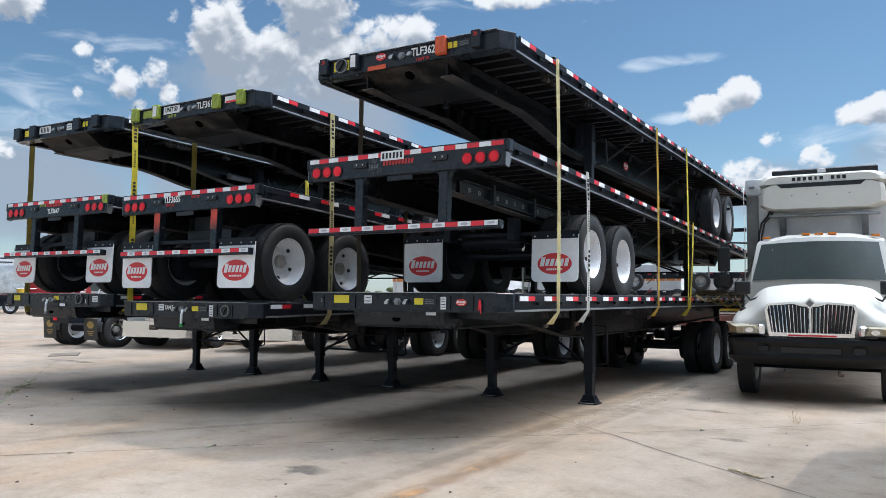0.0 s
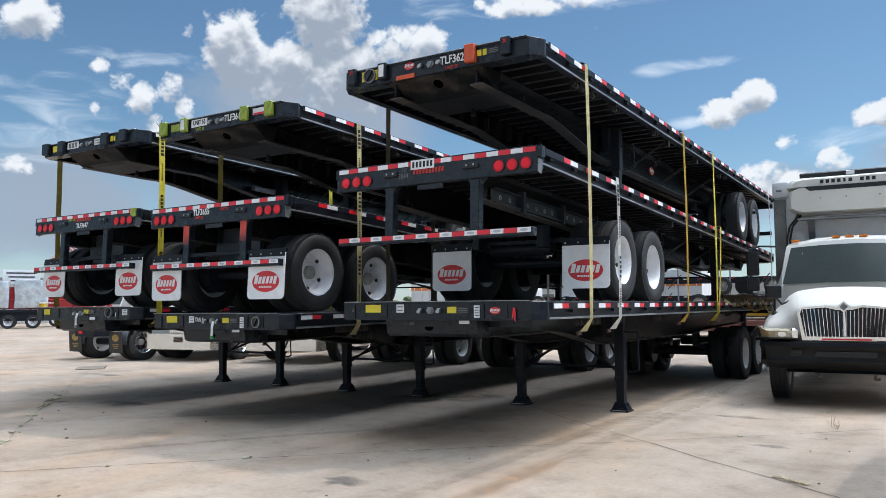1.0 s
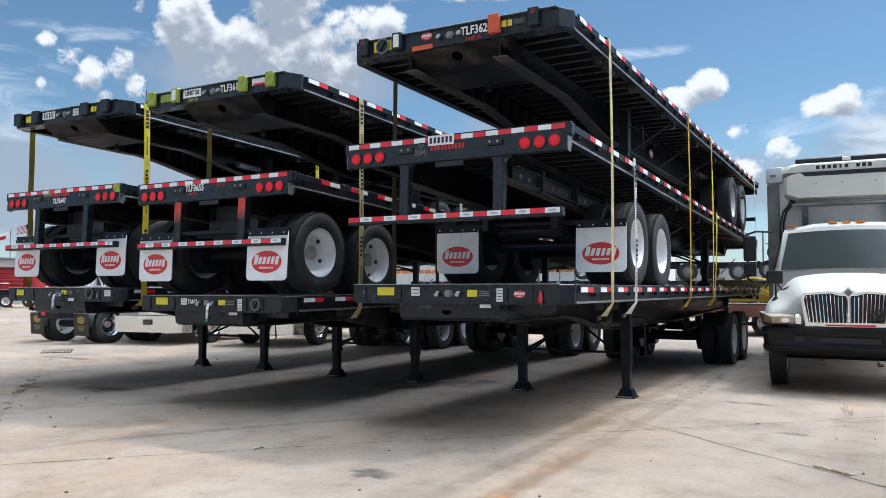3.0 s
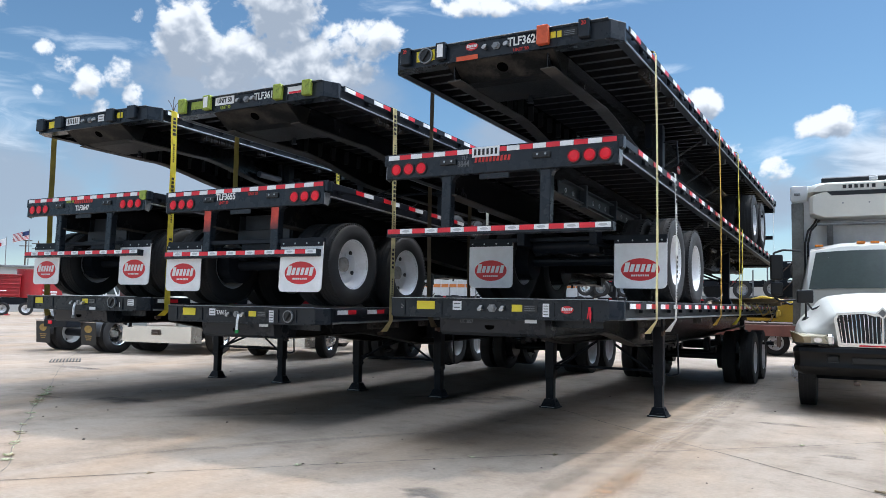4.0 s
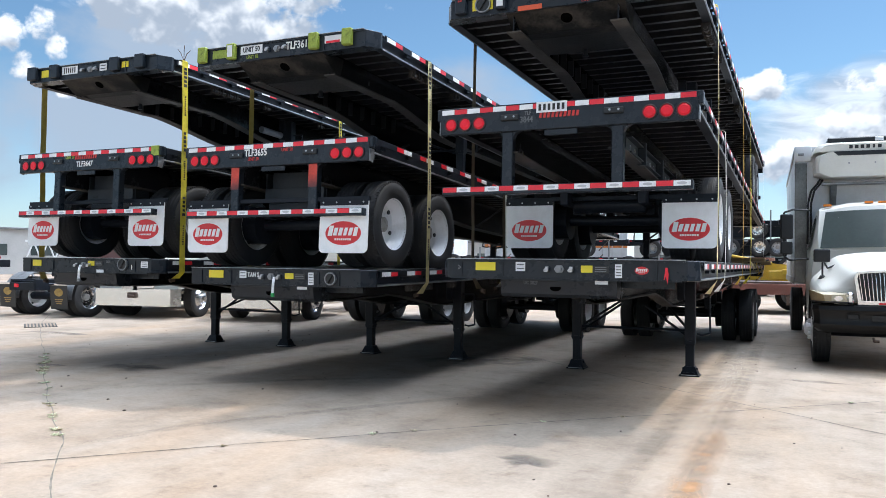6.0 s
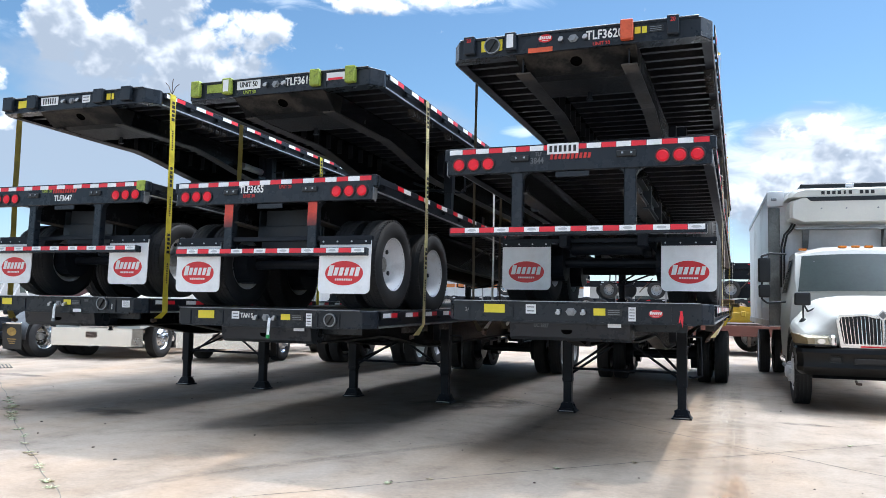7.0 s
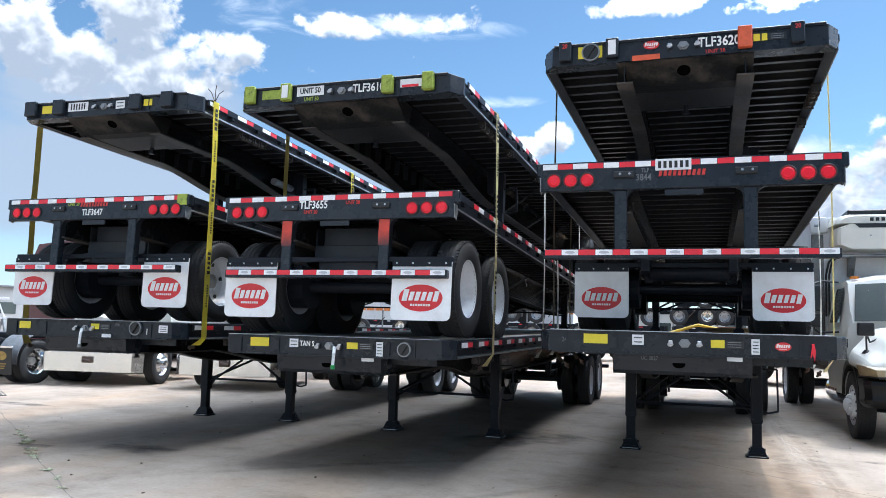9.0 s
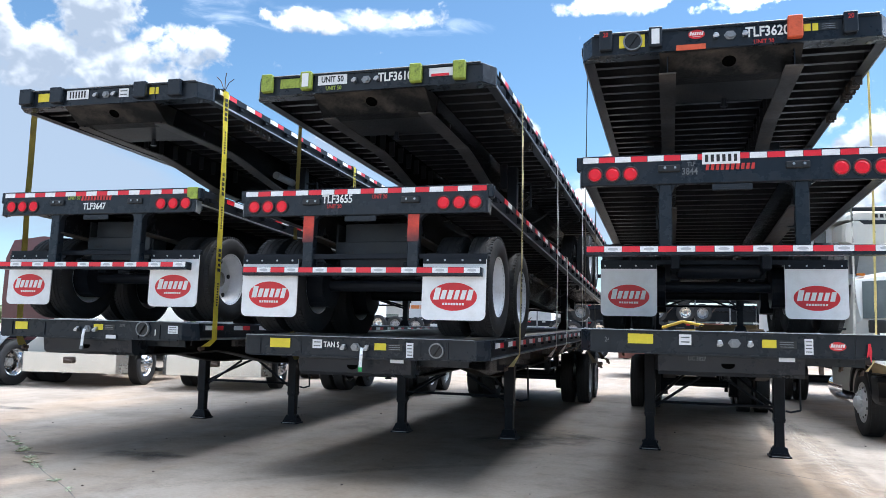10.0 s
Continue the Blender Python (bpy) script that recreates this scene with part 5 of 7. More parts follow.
    for s in (-1, 1):
        part("bumper_slot", mesh_of(box(B(), (s * 0.62, -0.058, 0.78), (0.17, 0.012, 0.10), 0.02), "bumper_slot", INK), INK, bp)
    part("bumper_tape", mesh_of(box(B(), (0.02, -0.03, 0.972), (0.62, 0.01, 0.022)), "bumper_tape", RED), RED, bp)
    for s in (-0.35, 0.35):
        part("tow_hook", mesh_of(rod(B(), [(s, 0.05, 0.47), (s, -0.05, 0.44), (s + 0.06, -0.06, 0.44)], 0.02), "tow_hook", IRON), IRON, bp)
    # cab
    def cab(bm):
        secs = []
        for y, h in ((1.45, [(1.05, 0.70), (1.09, 1.30), (1.06, 1.70), (0.98, 1.76), (0.5, 1.78), (0, 1.785)]),
                     (1.62, [(1.08, 0.62), (1.11, 1.30), (1.08, 1.76), (0.99, 1.98), (0.5, 2.03), (0, 2.04)]),
                     (1.95, [(1.09, 0.62), (1.12, 1.30), (1.09, 1.80), (0.95, 2.42), (0.5, 2.50), (0, 2.52)]),
                     (2.15, [(1.09, 0.62), (1.12, 1.30), (1.09, 1.80), (0.94, 2.48), (0.5, 2.57), (0, 2.59)]),
                     (2.95, [(1.09, 0.62), (1.12, 1.30), (1.09, 1.80), (0.95, 2.46), (0.5, 2.57), (0, 2.59)])):
            secs.append((y, mirrored(h)))
        loft(bm, secs)
    cb = part("cab", mesh_of((lambda bm: (cab(bm), bm)[1])(B()), "cab", CAR_WHITE, True), CAR_WHITE, t, "white day cab")
    bm = B()
    cols = []
    for k in range(13):
        f = -1 + k / 6
        bow = 1 - f * f
        cols.append((bm.verts.new((0.965 * f, 1.44 - 0.06 * bow, 1.79 + 0.02 * bow)), bm.verts.new((0.865 * f, 1.83 - 0.05 * bow, 2.40 + 0.035 * bow))))
    for p, q in zip(cols, cols[1:]):
        bm.faces.new((p[0], q[0], q[1], p[1]))
    bmesh.ops.solidify(bm, geom=list(bm.faces), thickness=0.012)
    wsp = part("windscreen", mesh_of(bm, "windscreen", SCREEN, True), SCREEN, cb, "dusty reflective windscreen")
    part("windscreen_sticker", mesh_of(box(B(), (-0.60, 1.722, 2.27), (0.17, 0.006, 0.09), rot=Matrix.Rotation(radians(-32), 3, "X")), "windscreen_sticker", PAPER), PAPER, wsp)
    for s in (-1, 1):
        bm = B()
        a = [bm.verts.new(p) for p in ((s * 1.105, 1.85, 1.78), (s * 1.105, 2.72, 1.78), (s * 0.985, 2.66, 2.36), (s * 0.985, 2.02, 2.36))]
        bm.faces.new(a)
        bmesh.ops.solidify(bm, geom=list(bm.faces), thickness=0.02)
        part("side_window", mesh_of(bm, "side_window", DARKGLASS), DARKGLASS, cb)
        part("wiper", mesh_of(rod(B(), [(s * 0.15, 1.49, 1.79), (s * 0.75, 1.50, 1.86)], 0.008), "wiper", PLASTIC), PLASTIC, cb)
        # door mirror on a tube frame
        mr = part("mirror_arm", mesh_of(rod(B(), [(s * 1.10, 1.90, 2.44), (s * 1.36, 1.80, 2.45), (s * 1.50, 1.76, 2.40), (s * 1.50, 1.76, 1.66), (s * 1.42, 1.78, 1.60), (s * 1.12, 1.85, 1.62)], 0.017), "mirror_arm", PLASTIC), PLASTIC, t)
        part("mirror", mesh_of(box(B(), (s * 1.46, 1.76, 2.16), (0.20, 0.09, 0.42), 0.03, seg=2), "mirror", PLASTIC), PLASTIC, mr)
        part("mirror", mesh_of(box(B(), (s * 1.46, 1.76, 1.80), (0.19, 0.09, 0.22), 0.03, seg=2), "mirror", PLASTIC), PLASTIC, mr)
        # fender mirror
        fm = part("fender_mirror", mesh_of(box(B(), (s * 0.99, 0.58, 1.66), (0.235, 0.08, 0.20), 0.03, seg=2), "fender_mirror", PLASTIC), PLASTIC, t, "black convex fender mirror")
        part("mirror_stem", mesh_of(rod(cyl(B(), (s * 0.98, 0.60, 1.30), (s * 0.98, 0.60, 1.36), 0.07, 14, 0.03), [(s * 0.98, 0.60, 1.32), (s * 0.98, 0.60, 1.60), (s * 0.90, 0.75, 1.47), (s * 0.70, 0.85, 1.47 + 0.09)], 0.014), "mirror_stem", PLASTIC), PLASTIC, fm)
        # step, tank
        part("cab_step", mesh_of(box(B(), (s * 1.02, 2.2, 0.52), (0.22, 0.8, 0.05), 0.01), "cab_step", GREYMETAL), GREYMETAL, t)
        part("fuel_tank", mesh_of(cyl(B(), (s * 0.86, 2.3, 0.62), (s * 0.86, 3.3, 0.62), 0.24, 24), "fuel_tank", CHROME, True), CHROME, t)
    for x in (-0.82, -0.20, 0.0, 0.20, 0.82):
        part("roof_marker", mesh_of(box(B(), (x, 2.08 if abs(x) < 0.5 else 2.08, 2.575 if abs(x) < 0.5 else 2.53), (0.13, 0.08, 0.04), 0.015, seg=2), "roof_marker", AMBER), AMBER, cb)
    # refrigerated body
    bx = part("box_body", mesh_of(box(B(), (0, 6.75, 2.44), (2.56, 7.0, 2.54), 0.01), "box_body", BOX_WHITE), BOX_WHITE, t, "white panelled refrigerated body")
    for s in (-1, 1):
        part("corner_post", mesh_of(box(B(), (s * 1.19, 3.235, 2.30), (0.205, 0.03, 2.20), 0.006), "corner_post", DARKSTEEL), DARKSTEEL, bx, "stainless corner strip")
        part("corner_cap", mesh_of(box(B(), (s * 1.16, 3.25, 3.57), (0.30, 0.10, 0.30), 0.05, seg=2), "corner_cap", BOX_WHITE, True), BOX_WHITE, bx)
        part("marker_lamp", mesh_of(box(B(), (s * 1.19, 3.19, 3.56), (0.10, 0.02, 0.05), 0.008), "marker_lamp", GREYMETAL), GREYMETAL, bx)
        part("top_rail", mesh_of(box(B(), (s * 1.285, 6.75, 3.67), (0.03, 7.0, 0.09), 0.006), "top_rail", ALU), ALU, bx)
        part("bottom_rail", mesh_of(box(B(), (s * 1.285, 6.75, 1.22), (0.03, 7.0, 0.13), 0.006), "bottom_rail", ALU), ALU, bx)
        for yy in (5.6, 8.0):
            part("panel_seam", mesh_of(box(B(), (s * 1.281, yy, 2.45), (0.004, 0.03, 2.3)), "panel_seam", BOX_WHITE), BOX_WHITE, bx)
    # refrigeration unit
    def unit(bm):
        secs = []
        for y, sc, zc in ((2.58, 0.93, 0.0), (2.62, 0.98, 0.0), (2.80, 1.0, 0.0), (3.24, 1.0, 0.0)):
            pts = [(0.98 * sc, 3.14), (0.99 * sc, 3.26), (0.97 * sc, 3.44), (0.80 * sc, 3.50), (-0.80 * sc, 3.50), (-0.97 * sc, 3.44), (-0.99 * sc, 3.26), (-0.98 * sc, 3.14), (-0.80 * sc, 3.07), (0.80 * sc, 3.07)]
            secs.append((y, pts))
        loft(bm, secs)
    un = part("cooling_unit", mesh_of((lambda bm: (unit(bm), bm)[1])(B()), "cooling_unit", CREAM, True), CREAM, t, "cream cooling unit on the body front")
    part("unit_band", mesh_of(loft(B(), [(2.60, [(-0.92, 3.515), (0.92, 3.515), (0.90, 3.56), (0.84, 3.61), (0.72, 3.64), (-0.72, 3.64), (-0.84, 3.61), (-0.90, 3.56)]), (2.66, [(-1.0, 3.505), (1.0, 3.505), (0.985, 3.57), (0.92, 3.64), (0.78, 3.675), (-0.78, 3.675), (-0.92, 3.64), (-0.985, 3.57)]), (3.24, [(-1.02, 3.505), (1.02, 3.505), (1.0, 3.60), (0.95, 3.67), (0.82, 3.70), (-0.82, 3.70), (-0.95, 3.67), (-1.0, 3.60)])]), "unit_band", CREAM, True), CREAM, un)
    part("unit_vent", mesh_of(loft(B(), [(2.575, [(-0.62, 3.435), (0.62, 3.435), (0.70, 3.508), (-0.70, 3.508)]), (2.7, [(-0.62, 3.435), (0.62, 3.435), (0.70, 3.508), (-0.70, 3.508)])]), "unit_vent", PLASTIC), PLASTIC, un)
    part("unit_top", mesh_of(box(B(), (0.05, 2.96, 3.71), (1.66, 0.55, 0.12), 0.02), "unit_top", PLASTIC), PLASTIC, un, "black top grille")
    part("unit_lamp", mesh_of(box(B(), (0.02, 2.675, 3.72), (0.13, 0.03, 0.07), 0.008), "unit_lamp", PAPER), PAPER, un)
    for k in range(10):
        w = 0.035 if k == 4 else 0.055
        if k == 6:
            continue
        part("brand_bar", mesh_of(box(B(), (-0.42 + 0.088 * k, 2.598, 3.585), (w, 0.008, 0.062)), "brand_bar", INK), INK, un)
    for x in (-0.45, -0.05, 0.45):
        part("unit_bolt", mesh_of(cyl(B(), (x, 2.57, 3.30), (x, 2.60, 3.30), 0.014, 8), "unit_bolt", GREYMETAL), GREYMETAL, un)
    part("unit_sill", mesh_of(box(B(), (0.02, 2.98, 2.98), (1.76, 0.20, 0.045), 0.01), "unit_sill", ALU), ALU, t)
    for s in (-1, 1):
        part("unit_bracket", mesh_of(prism(B(), [(2.92, 3.0), (3.24, 3.0), (3.24, 2.62), (3.18, 2.62)], "x", s * 0.66 - 0.05, s * 0.66 + 0.05), "unit_bracket", GREYMETAL), GREYMETAL, t)
    for k in range(2):
        part("coolant_hose", mesh_of(rod(B(), [(-0.86 + 0.05 * k, 3.15, 3.12), (-0.92 + 0.05 * k, 3.14, 3.00), (-1.02 + 0.05 * k, 3.14, 2.88), (-1.07 + 0.05 * k, 3.14, 2.65), (-1.08 + 0.05 * k, 3.14, 1.9)], 0.018), "coolant_hose", PLASTIC), PLASTIC, t)
    # frame and wheels
    part("chassis_frame", mesh_of(box(box(B(), (-0.42, 5.2, 0.93), (0.09, 9.6, 0.26)), (0.42, 5.2, 0.93), (0.09, 9.6, 0.26)), "chassis_frame", BLACK), BLACK, t)
    part("front_axle", mesh_of(cyl(B(), (-0.95, 1.1, 0.48), (0.95, 1.1, 0.48), 0.07), "front_axle", BLACK), BLACK, t)
    part("rear_axle", mesh_of(cyl(B(), (-0.95, 7.6, 0.5), (0.95, 7.6, 0.5), 0.09), "rear_axle", BLACK), BLACK, t)
    for s in (-1, 1):
        steer_wheel(t, s * 0.98, 1.1, TYRE_R, s, RIM)
        wheel(t, s * 1.12, 7.6, TYRE_R, -1 if s < 0 else 1)
        wheel(t, s * 0.80, 7.6, TYRE_R, 1 if s < 0 else -1)
    return t


box_truck(pose(-1.92, 12.42, 0, 0, 0, 4.3))

# ---- parked tractors and the far yard ----
def tractor(m, label, paint, rear=False):
    """A long-nosed road tractor: origin under its front bumper, y to the rear."""
    t = thing("semi_tractor", m, label, "truck", "parked tractors")
    def bumper(bm):
        prism(bm, [(-1.22, 0.22), (-1.05, 0.0), (1.05, 0.0), (1.22, 0.22), (1.17, 0.26), (1.02, 0.06), (-1.02, 0.06), (-1.17, 0.26)], "z", 0.33, 0.76)
    bp = part("bumper", shared("tractor_bumper", ALU_POL, bumper), ALU_POL, t, "polished steel bumper")
    part("tow_bracket", shared("tractor_tow", IRON, lambda bm: [box(bm, (0, -0.02, 0.60), (0.24, 0.07, 0.14), 0.015), cyl(bm, (-0.08, -0.06, 0.6), (0.1, -0.06, 0.57), 0.03, 8)]), IRON, bp)
    def hood(bm):
        loft(bm, [(0.25, mirrored([(1.10, 0.72), (1.14, 0.9), (0.95, 1.05), (0.62, 1.12), (0.55, 1.50), (0.0, 1.58)])),
                  (0.9, mirrored([(1.16, 0.85), (1.18, 1.12), (1.0, 1.25), (0.68, 1.25), (0.60, 1.66), (0.0, 1.74)])),
                  (1.9, mirrored([(1.05, 0.85), (1.08, 1.1), (0.95, 1.25), (0.80, 1.35), (0.72, 1.86), (0.0, 1.92)]))])
    part("hood", shared("tractor_hood_" + paint.name, paint, hood, True), paint, t)
    part("radiator_grille", shared("tractor_grille", CHROME, lambda bm: [box(bm, (0, 0.22, 1.12), (0.95, 0.06, 0.74), 0.03)] + [box(bm, (-0.4 + 0.08 * k, 0.185, 1.12), (0.02, 0.02, 0.66)) for k in range(11)]), CHROME, t)
    def cab(bm):
        loft(bm, [(1.85, mirrored([(1.0, 0.9), (1.02, 1.5), (0.98, 1.9), (0.9, 1.98), (0.0, 2.0)])), (2.15, mirrored([(1.0, 0.8), (1.02, 1.5), (0.98, 1.95), (0.88, 2.55), (0.0, 2.66)])), (3.6, mirrored([(1.0, 0.8), (1.02, 1.5), (0.98, 1.95), (0.88, 2.6), (0.0, 2.72)]))])
    cb = part("cab", shared("tractor_cab_" + paint.name, paint, cab, True), paint, t)
    bm = B()
    a = [bm.verts.new(p) for p in ((-0.88, 1.86, 1.98), (0.88, 1.86, 1.98), (0.82, 2.10, 2.50), (-0.82, 2.10, 2.50))]
    bm.faces.new(a)
    bmesh.ops.solidify(bm, geom=list(bm.faces), thickness=0.02)
    part("windscreen", mesh_of(bm, "windscreen", DARKGLASS), DARKGLASS, cb)
    if rear:
        part("sleeper", shared("sleeper_" + paint.name, paint, lambda bm: loft(bm, [(2.3, mirrored([(1.05, 0.9), (1.1, 2.0), (1.05, 2.6), (0.6, 2.9), (0.0, 2.95)])), (3.2, mirrored([(1.1, 0.9), (1.15, 2.0), (1.12, 3.0), (0.9, 3.4), (0.0, 3.5)])), (4.3, mirrored([(1.1, 0.9), (1.15, 2.0), (1.12, 3.0), (0.9, 3.45), (0.0, 3.55)]))]), True), paint, t)
    part("chassis_frame", shared("tractor_frame", BLACK, lambda bm: [box(bm, (s * 0.42, 3.9, 0.82), (0.09, 6.6, 0.27), 0.005) for s in (-1, 1)] + [box(bm, (0, y, 0.82), (0.8, 0.1, 0.2)) for y in (1.0, 3.8, 5.2, 7.0)]), BLACK, t)
    part("fifth_wheel", shared("fifth_wheel", BLACK, lambda bm: box(bm, (0, 5.55, 1.08), (0.9, 0.95, 0.14), 0.03)), BLACK, t)
    for s in (-1, 1):
        steer_wheel(t, s * 1.0, 1.35, TYRE_R, s, CHROME)
        part("fuel_tank", shared("tractor_tank", CHROME, lambda bm: cyl(bm, (0, 2.6, 0.62), (0, 3.9, 0.62), 0.3, 24), True), CHROME, t, m=pose(s * 0.85, 0, 0))
        part("exhaust_stack", shared("exhaust_stack", CHROME, lambda bm: cyl(bm, (0, 3.75, 0.9), (0, 3.75, 3.3), 0.08, 14), True), CHROME, t, m=pose(s * 1.05, 0, 0))
        for y in (4.95, 6.2):
            simple_wheel(t, s * 1.12, y, TYRE_R, s, CHROME)
            wheel(t, s * 0.80, y, TYRE_R, 1 if s < 0 else -1)
        f = part("mudflap", shared("black_mudflap", PLASTIC, lambda bm: box(bm, (0, 0, -0.31), (0.60, 0.014, 0.62), 0.004)), PLASTIC, t, "black mudflap with gold print", m=pose(s * 0.93, 6.93, 0.84, -4, 0, 0))
        part("flap_print", shared("flap_print", GOLD, lambda bm: [oval(bm, 0.15, 0.10, 0.003, 20, 0.010)] + [box(bm, (0, 0.009, -0.18 - 0.05 * k), (0.28 - 0.05 * k, 0.003, 0.022)) for k in range(3)]), GOLD, f, m=pose(0, 0.0, -0.20))
        part("flap_trim", shared("flap_trim", CHROME, lambda bm: box(bm, (0, 0.006, 0.0), (0.62, 0.03, 0.05), 0.006)), CHROME, f)
    for y in (1.35, 4.95, 6.2):
        part("axle", shared("tractor_axle", BLACK, lambda bm: cyl(bm, (-0.9, 0, 0.5), (0.9, 0, 0.5), 0.1)), BLACK, t, m=pose(0, y, 0))
    for s in (-1, 1):
        def fender(bm):
            arc = [(6.2 + 0.60 * math.cos(radians(d)), TYRE_R + 0.62 * math.sin(radians(d))) for d in range(-5, 116, 10)]
            prism(bm, arc + [(y + 0.005, z + 0.012) for y, z in reversed(arc)], "x", -0.30, 0.30)
        part("quarter_fender", shared("quarter_fender", GREYMETAL, fender), GREYMETAL, t, "grey rounded quarter fender", m=pose(s * 0.95, 0, 0))
    part("tail_lamp_bar", shared("tractor_tail", BLACK, lambda bm: box(bm, (0, 7.2, 0.78), (0.9, 0.08, 0.2), 0.01)), BLACK, t)
    part("tail_lamp", shared("tractor_tail_lamp", LAMP, lambda bm: box(bm, (0.18, 7.25, 0.80), (0.16, 0.03, 0.09), 0.01)), LAMP, t)
    return t


ALU_POL = material("polished_bumper", (0.72, 0.70, 0.66), 0.22, 0.9, vary=0.06, scale=3, dirt=(0.4, 0.36, 0.3), dirt_amount=0.3)
GOLD = material("gold_print", (0.34, 0.22, 0.05), 0.5, vary=0.3, scale=12)
tractor(pose(-18.45, 13.62, 0, 0, 0, 14), "white road tractor with a polished bumper", CAR_WHITE)
tractor(pose(-15.4, 14.5, 0, 0, 0, 14), "white road tractor with a polished bumper", CAR_WHITE)
tractor(pose(-21.45, 19.7, 0, 0, 0, 183), "dark red road tractor with black gold-printed mudflaps", MAROON, True)


def dump_trailer(m):
    """A red dump trailer, its round-cornered front bulkhead to the right."""
    t = thing("dump_trailer", m, "red steel dump trailer with a rounded bulkhead", "trailer")
    b = part("dump_body", mesh_of(box(B(), (-2.2, 1.1, 2.25), (5.2, 2.2, 1.7), 0.04), "dump_body", TRUCK_RED), TRUCK_RED, t)
    for k in range(6):
        part("body_rib", shared("dump_rib", TRUCK_RED, lambda bm: box(bm, (-2.2, -0.03, 0), (5.2, 0.08, 0.09), 0.015)), TRUCK_RED, b, m=pose(0, 0, 1.55 + 0.28 * k))
    part("top_rail", mesh_of(box(B(), (-2.3, -0.05, 3.08), (5.5, 0.16, 0.10), 0.01), "top_rail", TRUCK_RED), TRUCK_RED, b)
    nose = B()
    cyl(nose, (1.15, 0.9, 1.35), (1.15, 0.9, 3.45), 1.02, 36)
    cyl(nose, (1.15, 0.9, 3.45), (1.15, 0.9, 3.55), 1.06, 36)
    part("bulkhead", mesh_of(nose, "bulkhead", TRUCK_RED, True), TRUCK_RED, t, "rounded red bulkhead")
    f = part("front_wall", mesh_of(prism(B(), [(1.6, 1.45), (3.4, 1.45), (3.2, 2.2), (2.6, 3.40), (1.6, 3.50)], "y", 0.25, 1.9), "front_wall", TRUCK_RED), TRUCK_RED, t)
    part("wall_opening", mesh_of(oval(B(), 0.20, 0.34, 0.02, 24), "wall_opening", INK), INK, f, m=pose(2.15, 0.245, 2.85))
    for x, z, w in ((2.05, 1.95, 0.22), (2.05, 1.60, 0.22), (2.72, 1.85, 0.50), (2.72, 1.65, 0.40)):
        part("print_bar", mesh_of(box(B(), (x, 0.24, z), (w, 0.02, 0.13), 0.004), "print_bar", PAPER), PAPER, f)
    # frame block made deep and black to imitate the shadow under the trailer
    part("frame", mesh_of(box(B(), (-0.3, 1.1, 1.10), (8.6, 2.0, 0.55), 0.02), "frame", BLACK), BLACK, t)
    for x in (-2.6, -0.4):
        part("landing_leg", mesh_of(box(box(B(), (x, 0.2, 0.75), (0.16, 0.16, 1.4), 0.01), (x, 0.2, 0.04), (0.4, 0.4, 0.08), 0.01), "landing_leg", TRUCK_RED), TRUCK_RED, t)
    for x in (-0.75, 0.85):
        for y in (0.15, 2.0):
            wheel(t, x, y, TYRE_R, -1).matrix_basis = pose(x, y, TYRE_R, 0, 0, 90)
    return t


dump_trailer(pose(-60.6, 34.2, 0, 0, 0, 60))


def flagpole(x, y, h, label, american, s=1.0):
    t = thing("flagpole", pose(x, y, 0), label, "flag")
    part("pole", mesh_of(cyl(B(), (0, 0, 0), (0, 0, h), 0.09, 10, 0.05), "pole", GREYMETAL), GREYMETAL, t)
    w, hgt = 2.6 * s, 1.5 * s
    def cloth(z0, z1, x0, x1):
        bm = B()
        cols = []
        for i in range(9):
            u = x0 + (x1 - x0) * i / 8
            d = Vector((-0.55 * u, -0.80 * u, 0))
            wob = 0.16 * math.sin(u * 2.6)
            cols.append([(d.x + wob, d.y - wob * 0.5, h - 0.2 - (hgt * v) - 0.30 * u) for v in (z0, z1)])
        vs = [[bm.verts.new(p) for p in c] for c in cols]
        for p, q in zip(vs, vs[1:]):
            bm.faces.new((p[0], q[0], q[1], p[1]))
        bmesh.ops.solidify(bm, geom=list(bm.faces), thickness=0.012)
        return bm
    if american:
        for k in range(7):
            part("flag_stripe", mesh_of(cloth(k / 7, (k + 0.5) / 7, 0.04, w), "flag_stripe", FLAG_RED), FLAG_RED, t)
            part("flag_stripe", mesh_of(cloth((k + 0.5) / 7, (k + 1) / 7, 0.04, w), "flag_stripe", PAPER), PAPER, t)
        f = part("flag_field", mesh_of(cloth(-0.005, 0.5, 0.03, w * 0.42), "flag_field", FLAG_BLUE), FLAG_BLUE, t)
        f.location = (0.02, -0.03, 0)
    else:
        part("flag_field", mesh_of(cloth(0, 1, 0.04, w * 0.36), "flag_field", PAPER), PAPER, t)
        part("flag_stripe", mesh_of(cloth(0, 0.5, w * 0.36, w), "flag_stripe", PAPER), PAPER, t)
        part("flag_stripe", mesh_of(cloth(0.5, 1, w * 0.36, w), "flag_stripe", FLAG_RED), FLAG_RED, t)


flagpole(-98.0, 57.4, 10.0, "red and white striped flag on a pole", True, 0.72)
flagpole(-104.5, 58.2, 9.3, "faded red and white flag on a thin pole", False, 0.62)


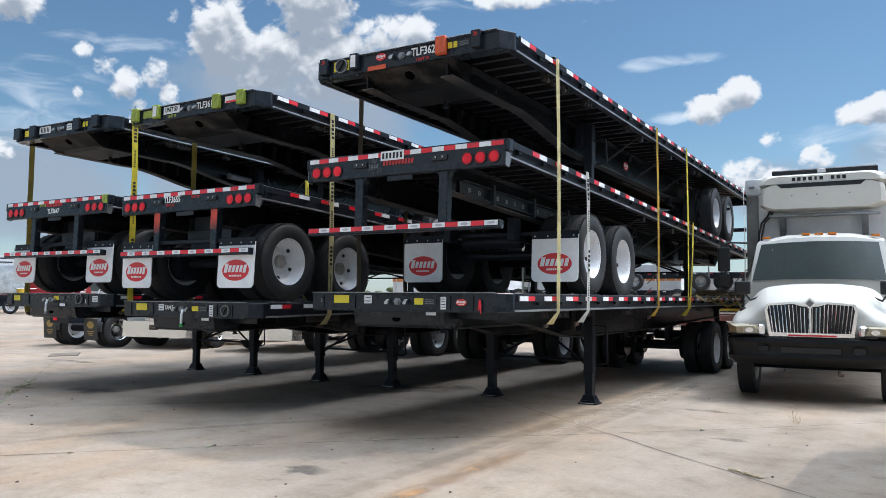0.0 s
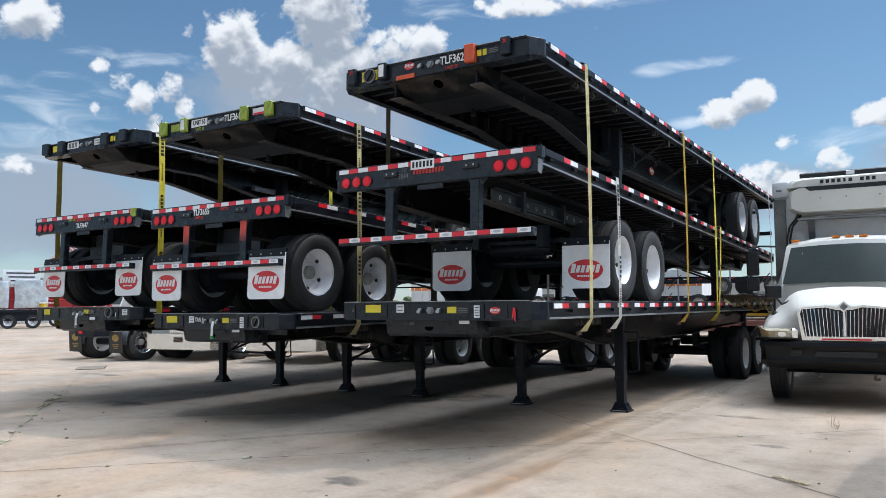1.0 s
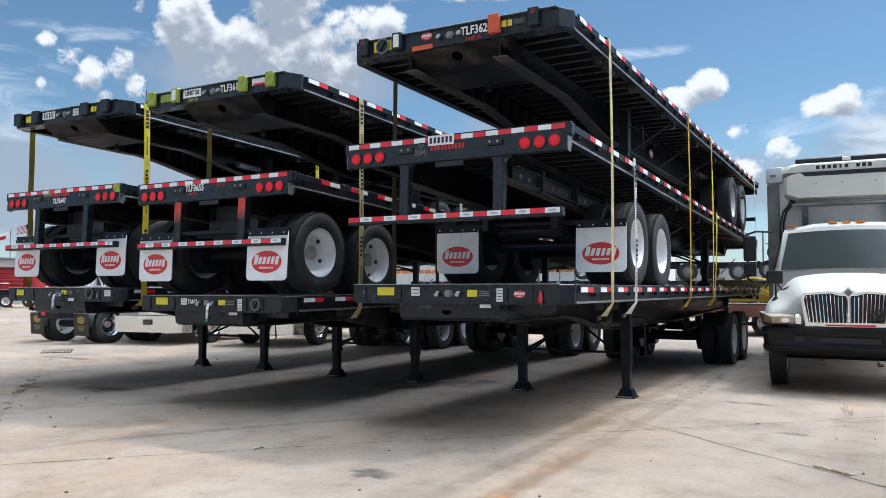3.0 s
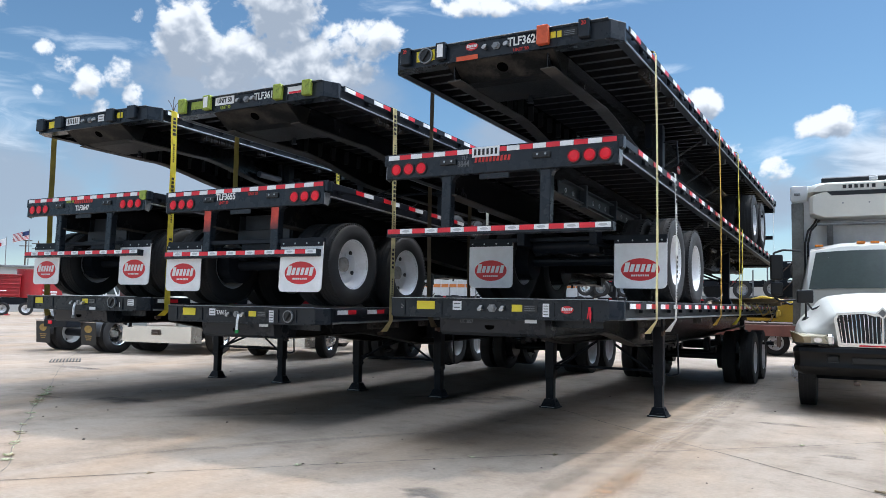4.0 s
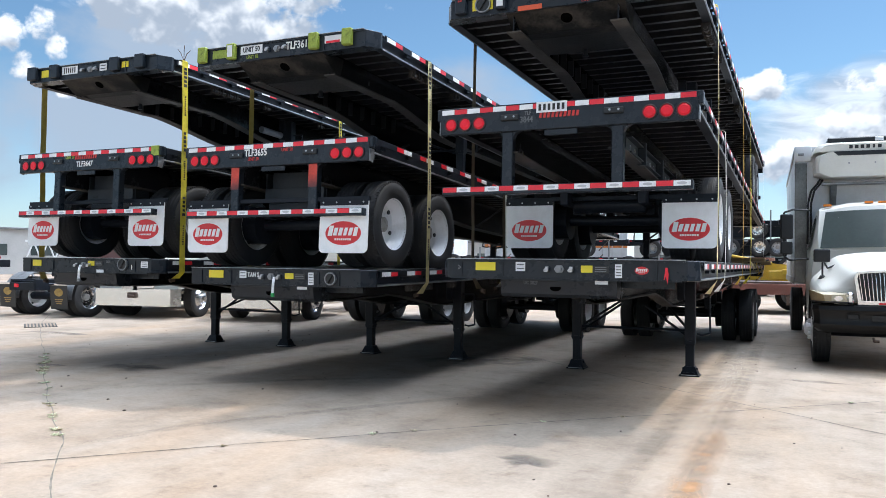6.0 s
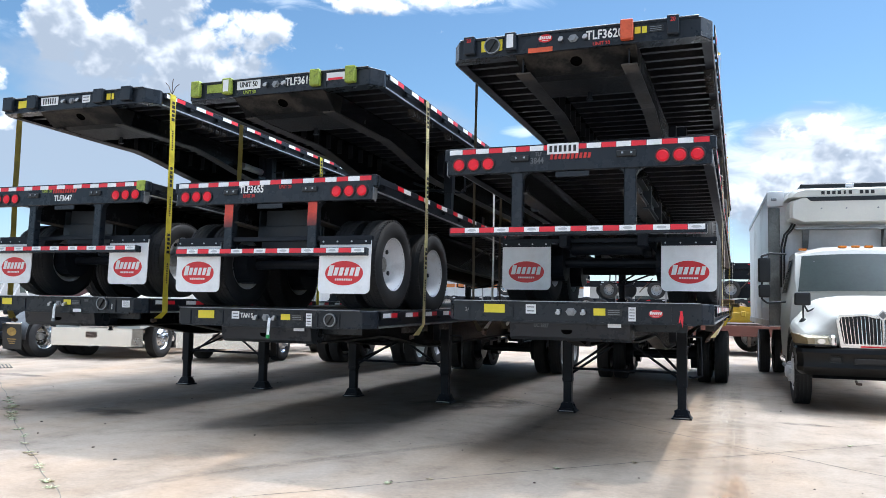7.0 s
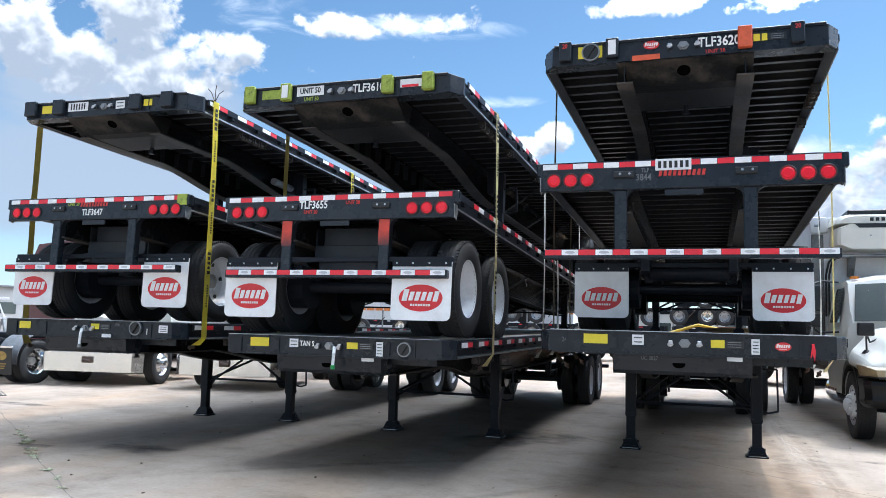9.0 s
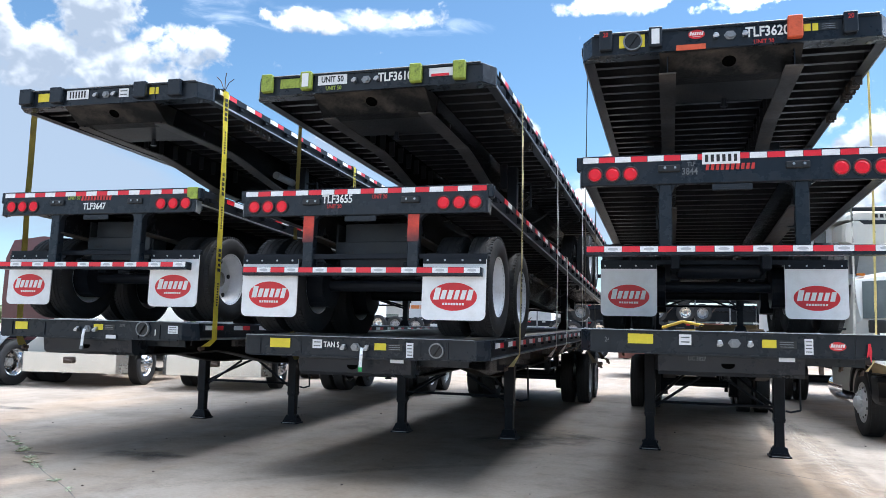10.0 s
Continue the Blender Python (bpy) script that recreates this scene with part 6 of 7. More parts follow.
def utility_pole(x, y, h):
    t = thing("utility_pole", pose(x, y, 0, 0, 0, 30), "grey wooden utility pole with cross arms", "pole", "utility poles")
    part("pole", mesh_of(cyl(B(), (0, 0, 0), (0, 0, h), 0.16, 8, 0.11), "pole", IRON), IRON, t)
    for z in (h - 0.5, h - 1.4):
        part("cross_arm", mesh_of(box(B(), (0, 0, z), (2.2, 0.12, 0.12)), "cross_arm", IRON), IRON, t)


utility_pole(-131, 76.5, 11.4)
utility_pole(-130.3, 78.3, 11.0)


def shed(m, size, wall, label, band=None):
    t = thing("building", m, label, "building", "far buildings")
    part("wall", mesh_of(box(B(), (0, 0, size[2] / 2), size, 0.02), "wall", wall), wall, t)
    part("roof", mesh_of(box(B(), (0, 0, size[2] + 0.1), (size[0] + 0.5, size[1] + 0.5, 0.2), 0.02), "roof", GREYMETAL), GREYMETAL, t)
    n = max(2, int(size[0] / 4))
    for k in range(n):
        x = -size[0] / 2 + size[0] * (k + 0.5) / n
        part("window", mesh_of(box(B(), (x, -size[1] / 2, size[2] * 0.55), (size[0] / n * 0.55, 0.06, size[2] * 0.25)), "window", DARKGLASS), DARKGLASS, t)
    return t


shed(pose(-78, 46, 0, 0, 0, 60), (26, 10, 4.2), BUILDING, "low pale building beyond the yard")
shed(pose(-68.8, 30.2, 0, 0, 0, 62), (5.5, 2.6, 3.4), BOX_WHITE, "white office container beyond the yard")
shed(pose(-30, 95, 0, 0, 0, 10), (60, 14, 4.0), BUILDING, "long low building far behind")
shed(pose(30, 110, 0, 0, 0, -8), (70, 14, 4.5), BUILDING, "long low building far behind")


def storage_van(m, band, label):
    """A white van trailer with a coloured band, seen from its side."""
    t = thing("van_trailer", m, label, "trailer", "far van trailers")
    part("van_body", shared("van_body", BOX_WHITE, lambda bm: box(bm, (0, 0, 2.3), (9.0, 2.5, 2.4), 0.02)), BOX_WHITE, t)
    part("colour_band", shared("van_band" + band.name, band, lambda bm: box(bm, (0, -1.256, 2.62), (9.0, 0.012, 0.22))), band, t)
    for k in range(15):
        part("panel_rib", shared("van_rib", BOX_WHITE, lambda bm: box(bm, (0, -1.27, 2.3), (0.05, 0.03, 2.36))), BOX_WHITE, t, m=pose(-4.2 + 0.6 * k, 0, 0))
    part("frame", shared("van_frame", BLACK, lambda bm: box(bm, (0, 0, 0.98), (9.0, 1.0, 0.22))), BLACK, t)
    for x in (3.0, 4.1):
        for y in (-1.1, 1.1):
            wheel(t, x, y, TYRE_R, 1).matrix_basis = pose(x, y, TYRE_R, 0, 0, 90 if y < 0 else -90)


storage_van(pose(-18.5, 47, 0, 0, 0, 4), ORANGE_BAND, "white van trailer with an orange band")
storage_van(pose(-29.5, 46, 0, 0, 0, 4), ORANGE_BAND, "white van trailer with an orange band")


def chassis_stack(m, label, n=3, wheels=(-4.2, -3.05, -1.9, 0.3, 1.45, 2.6, 3.75)):
    """Black container chassis stacked crosswise, wheels with bright rims seen from the side."""
    t = thing("chassis_stack", m, label, "trailer", "stacked chassis")
    rj = random.Random(n * 10 + int(m.translation.x))
    for k in range(n):
        z = 0.95 * k
        part("chassis_rail", shared("chassis_rail", BLACK, lambda bm: [box(bm, (0, y, 0.80), (9.6, 0.12, 0.30), 0.01) for y in (-0.5, 0.5)] + [box(bm, (x, 0, 0.86), (0.12, 2.4, 0.2)) for x in (-4.7, -2.5, 0, 2.5, 4.7)]), BLACK, t, m=pose(0.15 * k, 0, z))
        for j in range(12):
            mat, key = ((RED, "r"), (WHITE, "w"))[j % 2]
            part("reflective_tape", shared("chassis_tape" + key, mat, lambda bm: box(bm, (0, -0.565, 0.88), (0.18, 0.006, 0.05))), mat, t, m=pose(-4.4 + 0.8 * j, 0, z))
        for j, x in enumerate(wheels):
            if (j * 3 + k * 2) % 7 > 4:
                continue
            w = wheel(t, x, -1.05, 0, 1)
            w.matrix_basis = pose(x + rj.uniform(-0.28, 0.28), -1.05 + rj.uniform(-0.1, 0.1), TYRE_R * 0.92 + z + (rj.uniform(0, 0.14) if k else 0), 0, rj.uniform(-4, 4) if k else 0, 90 + rj.uniform(-7, 7)) @ Matrix.Scale(0.92, 4)
            dull = rj.choice((ALU_POL, ALU, GREYMETAL))
            w.data = shared("wheel_disc_" + dull.name, dull, rim_shape, True)
        part("rear_wheels", shared("stack_rear_wheels", RUBBER, lambda bm: [cyl(bm, (x, 0.9, TYRE_R), (x, 1.15, TYRE_R), TYRE_R, 24) for x in (-4.0, -2.9, 1.2, 2.4)]), RUBBER, t, m=pose(0, 0, z))
        for x in (-4.6, -2.45, -0.75, 1.9, 4.5):
            part("stack_post", shared("stack_post", GREYMETAL, lambda bm: box(bm, (0, -0.62, 0.98), (0.07, 0.07, 1.0))), GREYMETAL, t, m=pose(x, 0, z))
        if n > 3:
            part("side_panel", shared("chassis_panel", BLACK, lambda bm: box(bm, (0, -0.30, 0.55), (9.5, 0.06, 0.85), 0.01)), BLACK, t, m=pose(0.15 * k, 0, z))
        for x in (-3.9, -1.3, 3.1):
            part("lashing_bar", shared("lashing_bar", IRON, lambda bm: rod(bm, [(-0.35, -0.66, 0.35), (0.35, -0.66, 1.10)], 0.025)), IRON, t, m=pose(x + rj.uniform(-0.4, 0.4), 0, z))
        part("axle_box", shared("axle_box", PLASTIC, lambda bm: [box(bm, (x, -0.4, 0.55), (0.5, 0.6, 0.45), 0.05) for x in (-3.4, 0.9)]), PLASTIC, t, m=pose(0.2 * k, 0, z))
    return t


chassis_stack(pose(-13.2, 42.4, 0, 0, 0, 6), "black stacked container chassis with bright rims", 3)
chassis_stack(pose(-3.4, 43.0, 0, 0, 0, 6), "tall dark stack of container chassis", 4)
chassis_stack(pose(6.6, 44.0, 0, 0, 0, 6), "black stacked container chassis with bright rims", 3)
chassis_stack(pose(-23.0, 41.0, 0, 0, 0, 6), "black stacked container chassis with bright rims", 2)


def yellow_machine(m):
    t = thing("yard_machine", m, "yellow machine frame on black tyres", "machine")
    def body(bm):
        loft(bm, [(-0.35, [(-2.2, 1.05), (1.0, 1.0), (1.9, 1.25), (1.5, 1.5), (0.2, 1.62), (-2.2, 1.5)]), (0.35, [(-2.2, 1.05), (1.0, 1.0), (1.9, 1.25), (1.5, 1.5), (0.2, 1.62), (-2.2, 1.5)])])
        box(bm, (-1.2, -0.6, 1.35), (1.5, 0.1, 0.22), 0.02)
        box(bm, (0.9, -0.6, 1.2), (1.2, 0.1, 0.3), 0.02)
        rod(bm, [(-2.0, -0.5, 1.5), (-0.9, -0.55, 1.85), (0.4, -0.5, 1.6)], 0.05)
        for x in (-1.6, -0.4, 0.8):
            box(bm, (x, 0, 1.3), (0.14, 1.5, 0.2), 0.02)
    part("machine_body", mesh_of((lambda bm: (body(bm), bm)[1])(B()), "machine_body", EQUIP_YELLOW), EQUIP_YELLOW, t)
    part("turntable", mesh_of(cyl(B(), (0.0, 0, 1.68), (0.0, 0, 1.80), 0.5, 20), "turntable", BROWN), BROWN, t)
    part("hose_loop", mesh_of(rod(B(), [(-0.5, -0.62, 1.5), (-0.3, -0.7, 1.75), (0.0, -0.7, 1.6), (0.3, -0.66, 1.72)], 0.03), "hose_loop", PLASTIC), PLASTIC, t)
    for x in (-1.7, 1.0):
        for y in (-0.85, 0.85):
            wheel(t, x, y, 0.55, 1).matrix_basis = pose(x, y, 0.52, 0, 0, 90 if y < 0 else -90)


yellow_machine(pose(-5.2, 29.2, 0, 0, 0, 4))


def brown_beam_trailer(m):
    t = thing("lowboy_trailer", m, "brown steel lowboy trailer deck", "trailer")
    part("side_beam", mesh_of(box(B(), (0, 0, 0.78), (11, 0.18, 0.34), 0.01), "side_beam", BROWN), BROWN, t)
    part("side_beam", mesh_of(box(B(), (0, 2.2, 0.78), (11, 0.18, 0.34), 0.01), "side_beam", BROWN), BROWN, t)
    part("deck", mesh_of(box(B(), (0, 1.1, 0.98), (11, 2.1, 0.06), 0.005), "deck", IRON), IRON, t)
    for k in range(10):
        part("outrigger", shared("outrigger", IRON, lambda bm: prism(bm, [(0, 0.3), (0.25, 0.3), (0.25, 0.6), (0, 0.6)], "x", -0.05, 0.05)), IRON, t, m=pose(-4.8 + 1.06 * k, -0.12, 0))
    for x in (-4.0, -2.8, 2.0, 3.2):
        wheel(t, x, 0.35, 0.45, 1).matrix_basis = pose(x, 0.42, TYRE_R * 0.8, 0, 0, 90) @ Matrix.Scale(0.8, 4)


brown_beam_trailer(pose(-2.5, 26.2, 0, 0, 0, 4))


def loaded_flatbed(m):
    """A dark flatbed with wrapped bulk containers, its load edge to the right."""
    t = thing("flatbed_truck", m, "dark flatbed parked with wrapped load", "trailer")
    part("deck", mesh_of(box(B(), (-3.2, 1.2, 1.25), (8.0, 2.4, 0.22), 0.02), "deck", BLACK), BLACK, t)
    # black block added below the deck as a stand-in for the shaded underside
    part("side_frame", mesh_of(box(B(), (-3.2, 1.2, 0.85), (7.6, 2.2, 0.60), 0.02), "side_frame", BLACK), BLACK, t)
    for x in (-2.2, -0.6):
        for y in (0.2, 2.1):
            wheel(t, x, y, TYRE_R, 1).matrix_basis = pose(x, y, TYRE_R, 0, 0, 90)
    return t


def wrapped_container(m, mat, size, label):
    """A bulk container under crumpled wrap with its pallet feet."""
    t = thing("bulk_container", m, label, "container", "loaded containers")
    bm = B()
    box(bm, (0, 0, size[2] / 2 + 0.1), size, 0.12, seg=2)
    bmesh.ops.subdivide_edges(bm, edges=list(bm.edges), cuts=3, use_grid_fill=True)
    for v in bm.verts:
        v.co += 0.05 * noise.noise_vector(v.co * 1.9)
    part("wrap", mesh_of(bm, "wrap", mat, True), mat, t)
    for x in (-0.35, 0.0, 0.35):
        part("pallet_foot", mesh_of(box(B(), (x * size[0], 0, 0.05), (0.12, size[1] * 0.9, 0.10)), "pallet_foot", BROWN), BROWN, t)


WRAP = material("silver_plastic_wrap", (0.50, 0.54, 0.57), 0.25, 0.3, vary=0.3, scale=2.5, bump=0.3, bump_scale=6, coat=0.3)
BEIGE = material("beige_panel", (0.50, 0.44, 0.34), 0.6, vary=0.15, scale=2)
LOAD = pose(-57.1, 30.4, 0, 0, 0, 61)
loaded_flatbed(LOAD)
wrapped_container(LOAD @ pose(-0.75, 1.2, 1.36), WRAP, (2.2, 2.0, 2.1), "silver wrapped bulk container on the flatbed")
wrapped_container(LOAD @ pose(-3.2, 1.2, 1.36), WRAP, (2.0, 2.0, 2.0), "silver wrapped bulk container on the flatbed")
wrapped_container(LOAD @ pose(-5.6, 1.2, 1.36), BEIGE, (2.0, 2.0, 1.7), "beige bulk container on the flatbed")
yb = thing("yellow_bin", LOAD @ pose(0.05, -0.15, 1.36), "small yellow bin on the flatbed edge", "bin")
part("bin_body", mesh_of(cyl(B(), (0, 0, 0), (0, 0, 0.45), 0.24, 18, 0.28), "bin_body", EQUIP_YELLOW, True), EQUIP_YELLOW, yb)
part("bin_lid", mesh_of(box(B(), (0.35, 0, 0.48), (1.3, 0.4, 0.06), 0.02), "bin_lid", PAPER), PAPER, yb)


def notice_board(m):
    t = thing("notice_board", m, "white notice board with dark lines on posts", "sign")
    bd = part("board", mesh_of(box(B(), (0, 0, 3.9), (2.6, 0.08, 1.1), 0.01), "board", PAPER), PAPER, t)
    for k in range(3):
        part("print_bar", mesh_of(box(B(), (0, -0.045, 4.2 - 0.3 * k), (2.1 - 0.3 * k, 0.01, 0.10)), "print_bar", INK), INK, bd)
    for x in (-1.1, 1.1):
        part("post", mesh_of(cyl(B(), (x, 0.06, 0), (x, 0.06, 4.4), 0.05, 8), "post", GREYMETAL), GREYMETAL, t)


notice_board(pose(-62.0, 31.3, 0, 0, 0, 63))


def white_ramp(m):
    """A white lattice ramp lying on trestles."""
    t = thing("lattice_ramp", m, "white steel lattice ramp on trestles", "ramp")
    for z in (1.45, 2.3):
        part("chord", mesh_of(box(B(), (0, 0, z), (2.6, 0.10, 0.10), 0.01), "chord", BOX_WHITE), BOX_WHITE, t)
    for k in range(4):
        x = -1.25 + 0.6 * k
        part("lattice_bar", mesh_of(rod(B(), [(x, 0, 1.47), (x + 0.3, 0, 2.28), (x + 0.6, 0, 1.47)], 0.035), "lattice_bar", BOX_WHITE), BOX_WHITE, t)
    for x in (-1.1, 1.1):
        part("trestle", mesh_of(rod(B(), [(x - 0.3, 0.3, 0), (x, 0, 1.45), (x + 0.3, -0.3, 0)], 0.05), "trestle", GREYMETAL), GREYMETAL, t)


white_ramp(pose(-35.6, 24.3, 0, 0, 0, 51))


def far_tree_line():
    """A low, uneven line of distant trees: thousands of small leaf clumps."""
    rnd = random.Random(5)
    bm = B()
    for k in range(900):
        a = radians(rnd.uniform(-25, 75))
        d = rnd.uniform(170, 210)
        h = 3.2 + 2.2 * noise.noise(Vector((a * 9, 0, 0))) + 1.2 * noise.noise(Vector((a * 40, 3, 0)))
        z = rnd.uniform(0.2, max(0.6, h))
        bmesh.ops.create_icosphere(bm, subdivisions=1, radius=rnd.uniform(0.5, 1.2), matrix=Matrix.Translation((-d * math.sin(a), d * math.cos(a), z)) @ Matrix.Diagonal((1.6, 1.6, rnd.uniform(0.5, 0.9), 1)))
    return tagged(part("far_trees", mesh_of(bm, "far_trees", LEAF), LEAF), "low hazy line of distant trees", "trees", kind="stuff")


far_tree_line()

# ---- straps round the stacks ----
def strap(stack, side, v, top, bottom, mat, label, lettering=None, lean=0.0, width=0.095, tail=0.10, name="tie_strap"):
    """A webbing strap hung down the side of a stack, turned in under the lowest rail at its foot."""
    x, y, yaw = STACK[stack]
    rnd = random.Random(int(v * 100) + ord(stack))
    t = thing(name, pose(x, y, 0, 0, 0, yaw), label, "strap", "tie-down straps")
    u = side * (W / 2 + 0.045)
    pts = [(u - side * 0.30, v, top + 0.022), (u - side * 0.03, v, top + 0.022), (u, v, top + 0.005)]
    n = 10
    for k in range(1, n + 1):
        f = k / n
        pts.append((u + side * 0.012 * math.sin(f * math.pi), v + lean * f + 0.006 * rnd.uniform(-1, 1), top + (bottom - top) * f))
    pts.append((u - side * 0.09, v + lean - 0.02, bottom - tail * 1.4))
    bm = B()
    rows = []
    for k, p in enumerate(pts):
        tw = radians(rnd.uniform(-2.5, 2.5)) + (0.5 if k == len(pts) - 1 else 0)
        d = Vector((math.sin(tw), math.cos(tw), 0)) * width / 2
        rows.append([bm.verts.new(Vector(p) - d), bm.verts.new(Vector(p) + d)])
    for a, b in zip(rows, rows[1:]):
        bm.faces.new((a[0], a[1], b[1], b[0]))
    bmesh.ops.solidify(bm, geom=list(bm.faces), thickness=0.004)
    s = part("webbing", mesh_of(bm, "webbing", mat, True), mat, t)
    hook = B()
    rod(hook, [(u - side * 0.12, v + lean - 0.03, bottom - tail * 1.3), (u - side * 0.16, v + lean - 0.03, bottom - tail * 1.3 - 0.06)], 0.012)
    box(hook, (u - side * 0.14, v + lean - 0.03, bottom - tail * 1.3 - 0.03), (0.03, width, 0.04), 0.006)
    part("flat_hook", mesh_of(hook, "flat_hook", IRON), IRON, t)
    if lettering:
        # printed words run down the webbing: groups of plain blocks, large and small by turns
        z, big = top - 0.10, True
        while z > bottom + 0.15:
            for k in range(5 if big else 9):
                w, h, step = (0.052, 0.040, 0.056) if big else (0.026, 0.020, 0.030)
                f = (top - z) / (top - bottom)
                part("printed_bar", shared("strap_bar", INK, lambda bm: box(bm, (0, 0, 0), (0.003, 1, 1))), INK, t,
                     m=pose(u + side * (0.012 * math.sin(f * math.pi) + 0.0065), v + lean * f, z) @ Matrix.Diagonal((1, w * rnd.uniform(0.75, 1.05), h * rnd.uniform(0.75, 1.05), 1)))
                z -= step
                if z < bottom + 0.12:
                    break
            z -= 0.10 if big else 0.22
            big = not big
    return t


strap("A", 1, 1.19, 4.19, 1.33, STRAP_P, "pale yellow webbing strap hanging down the stack")
strap("A", 1, 2.10, 3.02, 1.33, STRAP_W, "white webbing strap with dark print", lettering=(0, 1, INK))
strap("A", 1, 5.06, 4.13, 1.35, STRAP_O, "orange-yellow webbing strap hanging down the stack")
strap("A", 1, 6.85, 4.10, 1.33, STRAP_Y, "yellow webbing strap hanging down the stack")
strap("A", 1, 7.25, 2.83, 1.33, STRAP_Y, "short yellow webbing strap on the lower trailers", lean=-0.3)
strap("A", 1, 11.9, 4.02, 1.33, STRAP_W, "white webbing strap hanging down the stack")
strap("A", -1, 1.05, 4.19, 1.33, STRAP_B, "brown webbing strap hanging down the stack")
strap("A", -1, 2.1, 3.02, 1.33, STRAP_B, "brown webbing strap hanging down the stack")
strap("A", -1, 5.1, 4.12, 1.33, STRAP_B, "brown webbing strap hanging down the stack")
strap("B", 1, 1.36, 3.99, 1.24, STRAP_P, "pale yellow webbing strap with black print", lettering=(0, 1, INK))
strap("B", 1, 4.1, 3.92, 1.26, STRAP_W, "white webbing strap hanging down the stack")
strap("B", 1, 7.3, 3.84, 1.30, STRAP_W, "white webbing strap hanging down the stack")
strap("B", 1, 5.2, 2.63, 1.28, STRAP_W, "white webbing strap on the lower trailers")
strap("B", -1, 1.27, 4.0, 1.24, STRAP_OL, "olive webbing strap hanging down the stack")
wired = strap("C", 1, 0.41, 4.16, 1.32, STRAP_Y, "bright yellow webbing strap with black print", lettering=(0, 1, INK), width=0.105, tail=0.06)
for k, (dx, dz) in enumerate(((-0.10, 0.16), (0.02, 0.20), (0.12, 0.12))):
    part("loose_wire", mesh_of(rod(B(), [(W / 2 + 0.02, 0.41, 4.17), (W / 2 + 0.02 + dx * 0.5, 0.40, 4.18 + dz * 0.7), (W / 2 + 0.02 + dx, 0.40, 4.18 + dz)], 0.005, 6), "loose_wire", IRON), IRON, wired)
strap("C", 1, 4.40, 4.08, 1.32, STRAP_Y, "yellow webbing strap with black print", lettering=(0, 1, INK))
strap("C", -1, 0.42, 4.16, 1.32, STRAP_OL, "olive webbing strap hanging down the stack")


def slack_strap(v0, v1, drop, mat, label):
    """A loose strap that droops along the lowest deck's edge between two hooks."""
    x, y, yaw = STACK["A"]
    t = thing("slack_strap", pose(x, y, 0, 0, 0, yaw), label, "strap", "slack straps")
    bm = B()
    rows = []
    for k in range(15):
        f = k / 14
        c = Vector((W / 2 + 0.035 + 0.02 * math.sin(f * 9), v0 + (v1 - v0) * f, 1.545 - drop * 4 * f * (1 - f)))
        rows.append((bm.verts.new(c - Vector((0, 0, 0.022))), bm.verts.new(c + Vector((0.006, 0, 0.022)))))
    for a, b in zip(rows, rows[1:]):
        bm.faces.new((a[0], b[0], b[1], a[1]))
    bmesh.ops.solidify(bm, geom=list(bm.faces), thickness=0.004)
    part("webbing", mesh_of(bm, "webbing", mat, True), mat, t)
    for v in (v0, v1):
        part("hook", mesh_of(rod(B(), [(W / 2 + 0.035, v, 1.56), (W / 2 - 0.02, v, 1.552)], 0.010), "hook", IRON), IRON, t)


for v0, v1, drop, mat, name in ((8.2, 10.4, 0.16, STRAP_OL, "olive"), (9.0, 11.3, 0.22, STRAP_O, "orange-yellow"), (10.1, 12.2, 0.18, STRAP_OL, "olive"), (10.8, 12.5, 0.26, STRAP_P, "pale yellow"), (7.4, 9.3, 0.10, STRAP_P, "pale yellow")):
    slack_strap(v0, v1, drop, mat, name + " webbing strap drooping along the deck edge")


def dunnage(v, u, length, turn, lift):
    """A rough timber laid on the lowest deck."""
    x, y, yaw = STACK["A"]
    m = pose(x, y, 0, 0, 0, yaw) @ pose(u, v, 1.522 + 0.002 + lift, 0, 0, turn)
    tagged(part("dunnage_board", mesh_of(box(B(), (0, 0, 0.04), (0.09, length, 0.08), 0.006), "dunnage_board", TIMBER), TIMBER, m=m), "rough tan timber lying on the deck", "timber", "dunnage timbers")


TIMBER = material("rough_tan_timber", (0.34, 0.24, 0.13), 0.85, vary=0.3, scale=5, bump=0.3, bump_scale=40)
for v, u, length, turn, lift in ((11.9, 0.9, 1.2, 82, 0.0), (12.2, 0.7, 1.3, 94, 0.0), (12.05, 0.8, 1.2, 76, 0.082), (11.6, 0.6, 1.1, 88, 0.0)):
    dunnage(v, u, length, turn, lift)

# ---- yard surface details ----
SANDY = material("sandy_joint", (0.17, 0.15, 0.12), 0.95, vary=0.4, scale=5)
CRACK = material("crack_filler", (0.06, 0.054, 0.045), 0.9, vary=0.3, scale=6)


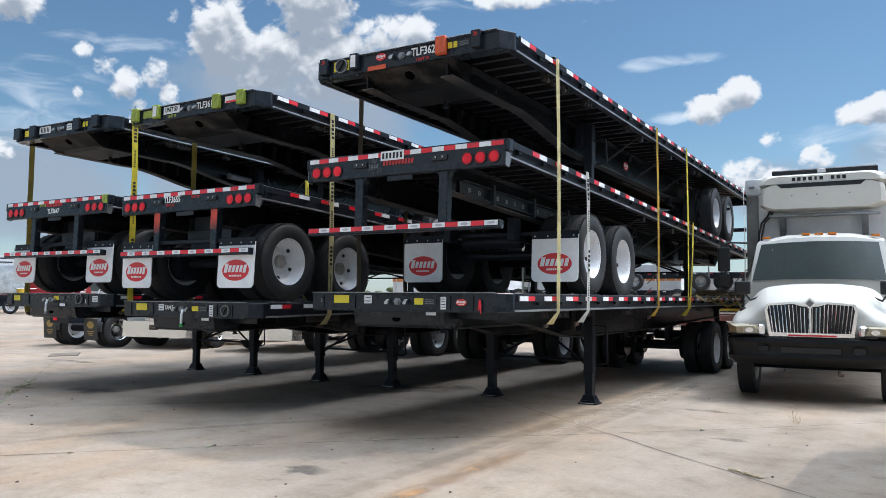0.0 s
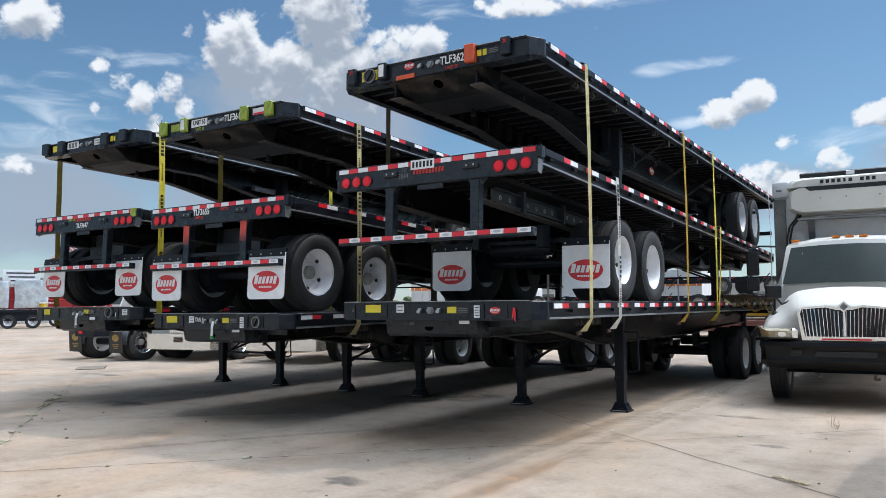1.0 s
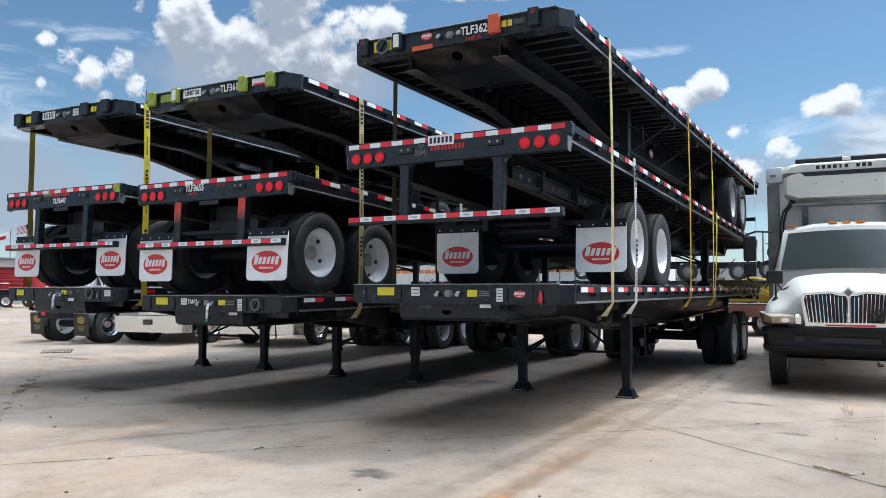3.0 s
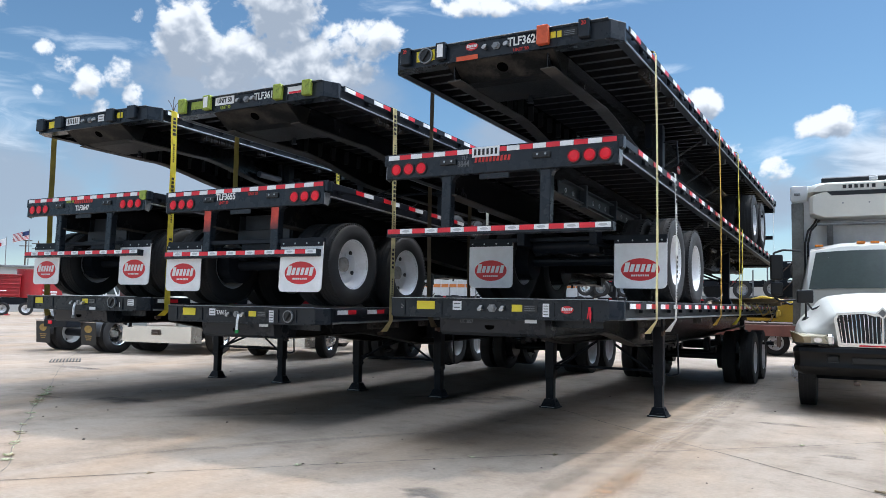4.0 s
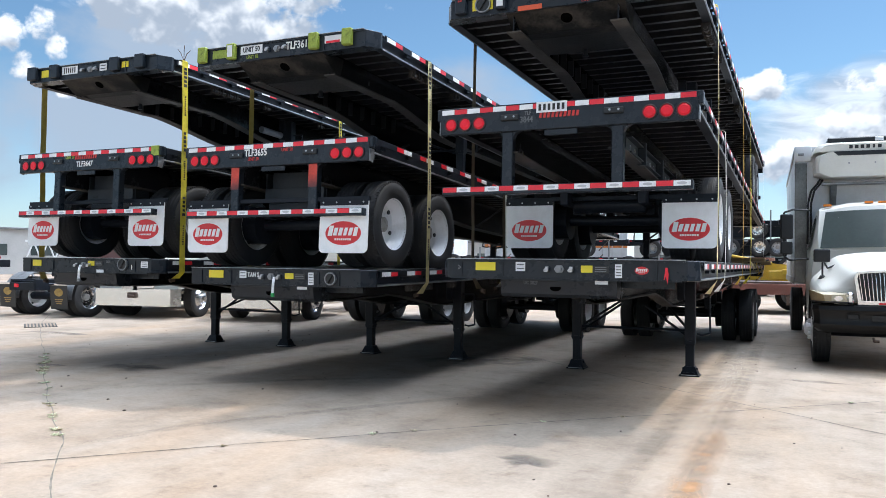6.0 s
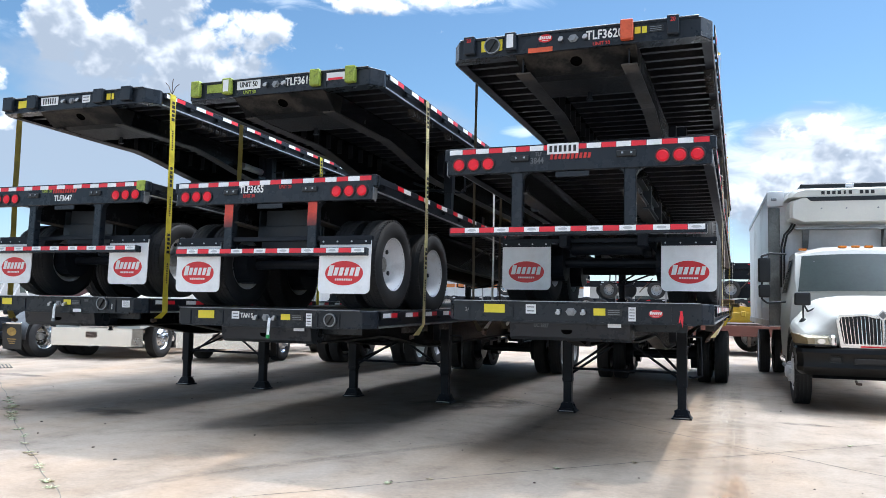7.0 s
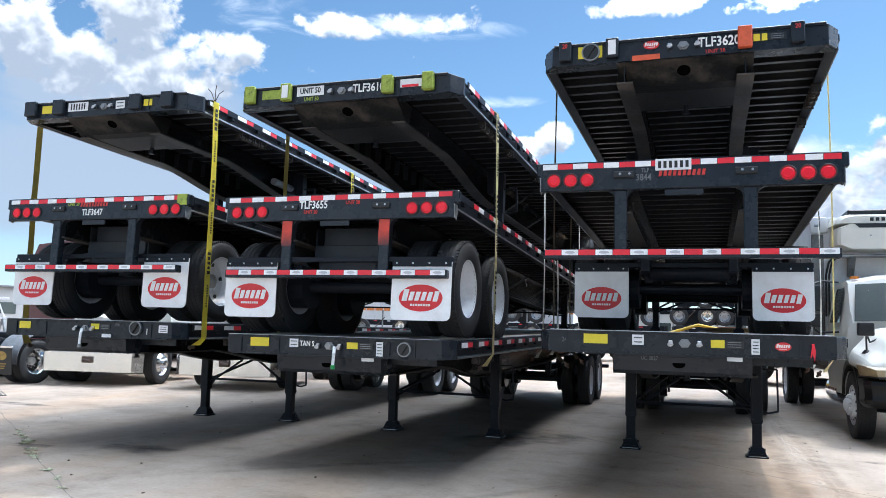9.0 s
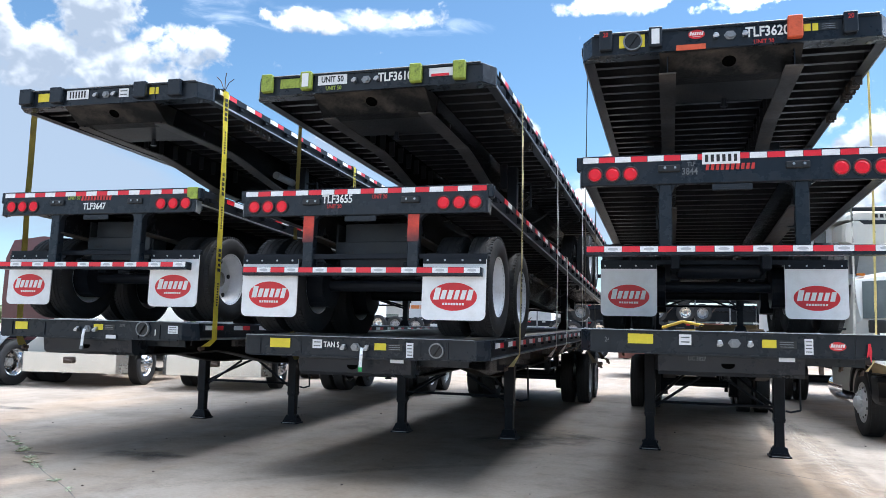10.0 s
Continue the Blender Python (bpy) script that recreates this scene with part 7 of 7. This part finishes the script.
def joint(points, width, label, seed, wob=0.03, mat=None):
    """A narrow irregular joint or crack in the concrete."""
    rnd = random.Random(seed)
    bm = B()
    rows = []
    for (x0, y0), (x1, y1) in zip(points, points[1:]):
        n = max(2, int(math.hypot(x1 - x0, y1 - y0) / 0.12))
        d = Vector((x1 - x0, y1 - y0)).normalized()
        nr = Vector((-d.y, d.x))
        for k in range(n):
            f = k / n
            o = wob * noise.noise(Vector((x0 + (x1 - x0) * f, y0 + (y1 - y0) * f, seed))) * 1.5
            w = width * (0.45 + 0.9 * rnd.random())
            c = Vector((x0 + (x1 - x0) * f, y0 + (y1 - y0) * f)) + nr * o
            rows.append((bm.verts.new((*(c - nr * w / 2), 0.004)), bm.verts.new((*(c + nr * w / 2), 0.004))))
    for a, b in zip(rows, rows[1:]):
        bm.faces.new((a[0], b[0], b[1], a[1]))
    return tagged(part("crack", mesh_of(bm, "crack", mat or CRACK), mat or CRACK), label, "crack", "cracks in the concrete", "structure")


joint([(-11.5, -0.6), (-7.41, 4.15), (-6.17, 5.6), (-5.14, 6.76), (-3.4, 8.48), (-1.82, 10.2), (1.5, 14.0)], 0.012, "dark joint across the concrete", 1)
joint([(-8.0, 12.2), (-4.28, 9.16), (-3.4, 8.48), (-1.72, 7.28), (2.0, 4.4)], 0.012, "dark joint across the concrete", 2)
joint([(-22.5, 14.4), (-18.6, 11.2), (-15.0, 8.66), (-13.0, 7.25), (-12.2, 6.62), (-10.2, 5.23), (-8.3, 3.93), (-5.0, 1.3)], 0.012, "weedy joint across the concrete", 3, 0.04, SANDY)
joint([(-21.0, 3.0), (-16.0, 9.3), (-13.0, 12.9), (-9.0, 17.6)], 0.012, "dark joint across the concrete", 4)


def oil_spot(x, y, rx, ry, seed, mat):
    rows = []
    for f in (0.0, 0.45, 0.7, 1.0):
        row = []
        for k in range(37):
            a = 2 * math.pi * (k % 36) / 36
            r = f * (0.85 + 0.5 * noise.noise(Vector((math.cos(a) * 1.6, math.sin(a) * 1.6, seed * 3.1))))
            row.append((x + rx * r * math.cos(a), y + ry * r * math.sin(a), 0.003))
        rows.append(row)
    me = feathered(rows, "oil_stain", mat)
    me.attributes["soft"].data.foreach_set("value", [v for v in (1.0, 1.0, 0.75, 0.0) for k in range(37)])
    return tagged(part("oil_stain", me, mat), "dark oil stain on the concrete", "stain", "oil stains", "structure")


def soft_stain(name, color, alpha, lo=0.42, hi=0.62, scale=2.2):
    """A stain that thins out through a broken edge."""
    m = material(name, color, 0.85, vary=0.2, scale=3)
    nt = m.node_tree
    bs = nt.nodes["Principled BSDF"]
    tc, no, mr = nt.nodes.new("ShaderNodeTexCoord"), nt.nodes.new("ShaderNodeTexNoise"), nt.nodes.new("ShaderNodeMapRange")
    no.inputs["Scale"].default_value, no.inputs["Detail"].default_value = scale, 8
    mr.inputs["From Min"].default_value, mr.inputs["From Max"].default_value, mr.inputs["To Max"].default_value = lo, hi, alpha
    nt.links.new(tc.outputs["Object"], no.inputs["Vector"])
    nt.links.new(no.outputs["Fac"], mr.inputs["Value"])
    at, mu = nt.nodes.new("ShaderNodeAttribute"), nt.nodes.new("ShaderNodeMath")
    at.attribute_name, mu.operation = "soft", "MULTIPLY"
    nt.links.new(mr.outputs[0], mu.inputs[0])
    nt.links.new(at.outputs["Fac"], mu.inputs[1])
    nt.links.new(mu.outputs[0], bs.inputs["Alpha"])
    return m


def feathered(rows, name, mat):
    """A flat mark from rows of points across it, full in its middle and thinning out to its rim."""
    verts, faces, soft = [], [], []
    n = len(rows[0])
    for i, row in enumerate(rows):
        for j, p in enumerate(row):
            verts.append(p)
            soft.append(0.0 if j in (0, n - 1) or i in (0, len(rows) - 1) else 1.0)
    for i in range(len(rows) - 1):
        for j in range(n - 1):
            a = i * n + j
            faces.append((a, a + 1, a + n + 1, a + n))
    me = bpy.data.meshes.new(name)
    me.from_pydata(verts, [], faces)
    me.attributes.new("soft", "FLOAT", "POINT").data.foreach_set("value", soft)
    me.materials.append(mat)
    return me


SOFT_OIL = soft_stain("soft_oil_stain", (0.115, 0.105, 0.096), 0.6, 0.30, 0.62)
for x, y, rx, ry, sd in ((-11.4, 7.4, 0.75, 0.32, 1), (-12.53, 6.97, 0.4, 0.14, 2), (-4.82, 5.25, 0.26, 0.22, 3), (-7.6, 10.8, 1.0, 1.4, 5),
                         (-16.5, 10.2, 1.1, 0.25, 9), (-3.0, 10.9, 0.4, 0.14, 8), (-2.2, 8.9, 0.25, 0.12, 10)):
    oil_spot(x, y, rx, ry, sd, SOFT_OIL)
FADE = soft_stain("faded_orange_paint", (0.50, 0.27, 0.12), 0.85, 0.25, 0.75, 3.0)
TRACK = soft_stain("tyre_track", (0.22, 0.185, 0.145), 0.45, 0.2, 0.9, 5.0)
PALE = soft_stain("pale_scuff", (0.56, 0.49, 0.40), 0.5, 0.25, 0.85, 5.0)
def scuff(points, width, mat, label, name="tyre_mark"):
    """A long soft mark on the concrete."""
    rows = []
    for k, (x, y) in enumerate(points):
        a, b = Vector(points[max(0, k - 1)]), Vector(points[min(len(points) - 1, k + 1)])
        n = Vector((-(b - a).y, (b - a).x)).normalized() * width / 2
        rows.append([(x + n.x * f, y + n.y * f, 0.0025) for f in (-1.0, -0.35, 0.35, 1.0)])
    tagged(part(name, feathered(rows, name, mat), mat), label, "marking", "tyre marks", "structure")


scuff([(-3.72, 7.4), (-3.70, 6.6), (-3.62, 5.0), (-3.42, 2.2), (-3.40, 1.2)], 0.34, FADE, "faded orange painted line on the concrete", "painted_line")
for dx in (0.0, 0.42):
    scuff([(-4.55 + dx, 18.0), (-4.40 + dx, 14.0), (-4.27 + dx, 11.6), (-4.15 + dx, 8.0), (-4.06 + dx, 5.4), (-3.95 + dx, 3.0)], 0.26, TRACK, "faint brown tyre mark on the concrete")
scuff([(-4.15, 17.0), (-4.05, 12.0), (-3.92, 8.0), (-3.84, 5.0)], 0.36, PALE, "pale scuffed strip on the concrete")
scuff([(-8.2, 3.98), (-7.9, 5.0), (-7.0, 6.6), (-5.9, 8.2)], 0.22, TRACK, "faint curved tyre mark on the concrete")
scuff([(-10.5, 5.8), (-8.8, 7.6), (-6.8, 9.2)], 0.24, TRACK, "faint curved tyre mark on the concrete")


def drain(m):
    t = thing("drain_grate", m, "dark slotted iron drain set in the concrete", "drain")
    part("grate_frame", mesh_of(box(B(), (0, 0, 0.006), (0.95, 0.34, 0.012), 0.003), "grate_frame", GRATE), GRATE, t)
    for k in range(9):
        part("grate_bar", shared("grate_bar", CONCRETE, lambda bm: box(bm, (0, 0, 0.013), (0.050, 0.33, 0.006))), CONCRETE, t, m=pose(-0.4 + 0.1 * k, 0, 0))


drain(pose(-18.5, 11.15, 0, 0, 0, 55) @ Matrix.Diagonal((0.68, 3.0, 1, 1)))


def weed(x, y, s, seed, dry=False, up=0.5):
    """A flat tuft of fine blades rooted in a joint."""
    rnd = random.Random(seed)
    mat = STRAW if dry else GRASS
    thin = 0.4 if up > 0.8 else 0.8
    bm = B()
    root = bm.verts.new((0, 0, 0))
    for k in range(18):
        a = rnd.uniform(0, 6.28)
        l = s * rnd.uniform(0.5, 1.2)
        d = Vector((math.cos(a), math.sin(a), 0))
        n = Vector((-d.y, d.x, 0)) * thin
        rise = l * up * rnd.uniform(0.4, 1.2)
        mid = d * l * 0.5 + Vector((0, 0, rise * 0.85))
        vs = [bm.verts.new(mid - n * 0.008), bm.verts.new(d * l + Vector((0, 0, rise))), bm.verts.new(mid + n * 0.008)]
        bm.faces.new((root, *vs))
    tagged(part("weed", mesh_of(bm, "weed", mat), mat, m=pose(x, y, 0)), "small dusty weed growing in a crack", "plant", "weeds in the cracks")


STRAW = material("dry_grass", (0.42, 0.34, 0.22), 0.8, vary=0.2, scale=20)
rw = random.Random(11)
LINE = [(-14.6, 8.4), (-13.0, 7.25), (-12.2, 6.62), (-10.2, 5.23), (-8.3, 3.93)]
for k in range(64):
    f = 0.5 + 3.4 * rw.random()
    i = min(3, int(f))
    (ax, ay), (bx, by) = LINE[i], LINE[i + 1]
    f -= i
    weed(ax + (bx - ax) * f + rw.uniform(-0.03, 0.03), ay + (by - ay) * f + rw.uniform(-0.03, 0.03), rw.choice((0.025, 0.04, 0.05, 0.065, 0.085)), 100 + k, k % 3 == 0, 0.22)
weed(-1.84, 10.52, 0.16, 201, True, 1.1)
weed(-1.78, 10.47, 0.10, 202, True, 1.0)
for k in range(6):
    weed(-1.80 + 0.05 * k, 7.40 - 0.035 * k, 0.05, 210 + k, True, 0.35)
for k, (x, y) in enumerate(((-7.1, 4.5), (-6.3, 5.45), (-6.05, 5.75), (-5.2, 6.7), (-4.6, 7.3), (-2.6, 9.35))):
    weed(x, y, 0.04, 230 + k, k % 2 == 0, 0.4)


def pebble_stuff():
    rnd = random.Random(3)
    bm = B()
    for k in range(110):
        x, y = rnd.uniform(-16, 1), rnd.uniform(3.2, 13)
        r = rnd.choice((0.006, 0.008, 0.010, 0.014))
        bmesh.ops.create_icosphere(bm, subdivisions=1, radius=r, matrix=Matrix.Translation((x, y, r * 0.3)) @ Matrix.Diagonal((1, rnd.uniform(0.6, 1.6), 0.6, 1)))
    return tagged(part("grit", mesh_of(bm, "grit", IRON), IRON), "scattered grit and small stones on the concrete", "grit", kind="stuff")


pebble_stuff()
# a tall van trailer beside the camera's way: only its shadow reaches the view
side_van = thing("box_van", pose(0.0, 0, 0), "white box van parked beside the yard lane", "van")
part("van_body", mesh_of(box(B(), (1.36, 7.5, 2.55), (2.6, 6.3, 2.9), 0.45, seg=4), "van_body", BOX_WHITE), BOX_WHITE, side_van)
part("van_underframe", mesh_of(box(B(), (1.36, 7.5, 0.86), (1.7, 5.6, 0.5), 0.02), "van_underframe", BLACK), BLACK, side_van)
for y in (5.3, 9.5):
    for s in (-1, 1):
        wheel(side_van, 1.36 + s * 1.10, y, TYRE_R, s)
part("rear_door", mesh_of(box(B(), (0.80, 4.335, 2.5), (1.05, 0.03, 2.3), 0.01), "rear_door", BOX_WHITE), BOX_WHITE, side_van)
part("rear_door", mesh_of(box(B(), (1.92, 4.335, 2.5), (1.05, 0.03, 2.3), 0.01), "rear_door", BOX_WHITE), BOX_WHITE, side_van)
